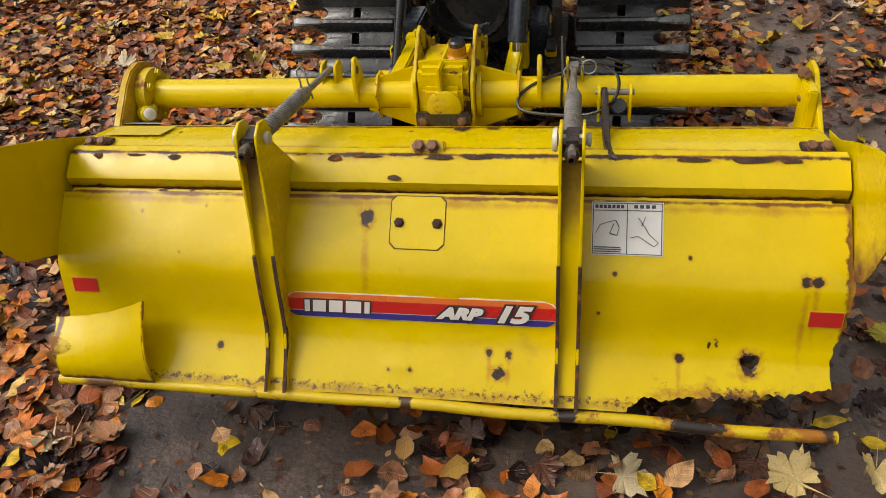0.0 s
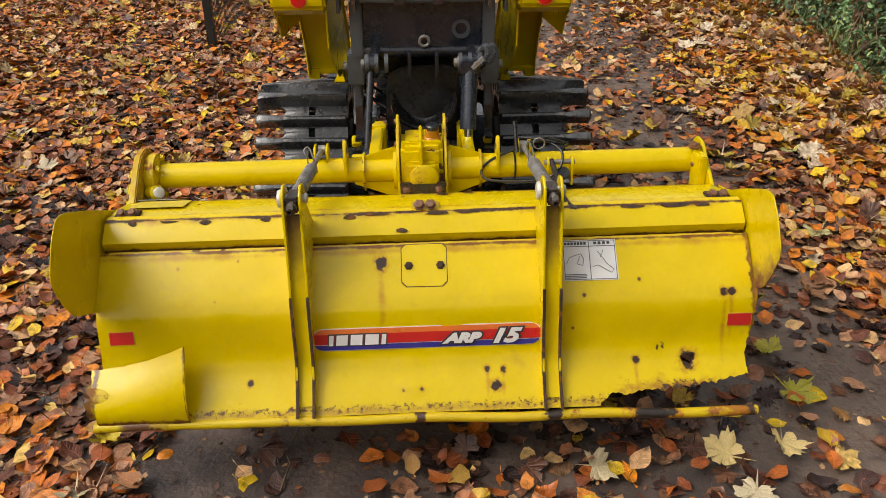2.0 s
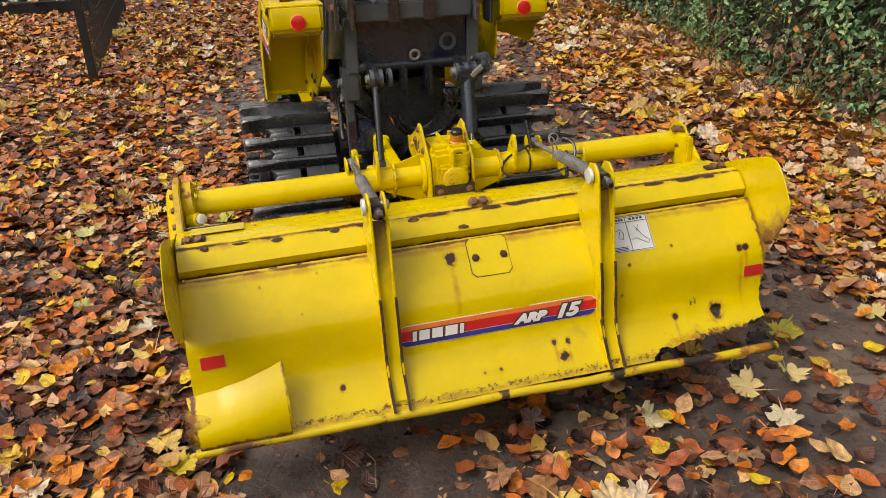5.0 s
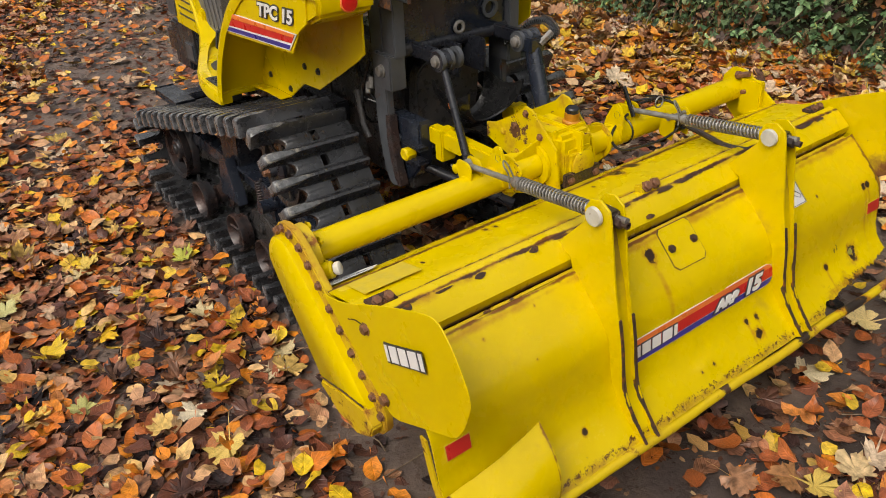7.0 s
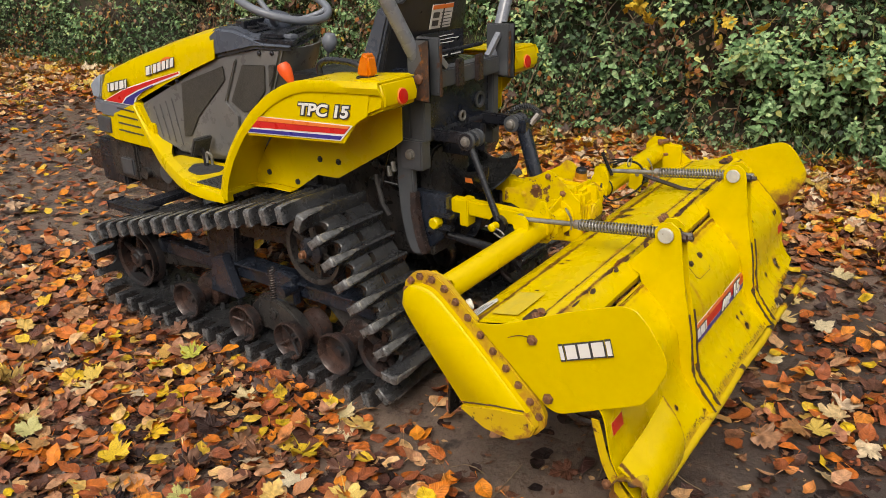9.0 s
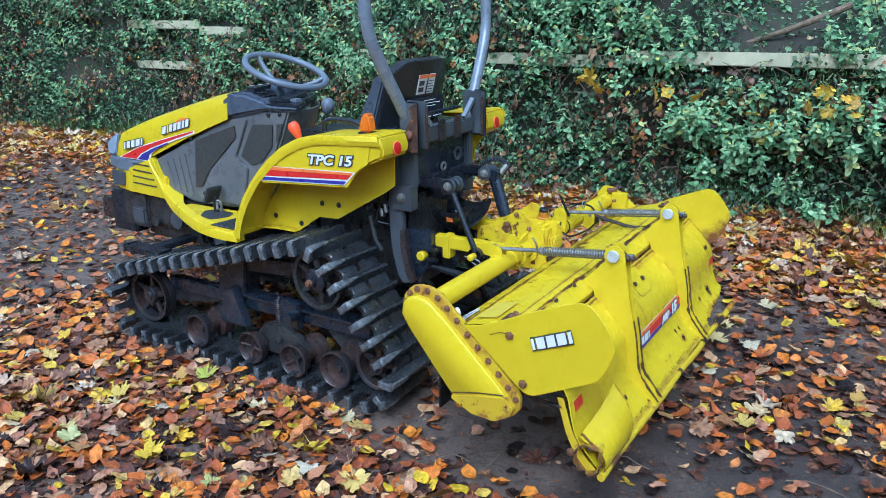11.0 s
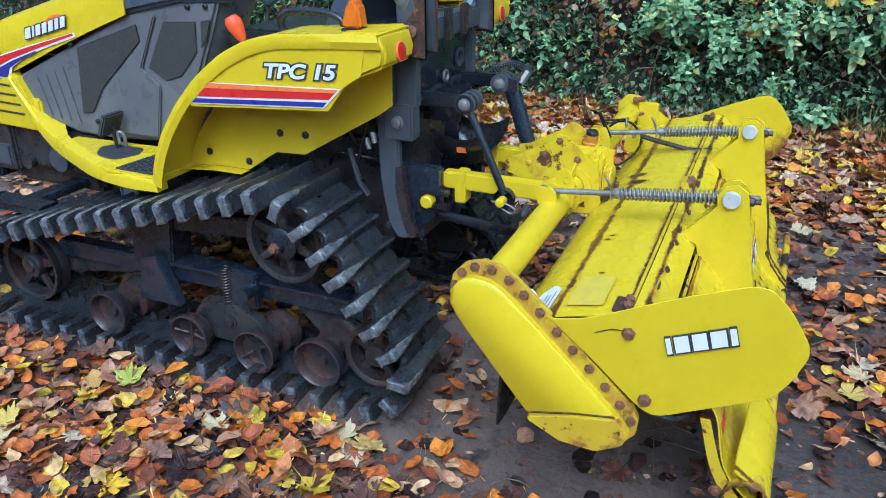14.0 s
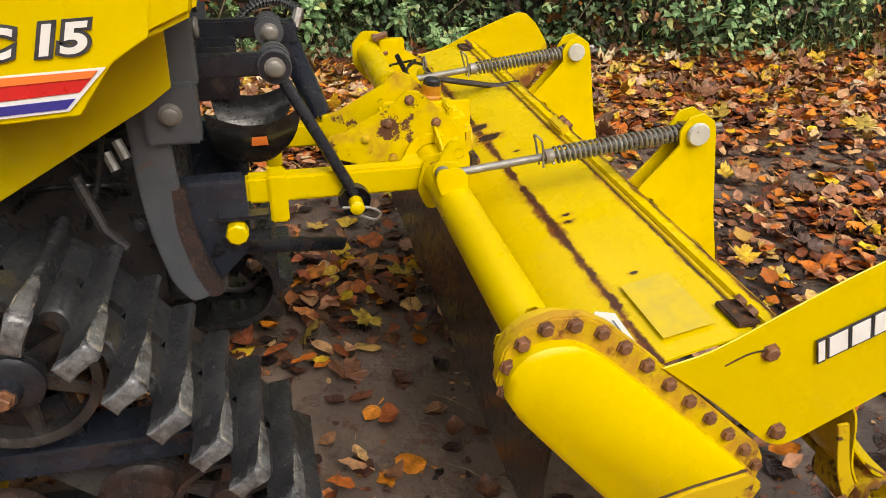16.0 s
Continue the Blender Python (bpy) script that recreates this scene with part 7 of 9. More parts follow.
def mudguard(side):
    def X(x):
        return x if side < 0 else 2 * C - x
    arch = rounded(ARCH, 3)
    x0, x1 = X(-0.785), X(-0.605)
    g = part("mudguard", bevelled(sheet(arch, x0, x1, 0.004, 4), 0), PAINT, tractor, "yellow mudguard with red and blue stripes and round red lamp", 40)
    # outer skin above the stripes, and the rim band round the arch
    inner_rim = [(y - 0.03 if z < 0.9 else y - 0.016, z - 0.016 if z < 0.9 else z - 0.034) for y, z in arch]
    rim = [p for p in arch] + [p for p in inner_rim[::-1] if p[1] > 0.60]
    bm = bmesh.new()
    rows = [(bm.verts.new((x0, *p)), bm.verts.new((x0 + side * 0.006, p[0] * 0.5 + q[0] * 0.5, p[1] * 0.5 + q[1] * 0.5)), bm.verts.new((x0, *q))) for p, q in zip(arch, inner_rim)]
    for a_, b_ in zip(rows, rows[1:]):
        bm.faces.new((a_[0], a_[1], b_[1], b_[0]))
        bm.faces.new((a_[1], a_[2], b_[2], b_[1]))
    bmesh.ops.recalc_face_normals(bm, faces=bm.faces[:])
    bmesh.ops.solidify(bm, geom=bm.faces[:], thickness=-0.004 if side < 0 else 0.004)
    part("arch_rim", bm, PAINT, g)
    skin = [(2.735, 0.846), (2.277, 0.876), (2.225, 0.944), (2.175, 0.975), (2.16, 1.05)] + [p for p in inner_rim[::-1] if p[1] > 0.85 and p[0] > 2.17]
    part("side_skin", prism(skin, x0 + (-side) * 0.001, x0 + (-side) * 0.006, "x", 0.0015), PAINT, g)
    # boxy rear end with the lamp
    part("rear_end", prism([(2.112, 1.000), (2.106, 1.035), (2.122, 1.082), (2.136, 1.0865), (2.24, 1.079), (2.24, 1.03), (2.185, 0.968)], X(-0.780), X(-0.608), "x", 0.010, 3), PAINT, g)
    part("lower_skin", prism([(2.93, 0.600), (2.785, 0.612), (2.683, 0.612), (2.575, 0.682), (2.473, 0.686), (2.214, 0.834), (2.175, 0.862), (2.172, 1.0), (2.50, 1.02), (2.70, 0.91), (2.86, 0.72)], X(-0.618), X(-0.612), "x", 0.0015), PAINT, g)
    part("lower_lip", sheet([(2.93, 0.600), (2.785, 0.612), (2.683, 0.612)], X(-0.66), X(-0.618), 0.003), PAINT, g)
    for y, z in ((2.555, 0.745), (2.465, 0.748), (2.83, 0.655), (2.68, 0.64)):
        part("skin_bolt", hex_bolt((X(-0.618), y, z), (side, 0, 0), 0.0085, 0.006), BLACK, g)
    lamp = part("tail_lamp", lathe([(0.026, 0), (0.026, 0.007), (0.023, 0.009)], (X(-0.690), 2.112, 1.028), (0, -1, 0.12), 24), ORANGEV, g, "round red tail lamp in a bright ring")
    part("lens", lathe([(0.0235, 0.004), (0.0225, 0.009), (0.012, 0.011), (0, 0.0112)], (X(-0.690), 2.112, 1.028), (0, -1, 0.12), 24), REDLENS, lamp)
    if side < 0:
        sk = x0 - 0.0065 + 0.0005
        side_shape([(2.735, 0.856), (2.288, 0.884), (2.232, 0.940), (2.66, 0.922)], x0 - 0.0012, WHITE, "stripe_edging", g)
        side_shape([(2.705, 0.879), (2.270, 0.909), (2.243, 0.936), (2.66, 0.918)], x0 - 0.0026, REDVINYL, "red_stripe", g)
        side_shape([(2.674, 0.9055), (2.252, 0.9275), (2.243, 0.937), (2.660, 0.9205)], x0 - 0.0040, ORANGEV, "orange_line", g)
        side_shape([(2.727, 0.860), (2.290, 0.888), (2.277, 0.901), (2.712, 0.873)], x0 - 0.0026, BLUEV, "blue_stripe", g)
        m = basis(Vector((x0 - 0.0020, 2.472, 0.951)), (0, -1, 0.05), (0, 0.05, 1))
        letters("model_code_edge", "TPC 15", 0.038, m @ Matrix.Translation((0, 0, 0)), INK, g, "model code in white letters edged black", 0.26, 0.0056, 0.0006, 1.36)
        letters("model_code", "TPC 15", 0.038, m @ Matrix.Translation((0, 0, 0.0012)), WHITE, g, "", 0.26, 0.0016, 0.0008, 1.36)
        grip = smooth_path([(-0.64, 2.50, 1.055), (-0.64, 2.50, 1.085), (-0.64, 2.46, 1.105), (-0.64, 2.36, 1.105), (-0.64, 2.31, 1.09), (-0.64, 2.295, 1.06)], 5)
        part("grab_handle", tube(grip, 0.011, 10), BLACK, g, "black plastic grab handle")
        sig = part("turn_signal", bevelled(prism([(2.255, 1.082), (2.20, 1.082), (2.198, 1.10), (2.205, 1.145), (2.222, 1.158), (2.238, 1.145), (2.252, 1.10)], -0.735, -0.690, "x", 0.008), 0), AMBER, g, "amber turn signal lamp, on a black foot")
        part("bulb", lathe([(0.010, 0), (0.010, 0.018), (0.007, 0.024), (0.009, 0.036), (0.005, 0.046), (0, 0.047)], (-0.712, 2.226, 1.086), (0, 0, 1), 14), ZINC, sig)
        part("foot", box(-0.735, -0.685, 2.20, 2.255, 1.072, 1.084, 0.003), BLACK, sig)
    else:
        sig = part("lamp_stump", lathe([(0.018, 0), (0.018, 0.012), (0.012, 0.02), (0.012, 0.04), (0, 0.04)], (X(-0.71), 2.22, 1.078), (0, 0, 1), 14), BLACK, g, "black stump of a broken lamp")
        part("bulb", lathe([(0.006, 0.036), (0.008, 0.045), (0.006, 0.055), (0, 0.056)], (X(-0.71), 2.22, 1.078), (0, 0, 1), 12), ZINC, sig)
        part("half_shell", prism([(2.25, 1.08), (2.20, 1.08), (2.20, 1.12), (2.215, 1.135), (2.24, 1.12)], X(-0.737), X(-0.728), "x", 0.003), BLACK, sig)
    # footboard in front of the arch
    deck = [(C - 0.225 if side < 0 else C + 0.225, 3.50), (X(-0.60), 3.50), (X(-0.70), 3.30), (X(-0.775), 3.12), (X(-0.785), 2.90), (C - 0.20 if side < 0 else C + 0.20, 2.90)]
    fb = part("footboard", prism(deck, 0.585, 0.607, "z", 0.006), PAINT, tractor, "yellow footboard with black tread mat and pedal hole")
    part("tread_mat", prism([(X(-0.77), 2.93), (X(-0.765), 3.09), (X(-0.60), 3.07), (X(-0.585), 2.93)], 0.607, 0.612, "z", 0.001), TREAD, fb, "black diamond tread mat")
    studs = bmesh.new()
    for i in range(9):
        for j in range(8):
            sx_, sy_ = -0.755 + 0.018 * i + 0.009 * (j % 2), 2.942 + 0.0175 * j
            studs = join(studs, prism([(X(sx_ - 0.006), sy_), (X(sx_), sy_ - 0.003), (X(sx_ + 0.006), sy_), (X(sx_), sy_ + 0.003)], 0.611, 0.6145, "z"))
    part("tread_studs", studs, WORNLUG, fb)
    part("pedal_hole", prism(rounded([(X(-0.62), 3.13), (X(-0.70), 3.16), (X(-0.68), 3.26), (X(-0.60), 3.32), (X(-0.56), 3.28), (X(-0.56), 3.16), (X(-0.62), 3.13)])[:-1], 0.6072, 0.6085, "z"), INK, fb)
    bm = bmesh.new()
    rail_pts = smooth_path([(X(-0.545), 3.775, 0.80), (X(-0.550), 3.715, 0.715), (X(-0.572), 3.635, 0.645), (X(-0.62), 3.52, 0.612), (X(-0.69), 3.36, 0.602), (X(-0.755), 3.20, 0.596), (X(-0.787), 3.04, 0.592), (X(-0.790), 2.905, 0.592)], 6)
    path_o = [(p.x, p.y, p.z, 0.030 + 0.008 * math.sin(math.pi * i / len(rail_pts)), 0.045 + 0.05 * math.exp(-((p.y - 3.62) / 0.10) ** 2)) for i, p in enumerate(rail_pts)]
    prev = None
    for x, y, z, dp, wide in path_o:
        xin = x - side * wide
        ring = [bm.verts.new((x, y, z - dp)), bm.verts.new((x, y, z - 0.006)), bm.verts.new((x - side * 0.008, y, z + 0.008)), bm.verts.new((xin, y, z + 0.016)), bm.verts.new((xin, y, z - dp))]
        if prev:
            for i in range(5):
                bm.faces.new((prev[i], prev[(i + 1) % 5], ring[(i + 1) % 5], ring[i]))
        else:
            bm.faces.new(ring[::-1])
        prev = ring
    bm.faces.new(prev)
    part("footboard_edge", bm, PAINT, fb)
    ped = part("pedal_arm", tube(smooth_path([(X(-0.585), 3.25, 0.60), (X(-0.585), 3.26, 0.65), (X(-0.585), 3.27, 0.69)], 4), 0.010, 8), BLACK, tractor, "black foot pedal on an upright arm")
    part("pedal_pad", box(X(-0.635), X(-0.545), 3.255, 3.275, 0.65, 0.735, 0.005, (25, 0, 0)), TREAD, ped)
    part("pedal_spring", tube(smooth_path([(X(-0.565), 3.24, 0.61), (X(-0.57), 3.235, 0.65), (X(-0.58), 3.25, 0.66), (X(-0.585), 3.245, 0.62)], 4), 0.006, 8), ZINC, ped)
    return g


mudguard(-1)
mudguard(1)

# ---- the rotary tiller on the linkage ----
LEAN = 0.9  # it hangs slightly higher on one end
tiller = thing("rotary_tiller", (C, 1.40, 0), "yellow rotary tiller with worn, rust-chipped cover", "tiller")
tiller.rotation_euler = (0, radians(-LEAN), 0)
TL, TR = -1.105, 0.490

# back cover, bent twice and flared at the foot
BACK = [(1.318, 0.575), (1.230, 0.485), (1.207, 0.445), (1.190, 0.345), (1.165, 0.298), (1.095, 0.227)]
BACK_LINE = dense(rounded(BACK, 5), 0.0045)


def back_at(d):
    """The point (y, z) on the back cover at d metres below its top, and its outward normal."""
    left = d
    for p, q in zip(BACK_LINE, BACK_LINE[1:]):
        ln = math.hypot(q[0] - p[0], q[1] - p[1])
        if left <= ln:
            t = left / ln
            return (p[0] + (q[0] - p[0]) * t, p[1] + (q[1] - p[1]) * t), ((q[1] - p[1]) / ln, -(q[0] - p[0]) / ln)
        left -= ln
    return BACK_LINE[-1], ((q[1] - p[1]) / ln, -(q[0] - p[0]) / ln)


def back_d(z):
    """How far down the cover a height lies."""
    s = 0
    for p, q in zip(BACK_LINE, BACK_LINE[1:]):
        if q[1] <= z:
            return s + (p[1] - z) / (p[1] - q[1]) * math.hypot(q[0] - p[0], q[1] - p[1])
        s += math.hypot(q[0] - p[0], q[1] - p[1])
    return s


def dent(x, z):
    """How far the worn sheet bulges."""
    bulge = 0.0035 * noise.noise((x * 3.1, z * 6, 1.0)) + 0.0012 * noise.noise((x * 14, z * 20, 4.0))
    return bulge - 0.006 * math.exp(-(((x + 0.345) / 0.035) ** 2 + ((z - 0.272) / 0.014) ** 2)) - 0.004 * math.exp(-(((x + 0.14) / 0.04) ** 2 + ((z - 0.285) / 0.018) ** 2))


def on_back(x, d, lift=0.0):
    (y, z), (ny, nz) = back_at(d)
    return Vector((x, y + dent(x, z) + ny * lift, z + nz * lift))


def back_cover():
    """The sheet, eaten away along one corner and pierced by one ragged hole."""
    bm = bmesh.new()
    us = list(np.linspace(0, 0.745, 90)) + list(np.linspace(0.745, 1, 110))[1:]
    whole = back_d(0.2271)
    rows = []
    for u in us:
        x0 = TL + (TR + 0.012 - TL) * u
        end = whole
        if x0 > 0.130:
            low = np.interp(x0, [0.130, 0.142, 0.165, 0.22, 0.32, 0.42, 0.50], [0.234, 0.238, 0.247, 0.249, 0.252, 0.262, 0.274])
            end = back_d(low + 0.007 * noise.noise((x0 * 22, 0, 3)) + 0.006 * noise.noise((x0 * 60, 0, 9)) + 0.004 * noise.noise((x0 * 150, 5, 9)))
        row = []
        for k in range(67):
            (y, z), _ = back_at(end * k / 66)
            edge = np.interp(z, [0.25, 0.273, 0.316, 0.36, 0.407, 0.47, 0.50], [0.482, 0.487, 0.484, 0.497, 0.503, 0.509, 0.503])
            if z < 0.48:
                edge += 0.005 * noise.noise((z * 45, 2, 2)) + 0.003 * noise.noise((z * 120, 2, 2))
            x = TL + (edge - TL) * u
            row.append(bm.verts.new((x, y + dent(x, z), z)))
        rows.append(row)
    gone = set()
    for row in rows:
        for v in row:
            p, q = (v.co.x - 0.341) / 0.018, (v.co.z - 0.308) / 0.0115
            away = math.hypot(p, q)
            rim = 1 + 0.35 * noise.noise((p * 1.6, q * 1.6, 3.0))
            if away < rim * 0.62:
                gone.add(v)
            elif away < rim:
                v.co.x += (rim / away - 1) * p * 0.018
                v.co.z += (rim / away - 1) * q * 0.0115
    for r0, r1 in zip(rows, rows[1:]):
        for j in range(66):
            face = (r0[j], r0[j + 1], r1[j + 1], r1[j])
            if not gone.intersection(face):
                bm.faces.new(face)
    bmesh.ops.delete(bm, geom=[v for v in bm.verts if not v.link_faces], context="VERTS")
    bmesh.ops.recalc_face_normals(bm, faces=bm.faces[:])
    bmesh.ops.solidify(bm, geom=bm.faces[:], thickness=0.0035)
    return bm


cover_plate = part("back_cover", back_cover(), TORN, tiller, "yellow bent steel back cover, chipped, with a rusted torn corner", 50)

# the deck over the tines and the angle iron along its edge
DECK = [(1.672, 0.470), (1.668, 0.520), (1.640, 0.562), (1.600, 0.590), (1.558, 0.608), (1.500, 0.622), (1.450, 0.631), (1.408, 0.632)]
deck_top = part("top_deck", sheet(dense(rounded(DECK, 4), 0.02), TL, TR, 0.004, 40, 0.003), DECKMAT, tiller, "yellow curved steel deck over the tines, rust-streaked", 50)
part("hinge_rod", rod((TL + 0.01, 1.4075, 0.632), (TR - 0.01, 1.4075, 0.632), 0.0042, 8), EDGE, deck_top, "rust-edged hinge rod")
lip = part("angle_lip", sheet([(1.402, 0.633), (1.400, 0.640), (1.377, 0.6385), (1.372, 0.6355), (1.334, 0.603), (1.330, 0.598), (1.336, 0.572)], TL + 0.004, TR + 0.012, 0.004, 40, 0.0015), LIPMAT, tiller, "yellow angle-iron lip with chipped paint")
part("weld_seam", tube([(TL + 0.02 + (TR - TL - 0.04) * i / 120, 1.3235 + 0.0012 * noise.noise((i * 0.9, 0, 0)), 0.5735 + 0.0015 * noise.noise((i * 1.1, 3, 0))) for i in range(121)], 0.0042, 6), EDGE, lip)
# foot bar
def bar_at(x):
    """The foot bar sags away from the sheet towards its free end."""
    u = max(0.0, (x - TL) / (TR - TL))
    return (x, 1.092 - 0.006 * u + 0.002 * math.sin(x * 13), 0.221 - 0.018 * u ** 1.6 + 0.002 * math.sin(x * 17))


part("foot_bar", tube([bar_at(TL - 0.012 + (TR - TL + 0.022) * i / 60) for i in range(61)], [0.0125 + 0.0005 * math.sin(i * 2.1) for i in range(61)], 12), BARMAT, tiller, "yellow round foot bar worn to rust")
# the curled strip at one end
def curled():
    bm = bmesh.new()
    rows = []
    for i in range(15):
        t = i / 14
        x = TL + 0.002 + 0.218 * t
        row = []
        top = 0.340 + 0.030 * t + 0.040 * t * t + 0.004 * noise.noise((t * 9, 1, 1))
        for j in range(13):
            s = j / 12
            z = 0.232 + (top - 0.232) * s
            y = 1.088 - 0.012 * math.sin(math.pi * min(1, s * 1.1)) + 0.060 * s ** 2.2 + 0.012 * (1 - t) * s
            row.append(bm.verts.new((x + 0.004 * math.sin(s * 3) + max(0, 1 - t * 5) * (0.012 * noise.noise((s * 7, 4, 2)) - 0.02 * s), y + 0.003 * noise.noise((x * 9, z * 9, 0)), z)))
        rows.append(row)
    for r0, r1 in zip(rows, rows[1:]):
        for j in range(12):
            bm.faces.new((r0[j], r0[j + 1], r1[j + 1], r1[j]))
    bmesh.ops.recalc_face_normals(bm, faces=bm.faces[:])
    bmesh.ops.solidify(bm, geom=bm.faces[:], thickness=0.0035)
    return bm


flap = part("curled_strip", curled(), CURLMAT, tiller, "yellow sheet strip bent up over the cover's foot", 60)
part("end_plate", prism(rounded([(1.22, 0.44), (1.19, 0.34), (1.15, 0.27), (1.10, 0.225), (1.135, 0.222), (1.175, 0.262), (1.21, 0.33), (1.24, 0.44)]), TL - 0.003, TL + 0.002, "x", 0.0008), EDGE, tiller)


def torn_tube():
    """The hollow, ragged end of the rolled sheet."""
    bm = bmesh.new()
    rings = []
    for i, (dx, r) in enumerate(((-0.026, 0.043), (0.02, 0.042), (0.09, 0.040), (0.09, 0.037), (0.02, 0.039), (-0.026, 0.040))):
        ring = []
        for k in range(28):
            a_ = 2 * math.pi * k / 28
            rag = 0.030 * noise.noise((math.cos(a_) * 2.2, math.sin(a_) * 2.2, 7.0)) if i in (0, 5) else 0.0
            ring.append(bm.verts.new((TL + dx + rag, 1.132 + r * math.cos(a_), 0.272 + 1.1 * r * math.sin(a_))))
        rings.append(ring)
    for r0, r1 in zip(rings, rings[1:] + rings[:1]):
        for k in range(28):
            bm.faces.new((r0[k], r0[(k + 1) % 28], r1[(k + 1) % 28], r1[k]))
    bm.faces.new(rings[3])
    bmesh.ops.recalc_face_normals(bm, faces=bm.faces[:])
    return bm


part("torn_tube", torn_tube(), ROLLMAT, tiller, "rusty torn hollow end of the rolled sheet")
part("end_bolt", hex_bolt((TL - 0.004, 1.188, 0.272), (-1, 0, 0), 0.010, 0.008), BOLTRUST, tiller)

# lifting ribs: pairs of tall plates with a pin at the top
RIB = [(1.292, 0.712), (1.296, 0.740), (1.280, 0.766), (1.252, 0.772), (1.228, 0.756), (1.222, 0.735), (1.196, 0.575), (1.168, 0.455), (1.152, 0.352), (1.126, 0.298), (1.078, 0.238), (1.095, 0.227), (1.165, 0.300), (1.188, 0.345), (1.205, 0.445), (1.230, 0.487), (1.322, 0.578), (1.330, 0.606), (1.372, 0.622)]
for xc in (-0.605, -0.003):
    pair = []
    for dx in (-0.020, 0.020):
        rb = part("lift_rib", prism(RIB, xc + dx - 0.003, xc + dx + 0.003, "x", 0.001, 1), WORN, tiller, "tall yellow rib plate with rust-black edges")
        run = smooth_path([(0, *p) for p in ((1.180, 0.515), (1.168, 0.455), (1.152, 0.352), (1.126, 0.298), (1.078, 0.238))], 9)
        eaten = [max(0.0008, 0.0075 * (0.35 + noise.noise((p.z * 34, xc * 7 + dx * 90, 1.0)) + 0.6 * noise.noise((p.z * 110, xc * 7, dx * 50))) * min(1.5, max(0.08, (0.43 - p.z) / 0.06))) for p in run]
        part("worn_edge", prism([(p.y - 0.0026, p.z - 0.001) for p in run] + [(p.y + w_, p.z + w_ * 0.3) for p, w_ in list(zip(run, eaten))[::-1]], xc + dx - 0.0036, xc + dx + 0.0036, "x"), RUSTBROWN, rb)
    part("rib_web", prism([(1.243, 0.700), (1.206, 0.575), (1.179, 0.455), (1.165, 0.352), (1.140, 0.300), (1.104, 0.252), (1.110, 0.250), (1.147, 0.298), (1.172, 0.352), (1.187, 0.455), (1.214, 0.575), (1.250, 0.700)], xc - 0.017, xc + 0.017, "x"), CHANNEL, tiller, "yellow channel between the rib plates, dark brown towards its top")
    pin = part("rib_pin", lathe([(0, -0.036), (0.020, -0.035), (0.022, -0.031), (0.022, -0.027), (0.010, -0.026), (0.010, 0.026), (0.013, 0.027), (0.013, 0.030), (0.011, 0.033), (0, 0.033)], (xc, 1.262, 0.735), (1, 0, 0), 20), PALESTEEL, tiller, "pale steel pin through the ribs")
    part("rod_block", box(xc - 0.017, xc + 0.017, 1.228, 1.292, 0.710, 0.748, 0.006), RUSTY, tiller, "dark swivel block")
    part("rod_nut", lathe([(0.014, 0), (0.014, 0.014), (0.008, 0.017), (0.008, 0.030), (0.005, 0.030), (0.005, 0.004), (0, 0.004)], (xc, 1.226, 0.729), (0, -1, 0), 8), RUSTY, tiller)
# spring rods
for k_, (p0, p1) in enumerate((((-0.594, 1.735, 0.678), (-0.605, 1.20, 0.738)), ((-0.012, 1.72, 0.678), (-0.003, 1.205, 0.738)))):
    p0, p1 = Vector(p0), Vector(p1)
    rd = part("spring_rod", rod(p0, p1, 0.0075, 12), ZINC, tiller, "steel depth rod with coil spring")
    d = (p1 - p0).normalized()
    part("coil_spring", coil(p0 + d * 0.205, p0 + d * 0.455, 0.0150, 0.0026, 25), ZINC, rd, "grey coil spring")
    part("collar", rod(p0 + d * 0.19, p0 + d * 0.206, 0.0135, 14), ZINC, rd)
    s2 = Vector((1, 0, 0))
    part("rod_eye", lathe([(0.006, -0.010), (0.014, -0.010), (0.014, 0.010), (0.006, 0.010), (0.006, -0.010)], p0, (1, 0, 0), 14), ZINC, rd)
    q = p0 + d * 0.185
    part("spring_clip", tube(smooth_path([q + Vector((-0.012, 0, -0.015)), q + Vector((-0.012, 0.004, 0.02)), q + Vector((-0.020, 0.012, 0.042)), q + Vector((-0.010, 0.022, 0.048)), q + Vector((0.0, 0.014, 0.03)), q + Vector((0.012, 0, -0.018))], 4), 0.0022, 6), ZINC, rd)

# main tube with brackets
TY, TZ, TRAD = 1.712, 0.622, 0.036
axle = part("axle_tube", rod((TL + 0.03, TY, TZ), (TR + 0.005, TY, TZ), TRAD, 32), PAINT, tiller, "long yellow main tube")
for xc in (-0.594, -0.010):
    parts("rod_bracket", ([prism(rounded([(TY - 0.018, TZ + 0.028), (TY - 0.018, TZ + 0.058), (TY - 0.005, TZ + 0.074), (TY + 0.035, TZ + 0.074), (TY + 0.042, TZ + 0.055), (TY + 0.03, TZ + 0.02), (TY - 0.018, TZ + 0.028)])[:-1], xc + dx - 0.003, xc + dx + 0.003, "x", 0.001) for dx in (-0.017, 0.017)]), PAINT, axle, "yellow double lug on the tube")
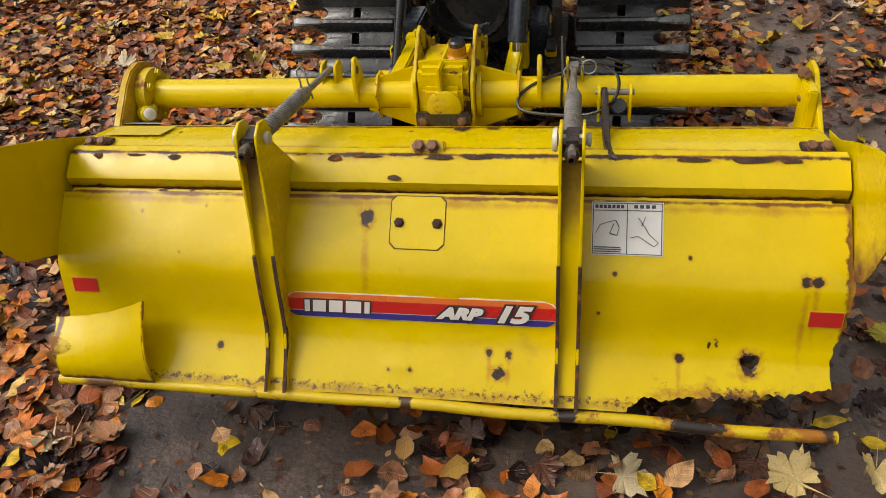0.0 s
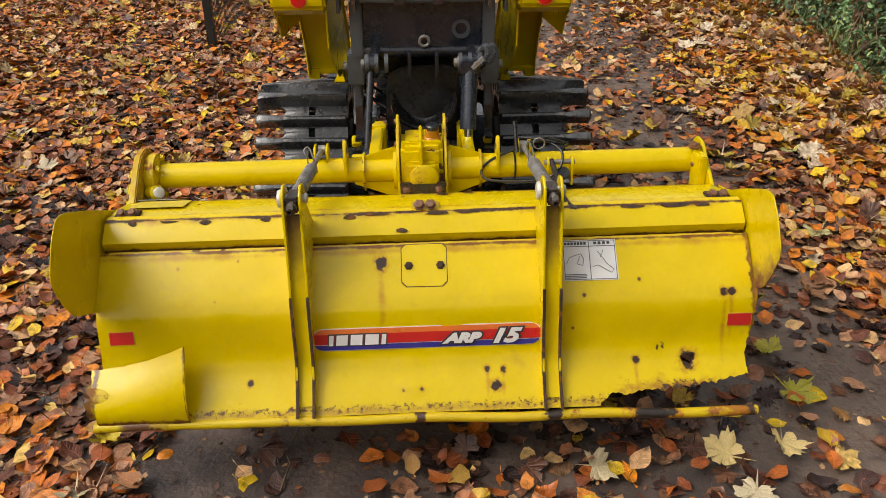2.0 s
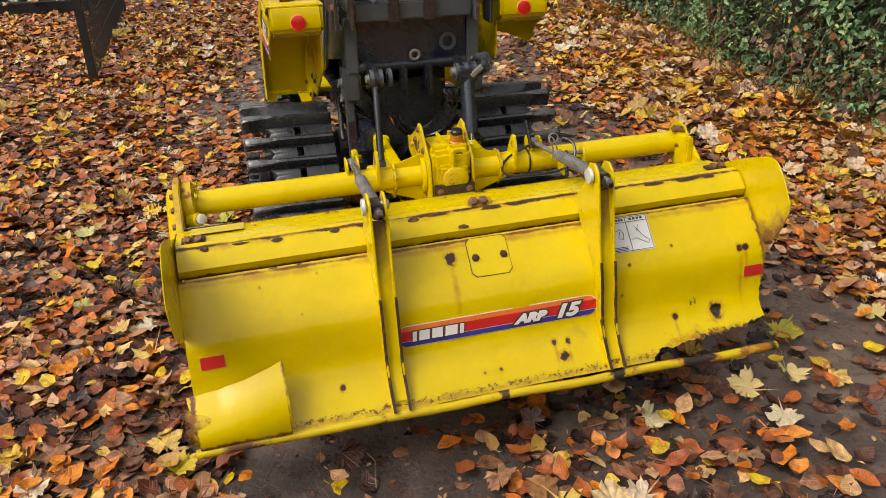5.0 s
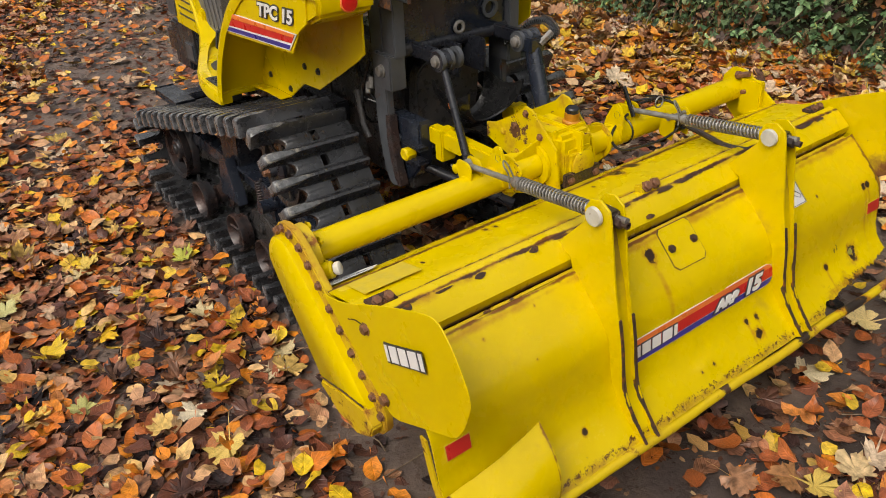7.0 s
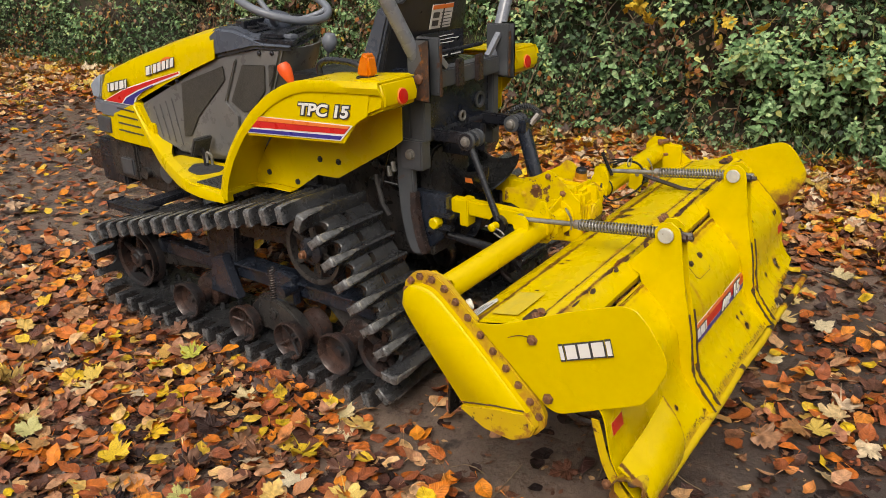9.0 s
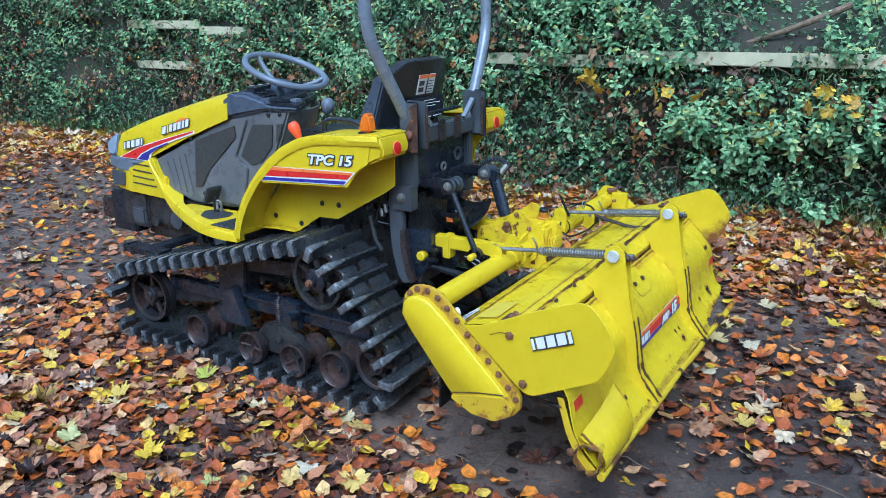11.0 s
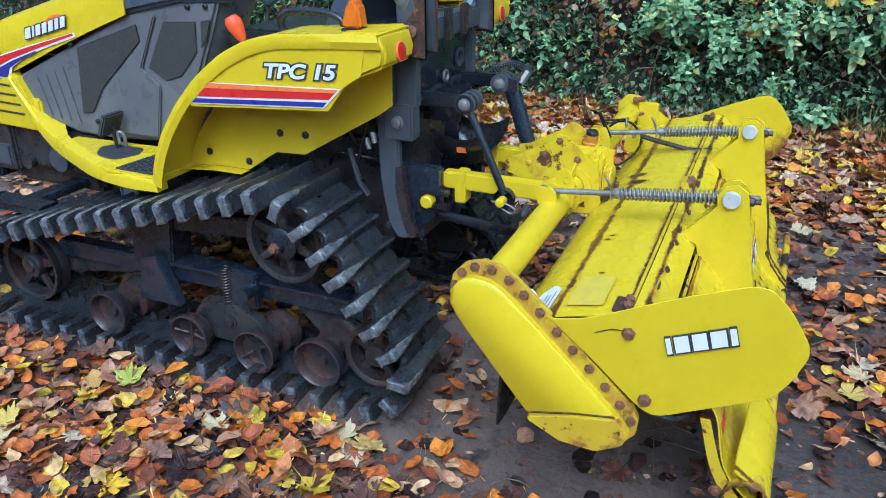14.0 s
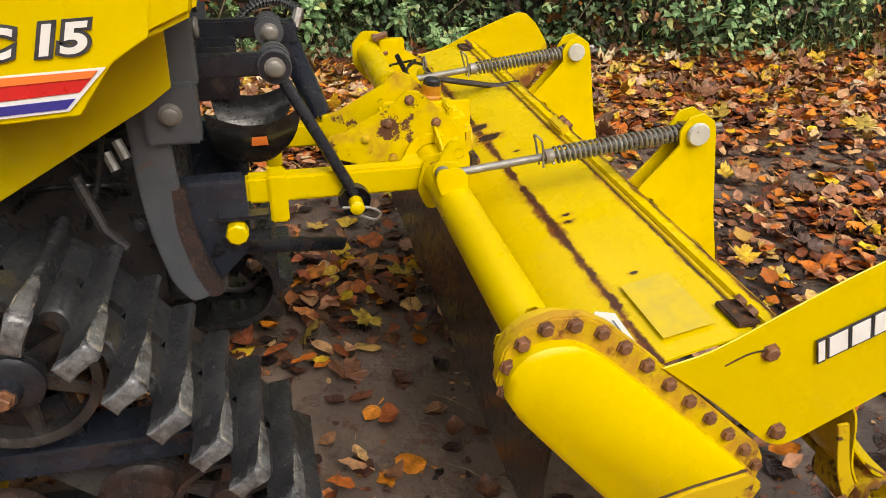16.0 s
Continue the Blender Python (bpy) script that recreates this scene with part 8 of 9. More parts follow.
for xc in (-0.523, -0.088):
    part("lifting_ear", prism(rounded([(TY - 0.040, TZ - 0.01), (TY - 0.046, TZ + 0.055), (TY - 0.028, TZ + 0.098), (TY - 0.006, TZ + 0.096), (TY + 0.02, TZ + 0.05), (TY + 0.03, TZ + 0.01), (TY - 0.040, TZ - 0.01)])[:-1], xc - 0.005, xc + 0.005, "x", 0.002), WORN, axle, "yellow lifting ear with a hole")
    part("ear_hole", lathe([(0.010, -0.0062), (0.010, 0.0062), (0, 0.0062)], (xc, TY - 0.022, TZ + 0.068), (1, 0, 0), 14), INK, axle)
# chain case at one end
CASE = [(1.788, 0.614), (1.780, 0.664), (1.752, 0.694), (1.717, 0.704), (1.675, 0.700), (1.640, 0.680), (1.573, 0.620), (1.471, 0.523), (1.375, 0.430), (1.360, 0.400), (1.362, 0.362), (1.385, 0.334), (1.439, 0.308), (1.514, 0.312), (1.582, 0.346), (1.670, 0.452), (1.762, 0.566)]
case = part("chain_case", prism(CASE, TL - 0.006, TL + 0.014, "x", 0.003), FLANGE, tiller, "yellow chain case with a bolted flange, scraped at the foot")
cy, cz = 1.575, 0.505
def shrunk(poly, amount, shift=(0, 0)):
    out = []
    k_ = len(poly)
    for i in range(k_):
        p, q, r = Vector(poly[i - 1]), Vector(poly[i]), Vector(poly[(i + 1) % k_])
        n1, n2 = (q - p).normalized(), (r - q).normalized()
        nn = (Vector((-n1.y, n1.x)) + Vector((-n2.y, n2.x))).normalized()
        out.append(tuple(q + nn * amount + Vector(shift)))
    return out


inside = shrunk(CASE, 0.018, (0.004, -0.010))
if abs(sum(p[0] for p in inside)) and max(p[0] for p in inside) > max(p[0] for p in CASE):
    inside = shrunk(CASE, -0.018, (0.004, -0.010))
inside = [(y + 0.006, z - 0.004) for y, z in inside]
def pan():
    bm = bmesh.new()
    mid = shrunk(inside, 0.010 if max(p[0] for p in shrunk(inside, 0.010)) < max(p[0] for p in inside) else -0.010)
    r0 = [bm.verts.new((TL - 0.005, *p)) for p in rounded(inside + inside[:1], 3)[:-1]]
    r1 = [bm.verts.new((TL - 0.022, *p)) for p in rounded(inside + inside[:1], 3)[:-1]]
    r2 = [bm.verts.new((TL - 0.030, *p)) for p in rounded(mid + mid[:1], 3)[:-1]]
    k_ = len(r0)
    for a_, b_ in ((r0, r1), (r1, r2)):
        for i in range(k_):
            bm.faces.new((a_[i], a_[(i + 1) % k_], b_[(i + 1) % k_], b_[i]))
    bm.faces.new(r2)
    return bm


part("case_pan", pan(), PAINT, case, "", 50)
part("case_seam", tube([(TL - 0.0305, 1.595, 0.372), (TL - 0.0308, 1.49, 0.398), (TL - 0.0305, 1.405, 0.412)], 0.0022, 6), RUSTBROWN, case)
part("case_shoe", prism([(1.595, 0.352), (1.52, 0.316), (1.44, 0.312), (1.385, 0.342), (1.372, 0.375), (1.40, 0.408), (1.49, 0.392), (1.59, 0.366)], TL - 0.0335, TL - 0.004, "x", 0.004), EDGE, case, "worn yellow shoe at the foot")
for y, z in ((1.774, 0.640), (1.757, 0.672), (1.728, 0.690), (1.690, 0.690), (1.652, 0.674), (1.618, 0.646), (1.582, 0.612), (1.544, 0.574), (1.508, 0.539), (1.470, 0.502), (1.434, 0.466), (1.400, 0.430), (1.374, 0.395), (1.776, 0.602), (1.748, 0.560), (1.716, 0.520), (1.684, 0.482)):
    part("flange_bolt", hex_bolt((TL - 0.006, y, z), (-1, 0, 0), 0.0078, 0.008), BOLTRUST, case)
part("bearing_ring", lathe([(0.036, 0), (0.062, 0), (0.066, 0.006), (0.066, 0.028), (0.05, 0.036), (0.036, 0.036)], (TL + 0.014, TY, TZ), (1, 0, 0), 28), EDGE, case, "rusty tube flange")
for i in range(6):
    a_ = i * math.pi / 3 + 0.3
    part("flange_stud", hex_bolt((TL + 0.05, TY + 0.054 * math.cos(a_), TZ + 0.054 * math.sin(a_)), (1, 0, 0), 0.008, 0.007), PAINT, case)
part("breather", lathe([(0.020, 0), (0.020, 0.03), (0.016, 0.034), (0, 0.034)], (TL + 0.03, 1.648, 0.598), (0.7, -0.6, 0.25), 14), WORN, case)
part("breather_cap", lathe([(0.012, 0), (0.015, 0.004), (0.015, 0.013), (0.010, 0.016), (0, 0.016)], Vector((TL + 0.03, 1.648, 0.598)) + Vector((0.7, -0.6, 0.25)).normalized() * 0.035, (0.7, -0.6, 0.25), 16), CREAM, case, "round white breather cap")
# bearing plate at the other end
plate_r = part("bearing_plate", prism(rounded([(TY + 0.05, TZ + 0.03), (TY + 0.02, TZ + 0.066), (TY - 0.03, TZ + 0.064), (TY - 0.075, TZ + 0.03), (1.52, 0.57), (1.40, 0.42), (1.42, 0.34), (1.50, 0.33), (1.64, 0.46), (TY + 0.05, TZ - 0.04), (TY + 0.05, TZ + 0.03)])[:-1], TR + 0.004, TR + 0.014, "x", 0.002), WORN, tiller, "yellow bearing plate at the tube's end")
part("plate_flange", box(TR - 0.018, TR + 0.004, TY - 0.105, TY - 0.03, 0.55, TZ + 0.045, 0.004), WORN, plate_r)
for dz in (-0.02, 0.035):
    part("end_bolt", hex_bolt((TR - 0.012, TY - 0.01, TZ + dz + 0.012), (0, -1, 0.3), 0.009, 0.04), BOLTRUST, plate_r)

# side shields
SHIELD = [(1.560, 0.604), (1.485, 0.620), (1.325, 0.695), (1.185, 0.752), (1.150, 0.750), (1.114, 0.716), (1.074, 0.655), (1.070, 0.628), (1.092, 0.566), (1.118, 0.524), (1.140, 0.510), (1.310, 0.424), (1.335, 0.420), (1.362, 0.430), (1.47, 0.530)]
for side, x in ((-1, TL - 0.002), (1, TR + 0.018)):
    shape = SHIELD if side < 0 else [(y + 0.065 if y < 1.4 else y, z - 0.028 if y < 1.4 else z) for y, z in SHIELD]
    bm = prism(rounded(shape + shape[:1], 3)[:-1], x, x + side * 0.003, "x", 0.001, 1)
    for v in bm.verts:
        v.co.x += side * (0.004 * math.sin(v.co.y * 9) + 0.018 * max(0, 1.18 - v.co.y))
    sh = part("side_shield", bm, PAINT if side < 0 else SHIELDRUST, tiller, "flat yellow side shield with rust at its edge")
    for y, z in ((1.398, 0.604), (1.352, 0.455)):
        part("shield_bolt", hex_bolt((x + side * 0.003, y, z), (side, 0, 0), 0.010, 0.010), BOLTRUST, sh)
    part("scrape", tube(smooth_path([(x + side * 0.006, 1.395, 0.609), (x + side * 0.007, 1.43, 0.608), (x + side * 0.006, 1.465, 0.592)], 5), 0.0012, 4), RUSTBROWN, sh)
    if side < 0:
        o, ax, ay = Vector((x - 0.0045, 1.318, 0.577)), Vector((0, -1, 0.42)), Vector((0, 0.12, 1))
        k_ = 0
        blocks = slanted_blocks(o, ax, ay, (0.010, 0.028, 0.028, 0.030, 0.012), 0.036, 0.007, -0.15)
        for q in blocks:
            c_ = sum(q, Vector()) / 4
            def lifted(p, f_, up):
                w_ = c_ + (p - c_) * f_
                return Vector((w_.x - up + 0.0, w_.y, w_.z))
            edge = [lifted(p, 1.0, 0.003) + (p - c_).normalized() * 0.005 for p in q]
            part("brand_block_edge", plate_on(edge[::-1], 0, 0.001), INK, sh)
            part("brand_block", plate_on([lifted(p, 1, 0.0044) for p in q][::-1], 0, 0.001), WHITE, sh)

# gearbox in the middle
GX0, GX1 = -0.372, -0.238
gbox = part("gearbox", join(box(GX0 + 0.008, GX1 - 0.008, 1.632, 1.80, 0.575, 0.712, 0.012), box(GX0 + 0.02, GX1 - 0.02, 1.615, 1.64, 0.58, 0.675, 0.01), lathe([(0.040, 0), (0.040, 0.005), (0.036, 0.008), (0, 0.008)], ((GX0 + GX1) / 2 + 0.005, 1.616, 0.630), (0, -1, 0), 26)), GEARMAT, tiller, "worn yellow gearbox with filler plug")
part("casting_rib", join(box(-0.312, -0.302, 1.61, 1.80, 0.60, 0.722, 0.003), box(GX0 + 0.01, GX1 - 0.01, 1.66, 1.672, 0.60, 0.722, 0.003)), WORN, gbox)
plug = part("filler_plug", lathe([(0.024, 0), (0.024, 0.012), (0.020, 0.016), (0.020, 0.036), (0, 0.036)], (-0.274, 1.690, 0.712), (0, -0.1, 1), 20), CAPAMBER, gbox, "amber filler plug with black cap")
part("plug_cap", lathe([(0.017, 0.034), (0.019, 0.036), (0.019, 0.046), (0.015, 0.050), (0, 0.050)], (-0.274, 1.690, 0.712), (0, -0.1, 1), 8), BLACK, plug)
SIDE = [(1.625, 0.575), (1.640, 0.680), (1.690, 0.725), (1.735, 0.765), (1.760, 0.770), (1.785, 0.745), (1.885, 0.690), (1.92, 0.682), (1.92, 0.640), (1.80, 0.600), (1.72, 0.535), (1.65, 0.540)]
for side, x in ((-1, GX0), (1, GX1)):
    sp = part("gearbox_side_plate", prism(SIDE, x - 0.004, x + 0.004, "x", 0.0015), GEARMAT, tiller, "yellow gearbox side plate, bolted")
    for y, z in ((1.80, 0.705), (1.845, 0.675), (1.755, 0.75), (1.70, 0.70), (1.675, 0.64), (1.72, 0.585), (1.79, 0.63)):
        part("plate_bolt", hex_bolt((x + side * 0.004, y, z), (side, 0, 0), 0.0075, 0.006), FLANGE if z < 0.68 else BOLTRUST, sp)
    part("gusset", prism([(x + side * 0.0, TZ + 0.035), (x + side * 0.0, TZ + 0.075), (x + side * 0.13, TZ + 0.036), (x + side * 0.13, TZ + 0.030)] if side > 0 else [(x, TZ + 0.035), (x - 0.13, TZ + 0.030), (x - 0.13, TZ + 0.036), (x, TZ + 0.075)], 1.70, 1.706, "y", 0.001), WORN, sp)
    part("lower_gusset", prism([(x, TZ - 0.03), (x + side * 0.13, TZ - 0.030), (x + side * 0.13, TZ - 0.036), (x, TZ - 0.085)], 1.69, 1.697, "y", 0.001), WORN, sp)
    part("tube_flange", lathe([(0.038, 0), (0.058, 0), (0.058, 0.010), (0.038, 0.010), (0.038, 0)], (x + side * 0.006, TY, TZ), (side, 0, 0), 24), WORN, sp)
    # hitch arm that runs forward to the tractor
    xa = -0.446 if side < 0 else -0.164
    arm = part("hitch_arm", join(box(xa - 0.018, xa + 0.018, 1.735, 2.085, 0.592, 0.645, 0.005), box(xa - 0.026, xa + 0.026, 2.01, 2.045, 0.552, 0.650, 0.004)), PAINT, tiller, "yellow box-section hitch arm")
    part("arm_web", prism([(min(xa, x), 1.70), (max(xa, x), 1.70), (max(xa, x), 1.76), (min(xa, x), 1.80)], 0.59, 0.64, "z", 0.003), WORN, arm)
    part("ear_plate", prism(rounded([(1.70, 0.56), (1.665, 0.60), (1.66, 0.645), (1.70, 0.675), (1.745, 0.665), (1.76, 0.60), (1.74, 0.555), (1.70, 0.56)])[:-1], xa + side * 0.024, xa + side * 0.030, "x", 0.001), GEARMAT, arm)
    for y, z in ((1.725, 0.645), (1.685, 0.63), (1.70, 0.585)):
        part("ear_bolt", hex_bolt((xa + side * 0.030, y, z), (side, 0, 0), 0.008, 0.008), BOLTRUST if y > 1.71 else FLANGE, arm)
    part("hitch_pin", lathe([(0.0, 0), (0.020, 0.0), (0.021, 0.004), (0.021, 0.030), (0.017, 0.034), (0, 0.034)], (xa + side * 0.062, 2.108, 0.567), (side, 0, 0), 8), PAINT, arm, "yellow hitch pin head")
part("wear_bar", box(GX0 + 0.004, GX1 - 0.004, 1.606, 1.622, 0.580, 0.618, 0.003), RUSTY, tiller, "rust-brown cross bar under the gearbox")
for x in (GX0 + 0.022, GX1 - 0.022):
    part("bar_bolt", hex_bolt((x, 1.606, 0.599), (0, -1, 0.2), 0.008, 0.007), BOLTRUST, tiller)

# depth control, hose and cable near the second spring
ctl = ctl = part("control_bracket", prism(rounded([(1.60, 0.60), (1.595, 0.665), (1.615, 0.682), (1.64, 0.672), (1.65, 0.61), (1.60, 0.60)])[:-1], 0.042, 0.048, "x", 0.001), WORN, tiller, "yellow bracket with control rod and black cable")
part("second_cheek", prism(rounded([(1.60, 0.60), (1.595, 0.665), (1.615, 0.682), (1.64, 0.672), (1.65, 0.61), (1.60, 0.60)])[:-1], 0.109, 0.115, "x", 0.001), WORN, ctl)
part("cross_pin", rod((0.036, 1.615, 0.665), (0.120, 1.615, 0.665), 0.007, 10), ZINC, ctl)
part("small_block", rod((0.088, 1.60, 0.64), (0.088, 1.63, 0.62), 0.016, 12), BLACK, ctl)
part("control_rod", tube(smooth_path([(0.056, 1.62, 0.668), (0.058, 1.57, 0.655), (0.060, 1.50, 0.642), (0.062, 1.44, 0.632), (0.070, 1.385, 0.634), (0.082, 1.375, 0.632)], 4), 0.008, 8), RUSTY, ctl, "rust-brown bent control rod")
part("rod_lug", prism(rounded([(1.40, 0.610), (1.395, 0.638), (1.375, 0.640), (1.355, 0.605), (1.40, 0.610)])[:-1], 0.070, 0.076, "x", 0.001), WORN, ctl)
part("rod_end_pin", rod((0.064, 1.378, 0.632), (0.102, 1.378, 0.634), 0.005, 8), BLACK, ctl)
part("cable", tube(smooth_path([(-0.035, 1.70, 0.675), (-0.10, 1.69, 0.652), (-0.135, 1.665, 0.630), (-0.125, 1.635, 0.612), (-0.05, 1.615, 0.610), (0.03, 1.60, 0.620), (0.075, 1.60, 0.650), (0.085, 1.63, 0.690), (0.05, 1.67, 0.705), (0.0, 1.69, 0.700)], 6), 0.0038, 8), HOSE, ctl, "thin black looped cable")
part("cable", tube(smooth_path([(-0.02, 1.695, 0.712), (0.04, 1.66, 0.715), (0.095, 1.66, 0.700), (0.11, 1.70, 0.690), (0.06, 1.72, 0.700)], 6), 0.0032, 8), HOSE, ctl)
part("cable_loop", tube([(0.022 + 0.016 * math.cos(a_ * 0.524), 1.64, 0.712 + 0.016 * math.sin(a_ * 0.524)) for a_ in range(12)], 0.0022, 6, closed=True), ZINC, ctl)
part("cable_grip", rod((-0.034, 1.68, 0.672), (-0.038, 1.72, 0.752), 0.006, 8), HOSE, ctl)
part("cable_tie", tube([(-0.038, TY + (TRAD + 0.002) * math.cos(a_ * 0.262), TZ + (TRAD + 0.002) * math.sin(a_ * 0.262)) for a_ in range(24)], 0.003, 6, closed=True), HOSE, ctl)

# skirt and tines under the deck
part("rubber_skirt", sheet([(1.676, 0.50), (1.684, 0.40), (1.688, 0.30), (1.690, 0.25)], TL + 0.05, TR - 0.03, 0.006, 24, 0.01), HOSE, tiller, "black rubber skirt hanging in front of the tines")
rotor = part("tine_shaft", rod((TL + 0.02, 1.44, 0.37), (TR, 1.44, 0.37), 0.032, 16), RUSTY, tiller, "rusty tine shaft")
tine_bm = tube(smooth_path([(0, 0, 0.02), (0.003, 0.02, 0.09), (0.006, 0.05, 0.14), (0.03, 0.08, 0.165)], 4), [0.010] * 13, 6)
tine = None
for i in range(28):
    m = Matrix.Translation(Vector((TL + 0.07 + i * 0.053, 1.44, 0.37)) - PLACE[tiller]) @ Matrix.Rotation(i * 2.2, 4, "X")
    if tine is None:
        for v in tine_bm.verts:
            v.co += PLACE[tiller]
        tine = part("tine", tine_bm, RUSTY, rotor)
        tine.matrix_basis = m
    else:
        again(tine, "tine", m, rotor)

# ---- stickers and marks on the back cover ----
def decal(name, poly, mat_, lift, label="", parent=None):
    """A flat shape of (x, d) laid on the back cover."""
    bm = bmesh.new()
    a_ = [bm.verts.new(on_back(x, d, lift)) for x, d in poly]
    b_ = [bm.verts.new(on_back(x, d, lift + 0.0009)) for x, d in poly]
    bm.faces.new(a_)
    bm.faces.new(b_[::-1])
    for i in range(len(poly)):
        bm.faces.new((a_[i], b_[i], b_[(i + 1) % len(poly)], a_[(i + 1) % len(poly)]))
    return part(name, bm, mat_, parent or cover_plate, label)


def pill(x0, x1, d0, d1, cut0=0.0, cut1=1.0, steps=10):
    """A long shape with round ends, between two fractions of its height."""
    r, c = (d1 - d0) / 2, (d0 + d1) / 2
    lo, hi = c - r + 2 * r * cut0, c - r + 2 * r * cut1
    left, right = [], []
    for i in range(steps + 1):
        d = lo + (hi - lo) * i / steps
        s = math.sqrt(max(0, r * r - (d - c) ** 2))
        left.append((x0 + r - s, d))
        right.append((x1 - r + s, d))
    return left + right[::-1]


D0, D1 = back_d(0.412), back_d(0.354)
LIFT = 0.0045
decal("maker_strip", pill(-0.590, -0.022, D0, D1), WHITE, LIFT, "long red, orange and blue maker's strip with round ends")
decal("red_band", pill(-0.588, -0.024, D0 + 0.002, D1 - 0.002, 0.24, 0.72), REDVINYL, LIFT + 0.0014)
decal("orange_band", pill(-0.588, -0.024, D0 + 0.002, D1 - 0.002, 0.0, 0.24), ORANGEV, LIFT + 0.0014)
decal("blue_band", pill(-0.588, -0.024, D0 + 0.002, D1 - 0.002, 0.76, 1.0), BLUEV, LIFT + 0.0014)
for (a_, b_) in ((0, 0.011), (0.018, 0.046), (0.053, 0.082), (0.089, 0.122), (0.129, 0.140)):
    x = -0.548
    top, bot = D0 + 0.017, D1 - 0.015
    decal("brand_block_edge", [(x + a_ - 0.003, bot + 0.003), (x + b_ + 0.003, bot + 0.003), (x + b_ + 0.005, top - 0.003), (x + a_ + 0.0, top - 0.003)], INK, LIFT + 0.0028)
    decal("brand_block", [(x + a_, bot), (x + b_, bot), (x + b_ + 0.003, top), (x + a_ + 0.003, top)], WHITE, LIFT + 0.0042)
down = (on_back(0, D1) - on_back(0, D0)).normalized()
for txt, xx, h, dd in (("ARP", -0.262, 0.024, D1 - 0.014), ("15", -0.152, 0.036, D1 - 0.011)):
    m = basis(on_back(xx, dd, LIFT + 0.003), (1, 0, 0), -down)
    letters("model_code_edge", txt, h, m, INK, cover_plate, "model code in white letters edged black", 0.35, 0.006, 0.0006, 1.35)
    letters("model_code", txt, h, m @ Matrix.Translation((0, 0, 0.0013)), WHITE, cover_plate, "", 0.35, 0.0024, 0.0008, 1.35)
for x, z in ((-1.078, 0.405), (0.437, 0.400)):
    d = back_d(z)
    decal("reflector_edge", [(x - 0.002, d - 0.019), (x + 0.060, d - 0.019), (x + 0.060, d + 0.017), (x - 0.002, d + 0.017)], FADED, 0.0035)
    decal("red_reflector", [(x, d - 0.017), (x + 0.058, d - 0.017), (x + 0.058, d + 0.015), (x, d + 0.015)], REDVINYL, 0.0048, "small square red reflector sticker")
# instruction sticker
sx0, sx1, sd0, sd1 = 0.036, 0.170, 0.000, 0.108
sd0 = 0.004
decal("instruction_sticker", [(sx0, sd0), (sx1, sd0), (sx1, sd1), (sx0, sd1)], WHITE, 0.004, "white instruction sticker with drawings and small print")
mid = (sx0 + sx1) / 2
for x in (sx0 + 0.002, mid - 0.0012, sx1 - 0.004):
    decal("sticker_rule", [(x, sd0 + 0.002), (x + 0.0014, sd0 + 0.002), (x + 0.0014, sd1 - 0.002), (x, sd1 - 0.002)], INK, 0.0054)
for d in (sd0 + 0.002, sd0 + 0.016, sd1 - 0.0035):
    decal("sticker_rule", [(sx0 + 0.002, d), (sx1 - 0.002, d), (sx1 - 0.002, d + 0.0013), (sx0 + 0.002, d + 0.0013)], INK, 0.0054)
for i in range(7):
    decal("heading_block", [(sx0 + 0.006 + 0.008 * i, sd0 + 0.0055), (sx0 + 0.012 + 0.008 * i, sd0 + 0.0055), (sx0 + 0.012 + 0.008 * i, sd0 + 0.012), (sx0 + 0.006 + 0.008 * i, sd0 + 0.012)], INK, 0.0054)
for i in range(4):
    decal("heading_block", [(mid + 0.012 + 0.011 * i, sd0 + 0.0055), (mid + 0.019 + 0.011 * i, sd0 + 0.0055), (mid + 0.019 + 0.011 * i, sd0 + 0.012), (mid + 0.012 + 0.011 * i, sd0 + 0.012)], INK, 0.0054)
for i in range(3):
    d = sd1 - 0.016 + 0.0042 * i
    decal("print_bar", [(sx0 + 0.005, d), (sx0 + 0.055 + 0.003 * (i % 2), d), (sx0 + 0.055, d + 0.0018), (sx0 + 0.005, d + 0.0018)], INK, 0.0054)
def stroke(name, pts, lift, wd=0.0012):
    for (xa, da), (xb, db) in zip(pts, pts[1:]):
        nx, nd = -(db - da), xb - xa
        ln = math.hypot(nx, nd)
        nx, nd = nx / ln * wd / 2, nd / ln * wd / 2
        decal(name, [(xa + nx, da + nd), (xb + nx, db + nd), (xb - nx, db - nd), (xa - nx, da - nd)], INK, lift)
stroke("drawn_line", [(sx0 + 0.008, sd0 + 0.062), (sx0 + 0.016, sd0 + 0.045), (sx0 + 0.03, sd0 + 0.040), (sx0 + 0.045, sd0 + 0.036), (sx0 + 0.052, sd0 + 0.05), (sx0 + 0.048, sd0 + 0.066), (sx0 + 0.034, sd0 + 0.062), (sx0 + 0.042, sd0 + 0.042)], 0.0054)
stroke("drawn_line", [(mid + 0.020, sd0 + 0.030), (mid + 0.034, sd0 + 0.050), (mid + 0.040, sd0 + 0.062), (mid + 0.058, sd0 + 0.078), (mid + 0.050, sd0 + 0.086), (mid + 0.02, sd0 + 0.066), (mid + 0.006, sd0 + 0.070)], 0.0054)
stroke("drawn_line", [(mid + 0.034, sd0 + 0.028), (mid + 0.026, sd0 + 0.046)], 0.0054)
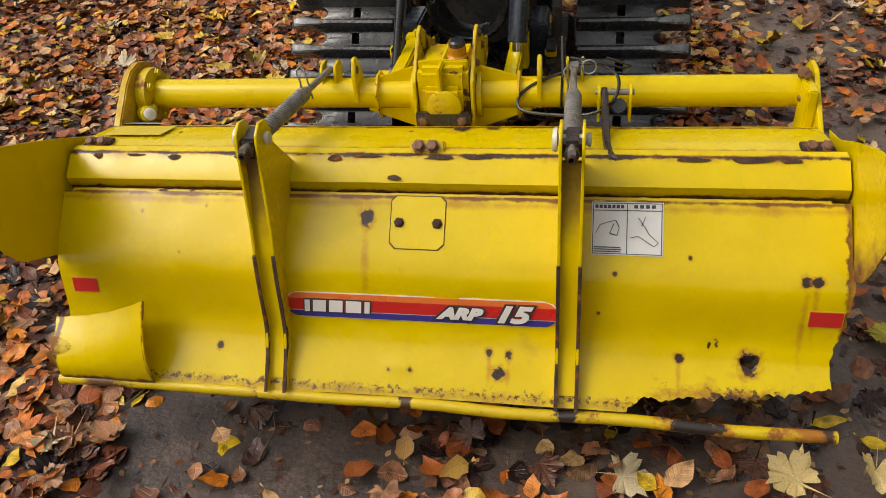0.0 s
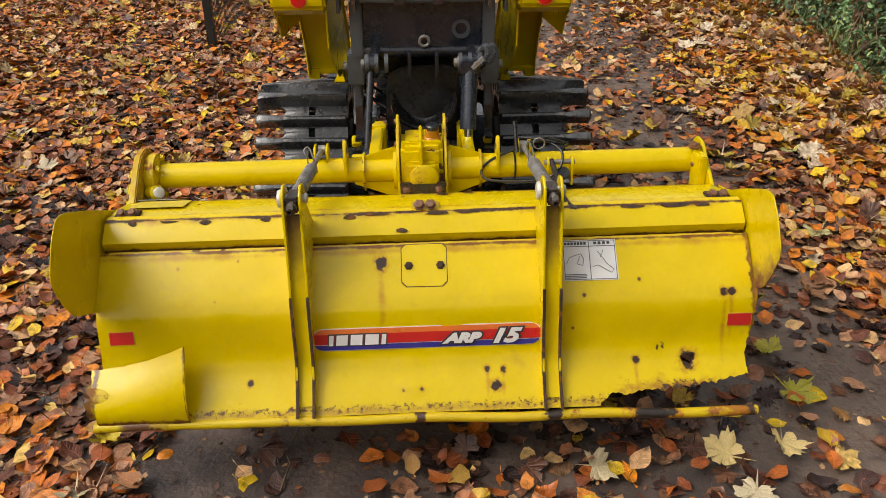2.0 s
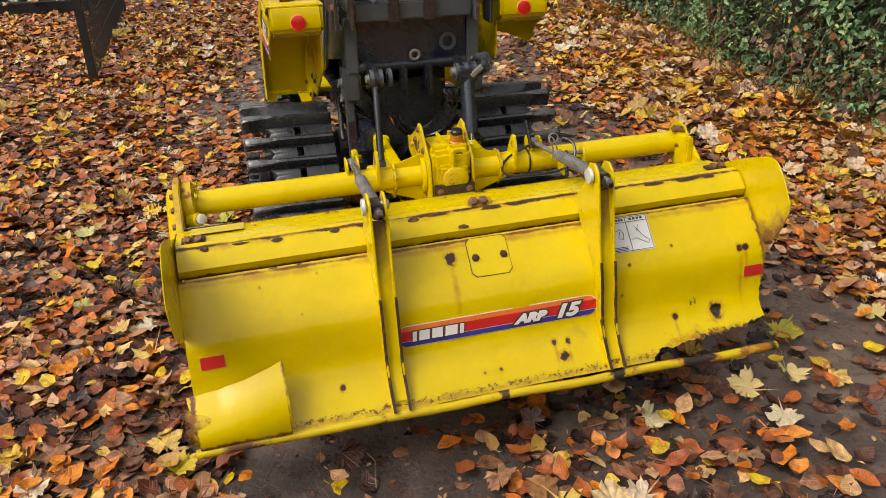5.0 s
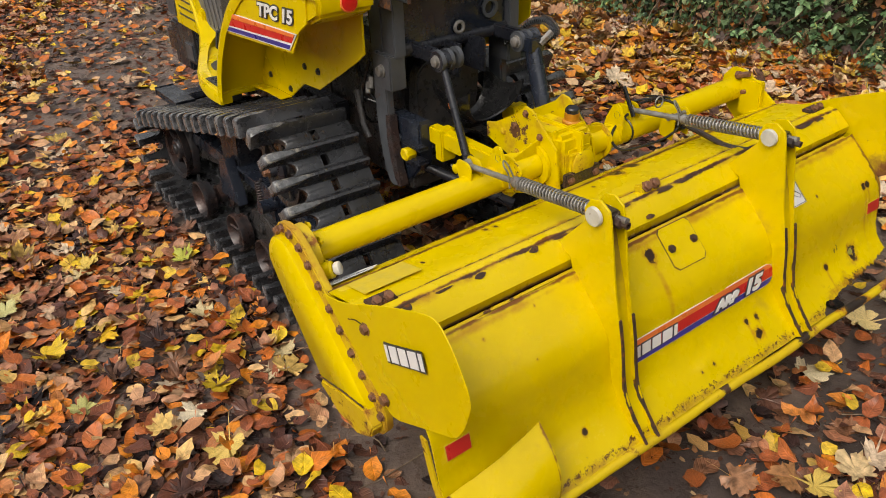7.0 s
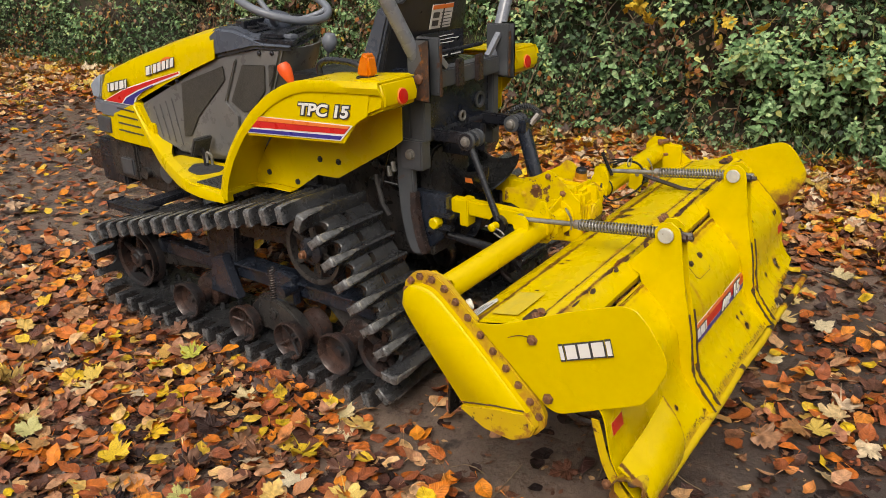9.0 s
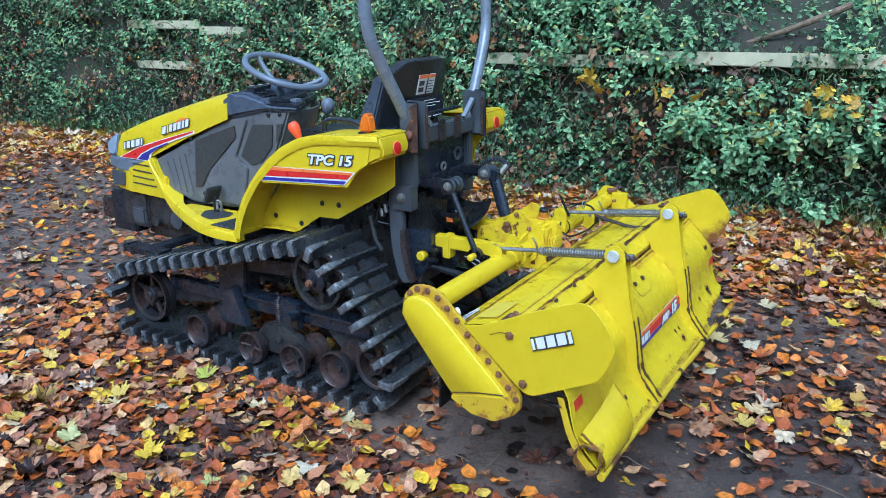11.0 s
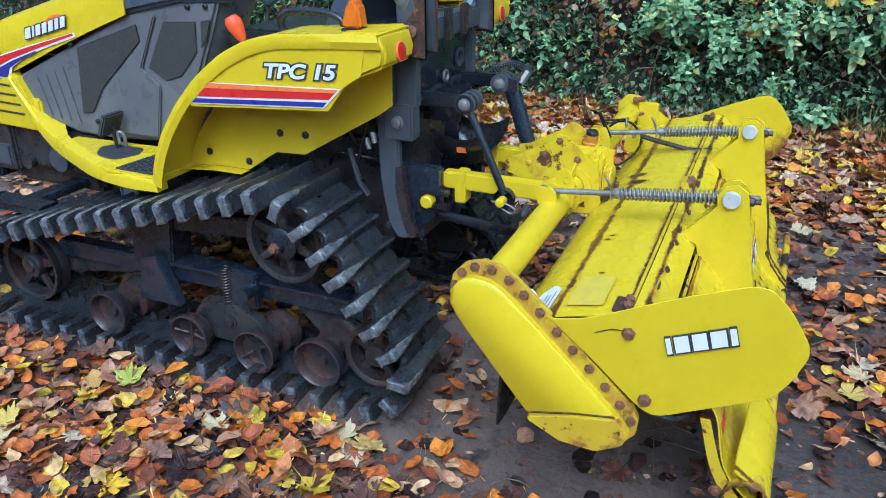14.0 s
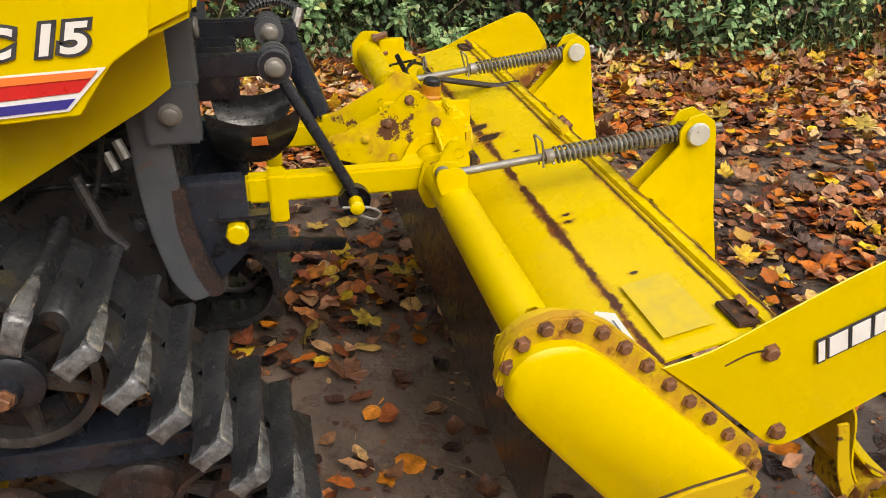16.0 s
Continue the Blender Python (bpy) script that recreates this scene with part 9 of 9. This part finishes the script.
# access plate with two bolts
ax0, ax1, ad0, ad1 = -0.362, -0.252, 0.002, 0.108
apoly = [(ax0 + 0.01, ad0), (ax1 - 0.01, ad0), (ax1, ad0 + 0.01), (ax1, ad1 - 0.012), (ax1 - 0.012, ad1), (ax0 + 0.012, ad1), (ax0, ad1 - 0.012), (ax0, ad0 + 0.01)]
decal("plate_gap", [(x + math.copysign(0.0022, x - (ax0 + ax1) / 2), d + math.copysign(0.0022, d - 0.05)) for x, d in apoly], RUSTBROWN, 0.003)
ap = decal("access_plate", apoly, WORN, 0.0042, "small yellow access plate held by two bolts")
for x in (ax0 + 0.017, ax1 - 0.015):
    part("plate_bolt", hex_bolt(on_back(x, 0.056, 0.005), (0, *back_at(0.056)[1]), 0.0075, 0.007), RUSTBROWN, ap)


# chips along the angle lip and the deck edge
def lip_blot(x, t, rx, ry, seed, mat_=RUSTBROWN):
    p0, p1 = Vector((0, 1.374, 0.6345)), Vector((0, 1.334, 0.6015))
    nrm = Vector((0, p0.z - p1.z, -(p0.y - p1.y)))
    nrm = Vector((0, -nrm.y, -nrm.z)).normalized() if nrm.z < 0 else nrm.normalized()
    along = (p1 - p0)
    pts = []
    for i in range(12):
        a_ = 2 * math.pi * i / 12
        q = 1 + 0.5 * noise.noise((math.cos(a_) * 1.5 + seed, math.sin(a_) * 1.5, seed))
        pts.append(p0 + Vector((x, 0, 0)) + along * t + Vector((rx * q * math.cos(a_), 0, 0)) + along.normalized() * ry * q * math.sin(a_) + nrm * 0.0035)
    bm = bmesh.new()
    lo_ = [bm.verts.new(p) for p in pts]
    hi_ = [bm.verts.new(p + nrm * 0.0008) for p in pts]
    bm.faces.new(lo_)
    bm.faces.new(hi_[::-1])
    for i in range(12):
        bm.faces.new((lo_[i], hi_[i], hi_[(i + 1) % 12], lo_[(i + 1) % 12]))
    part("paint_chip", bm, mat_, lip)


for i, (x, t, rx, ry) in enumerate(((-1.03, 0.10, 0.012, 0.006), (-0.85, 0.14, 0.016, 0.006), (-0.70, 0.08, 0.012, 0.006), (-0.49, 0.12, 0.016, 0.007), (-0.42, 0.02, 0.03, 0.003), (-0.36, 0.90, 0.016, 0.006), (-0.27, 0.03, 0.03, 0.006), (-0.19, 0.02, 0.03, 0.005),
                                    (0.22, 0.05, 0.03, 0.004), (0.33, 0.04, 0.035, 0.006), (0.40, 0.06, 0.02, 0.005), (-0.94, 0.05, 0.02, 0.003), (-0.62, 0.05, 0.02, 0.003))):
    lip_blot(x, t, rx, ry, i * 2.3)
for x in (-1.058, 0.455):
    b = part("black_plate", box(x - 0.030, x + 0.030, 1.404, 1.440, 0.632, 0.641, 0.002), RUSTBROWN, tiller, "small blackened clamp plate with two bolts")
    for dx in (-0.014, 0.014):
        part("clamp_bolt", hex_bolt((x + dx, 1.413, 0.645), (0, -0.7, 0.7), 0.008, 0.008), BOLTRUST, b)
hp = part("hinge_clamp", box(-0.335, -0.262, 1.388, 1.410, 0.628, 0.656, 0.003, (-25, 0, 0)), EDGE, tiller, "chipped clamp with two bolt heads")
for x in (-0.315, -0.287):
    part("clamp_bolt", hex_bolt((x, 1.390, 0.650), (0, -0.7, 0.7), 0.010, 0.010), BOLTRUST, hp)


# labels and rust on the deck
def deck_z(y):
    for p, q in zip(DECK, DECK[1:]):
        if q[0] <= y <= p[0]:
            return p[1] + (q[1] - p[1]) * (p[0] - y) / (p[0] - q[0])
    return 0.63


def deck_patch(name, pts, mat_, lift=0.006, label=""):
    bm = bmesh.new()
    lo_ = [bm.verts.new((x, y, deck_z(y) + lift)) for x, y in pts]
    hi_ = [bm.verts.new((x, y, deck_z(y) + lift + 0.0008)) for x, y in pts]
    bm.faces.new(lo_[::-1])
    bm.faces.new(hi_)
    for i in range(len(pts)):
        bm.faces.new((lo_[i], lo_[(i + 1) % len(pts)], hi_[(i + 1) % len(pts)], hi_[i]))
    return part(name, bm, mat_, deck_top, label)


deck_patch("white_label", [(-1.092, 1.628), (-1.088, 1.572), (-0.985, 1.570), (-0.962, 1.590), (-0.985, 1.612), (-1.03, 1.624)], WHITE, 0.006, "torn white label with small print")
for i in range(5):
    y = 1.578 + 0.008 * i
    deck_patch("print_bar", [(-1.078, y), (-0.998 - 0.009 * (i % 2) - 0.006 * i, y), (-0.998 - 0.009 * (i % 2) - 0.006 * i, y + 0.0016), (-1.078, y + 0.0016)], LIGHTPL, 0.0075)
deck_patch("faded_label", [(-1.07, 1.538), (-1.07, 1.462), (-0.93, 1.462), (-0.93, 1.538)], FADED, 0.0055, "faded yellow label plate")
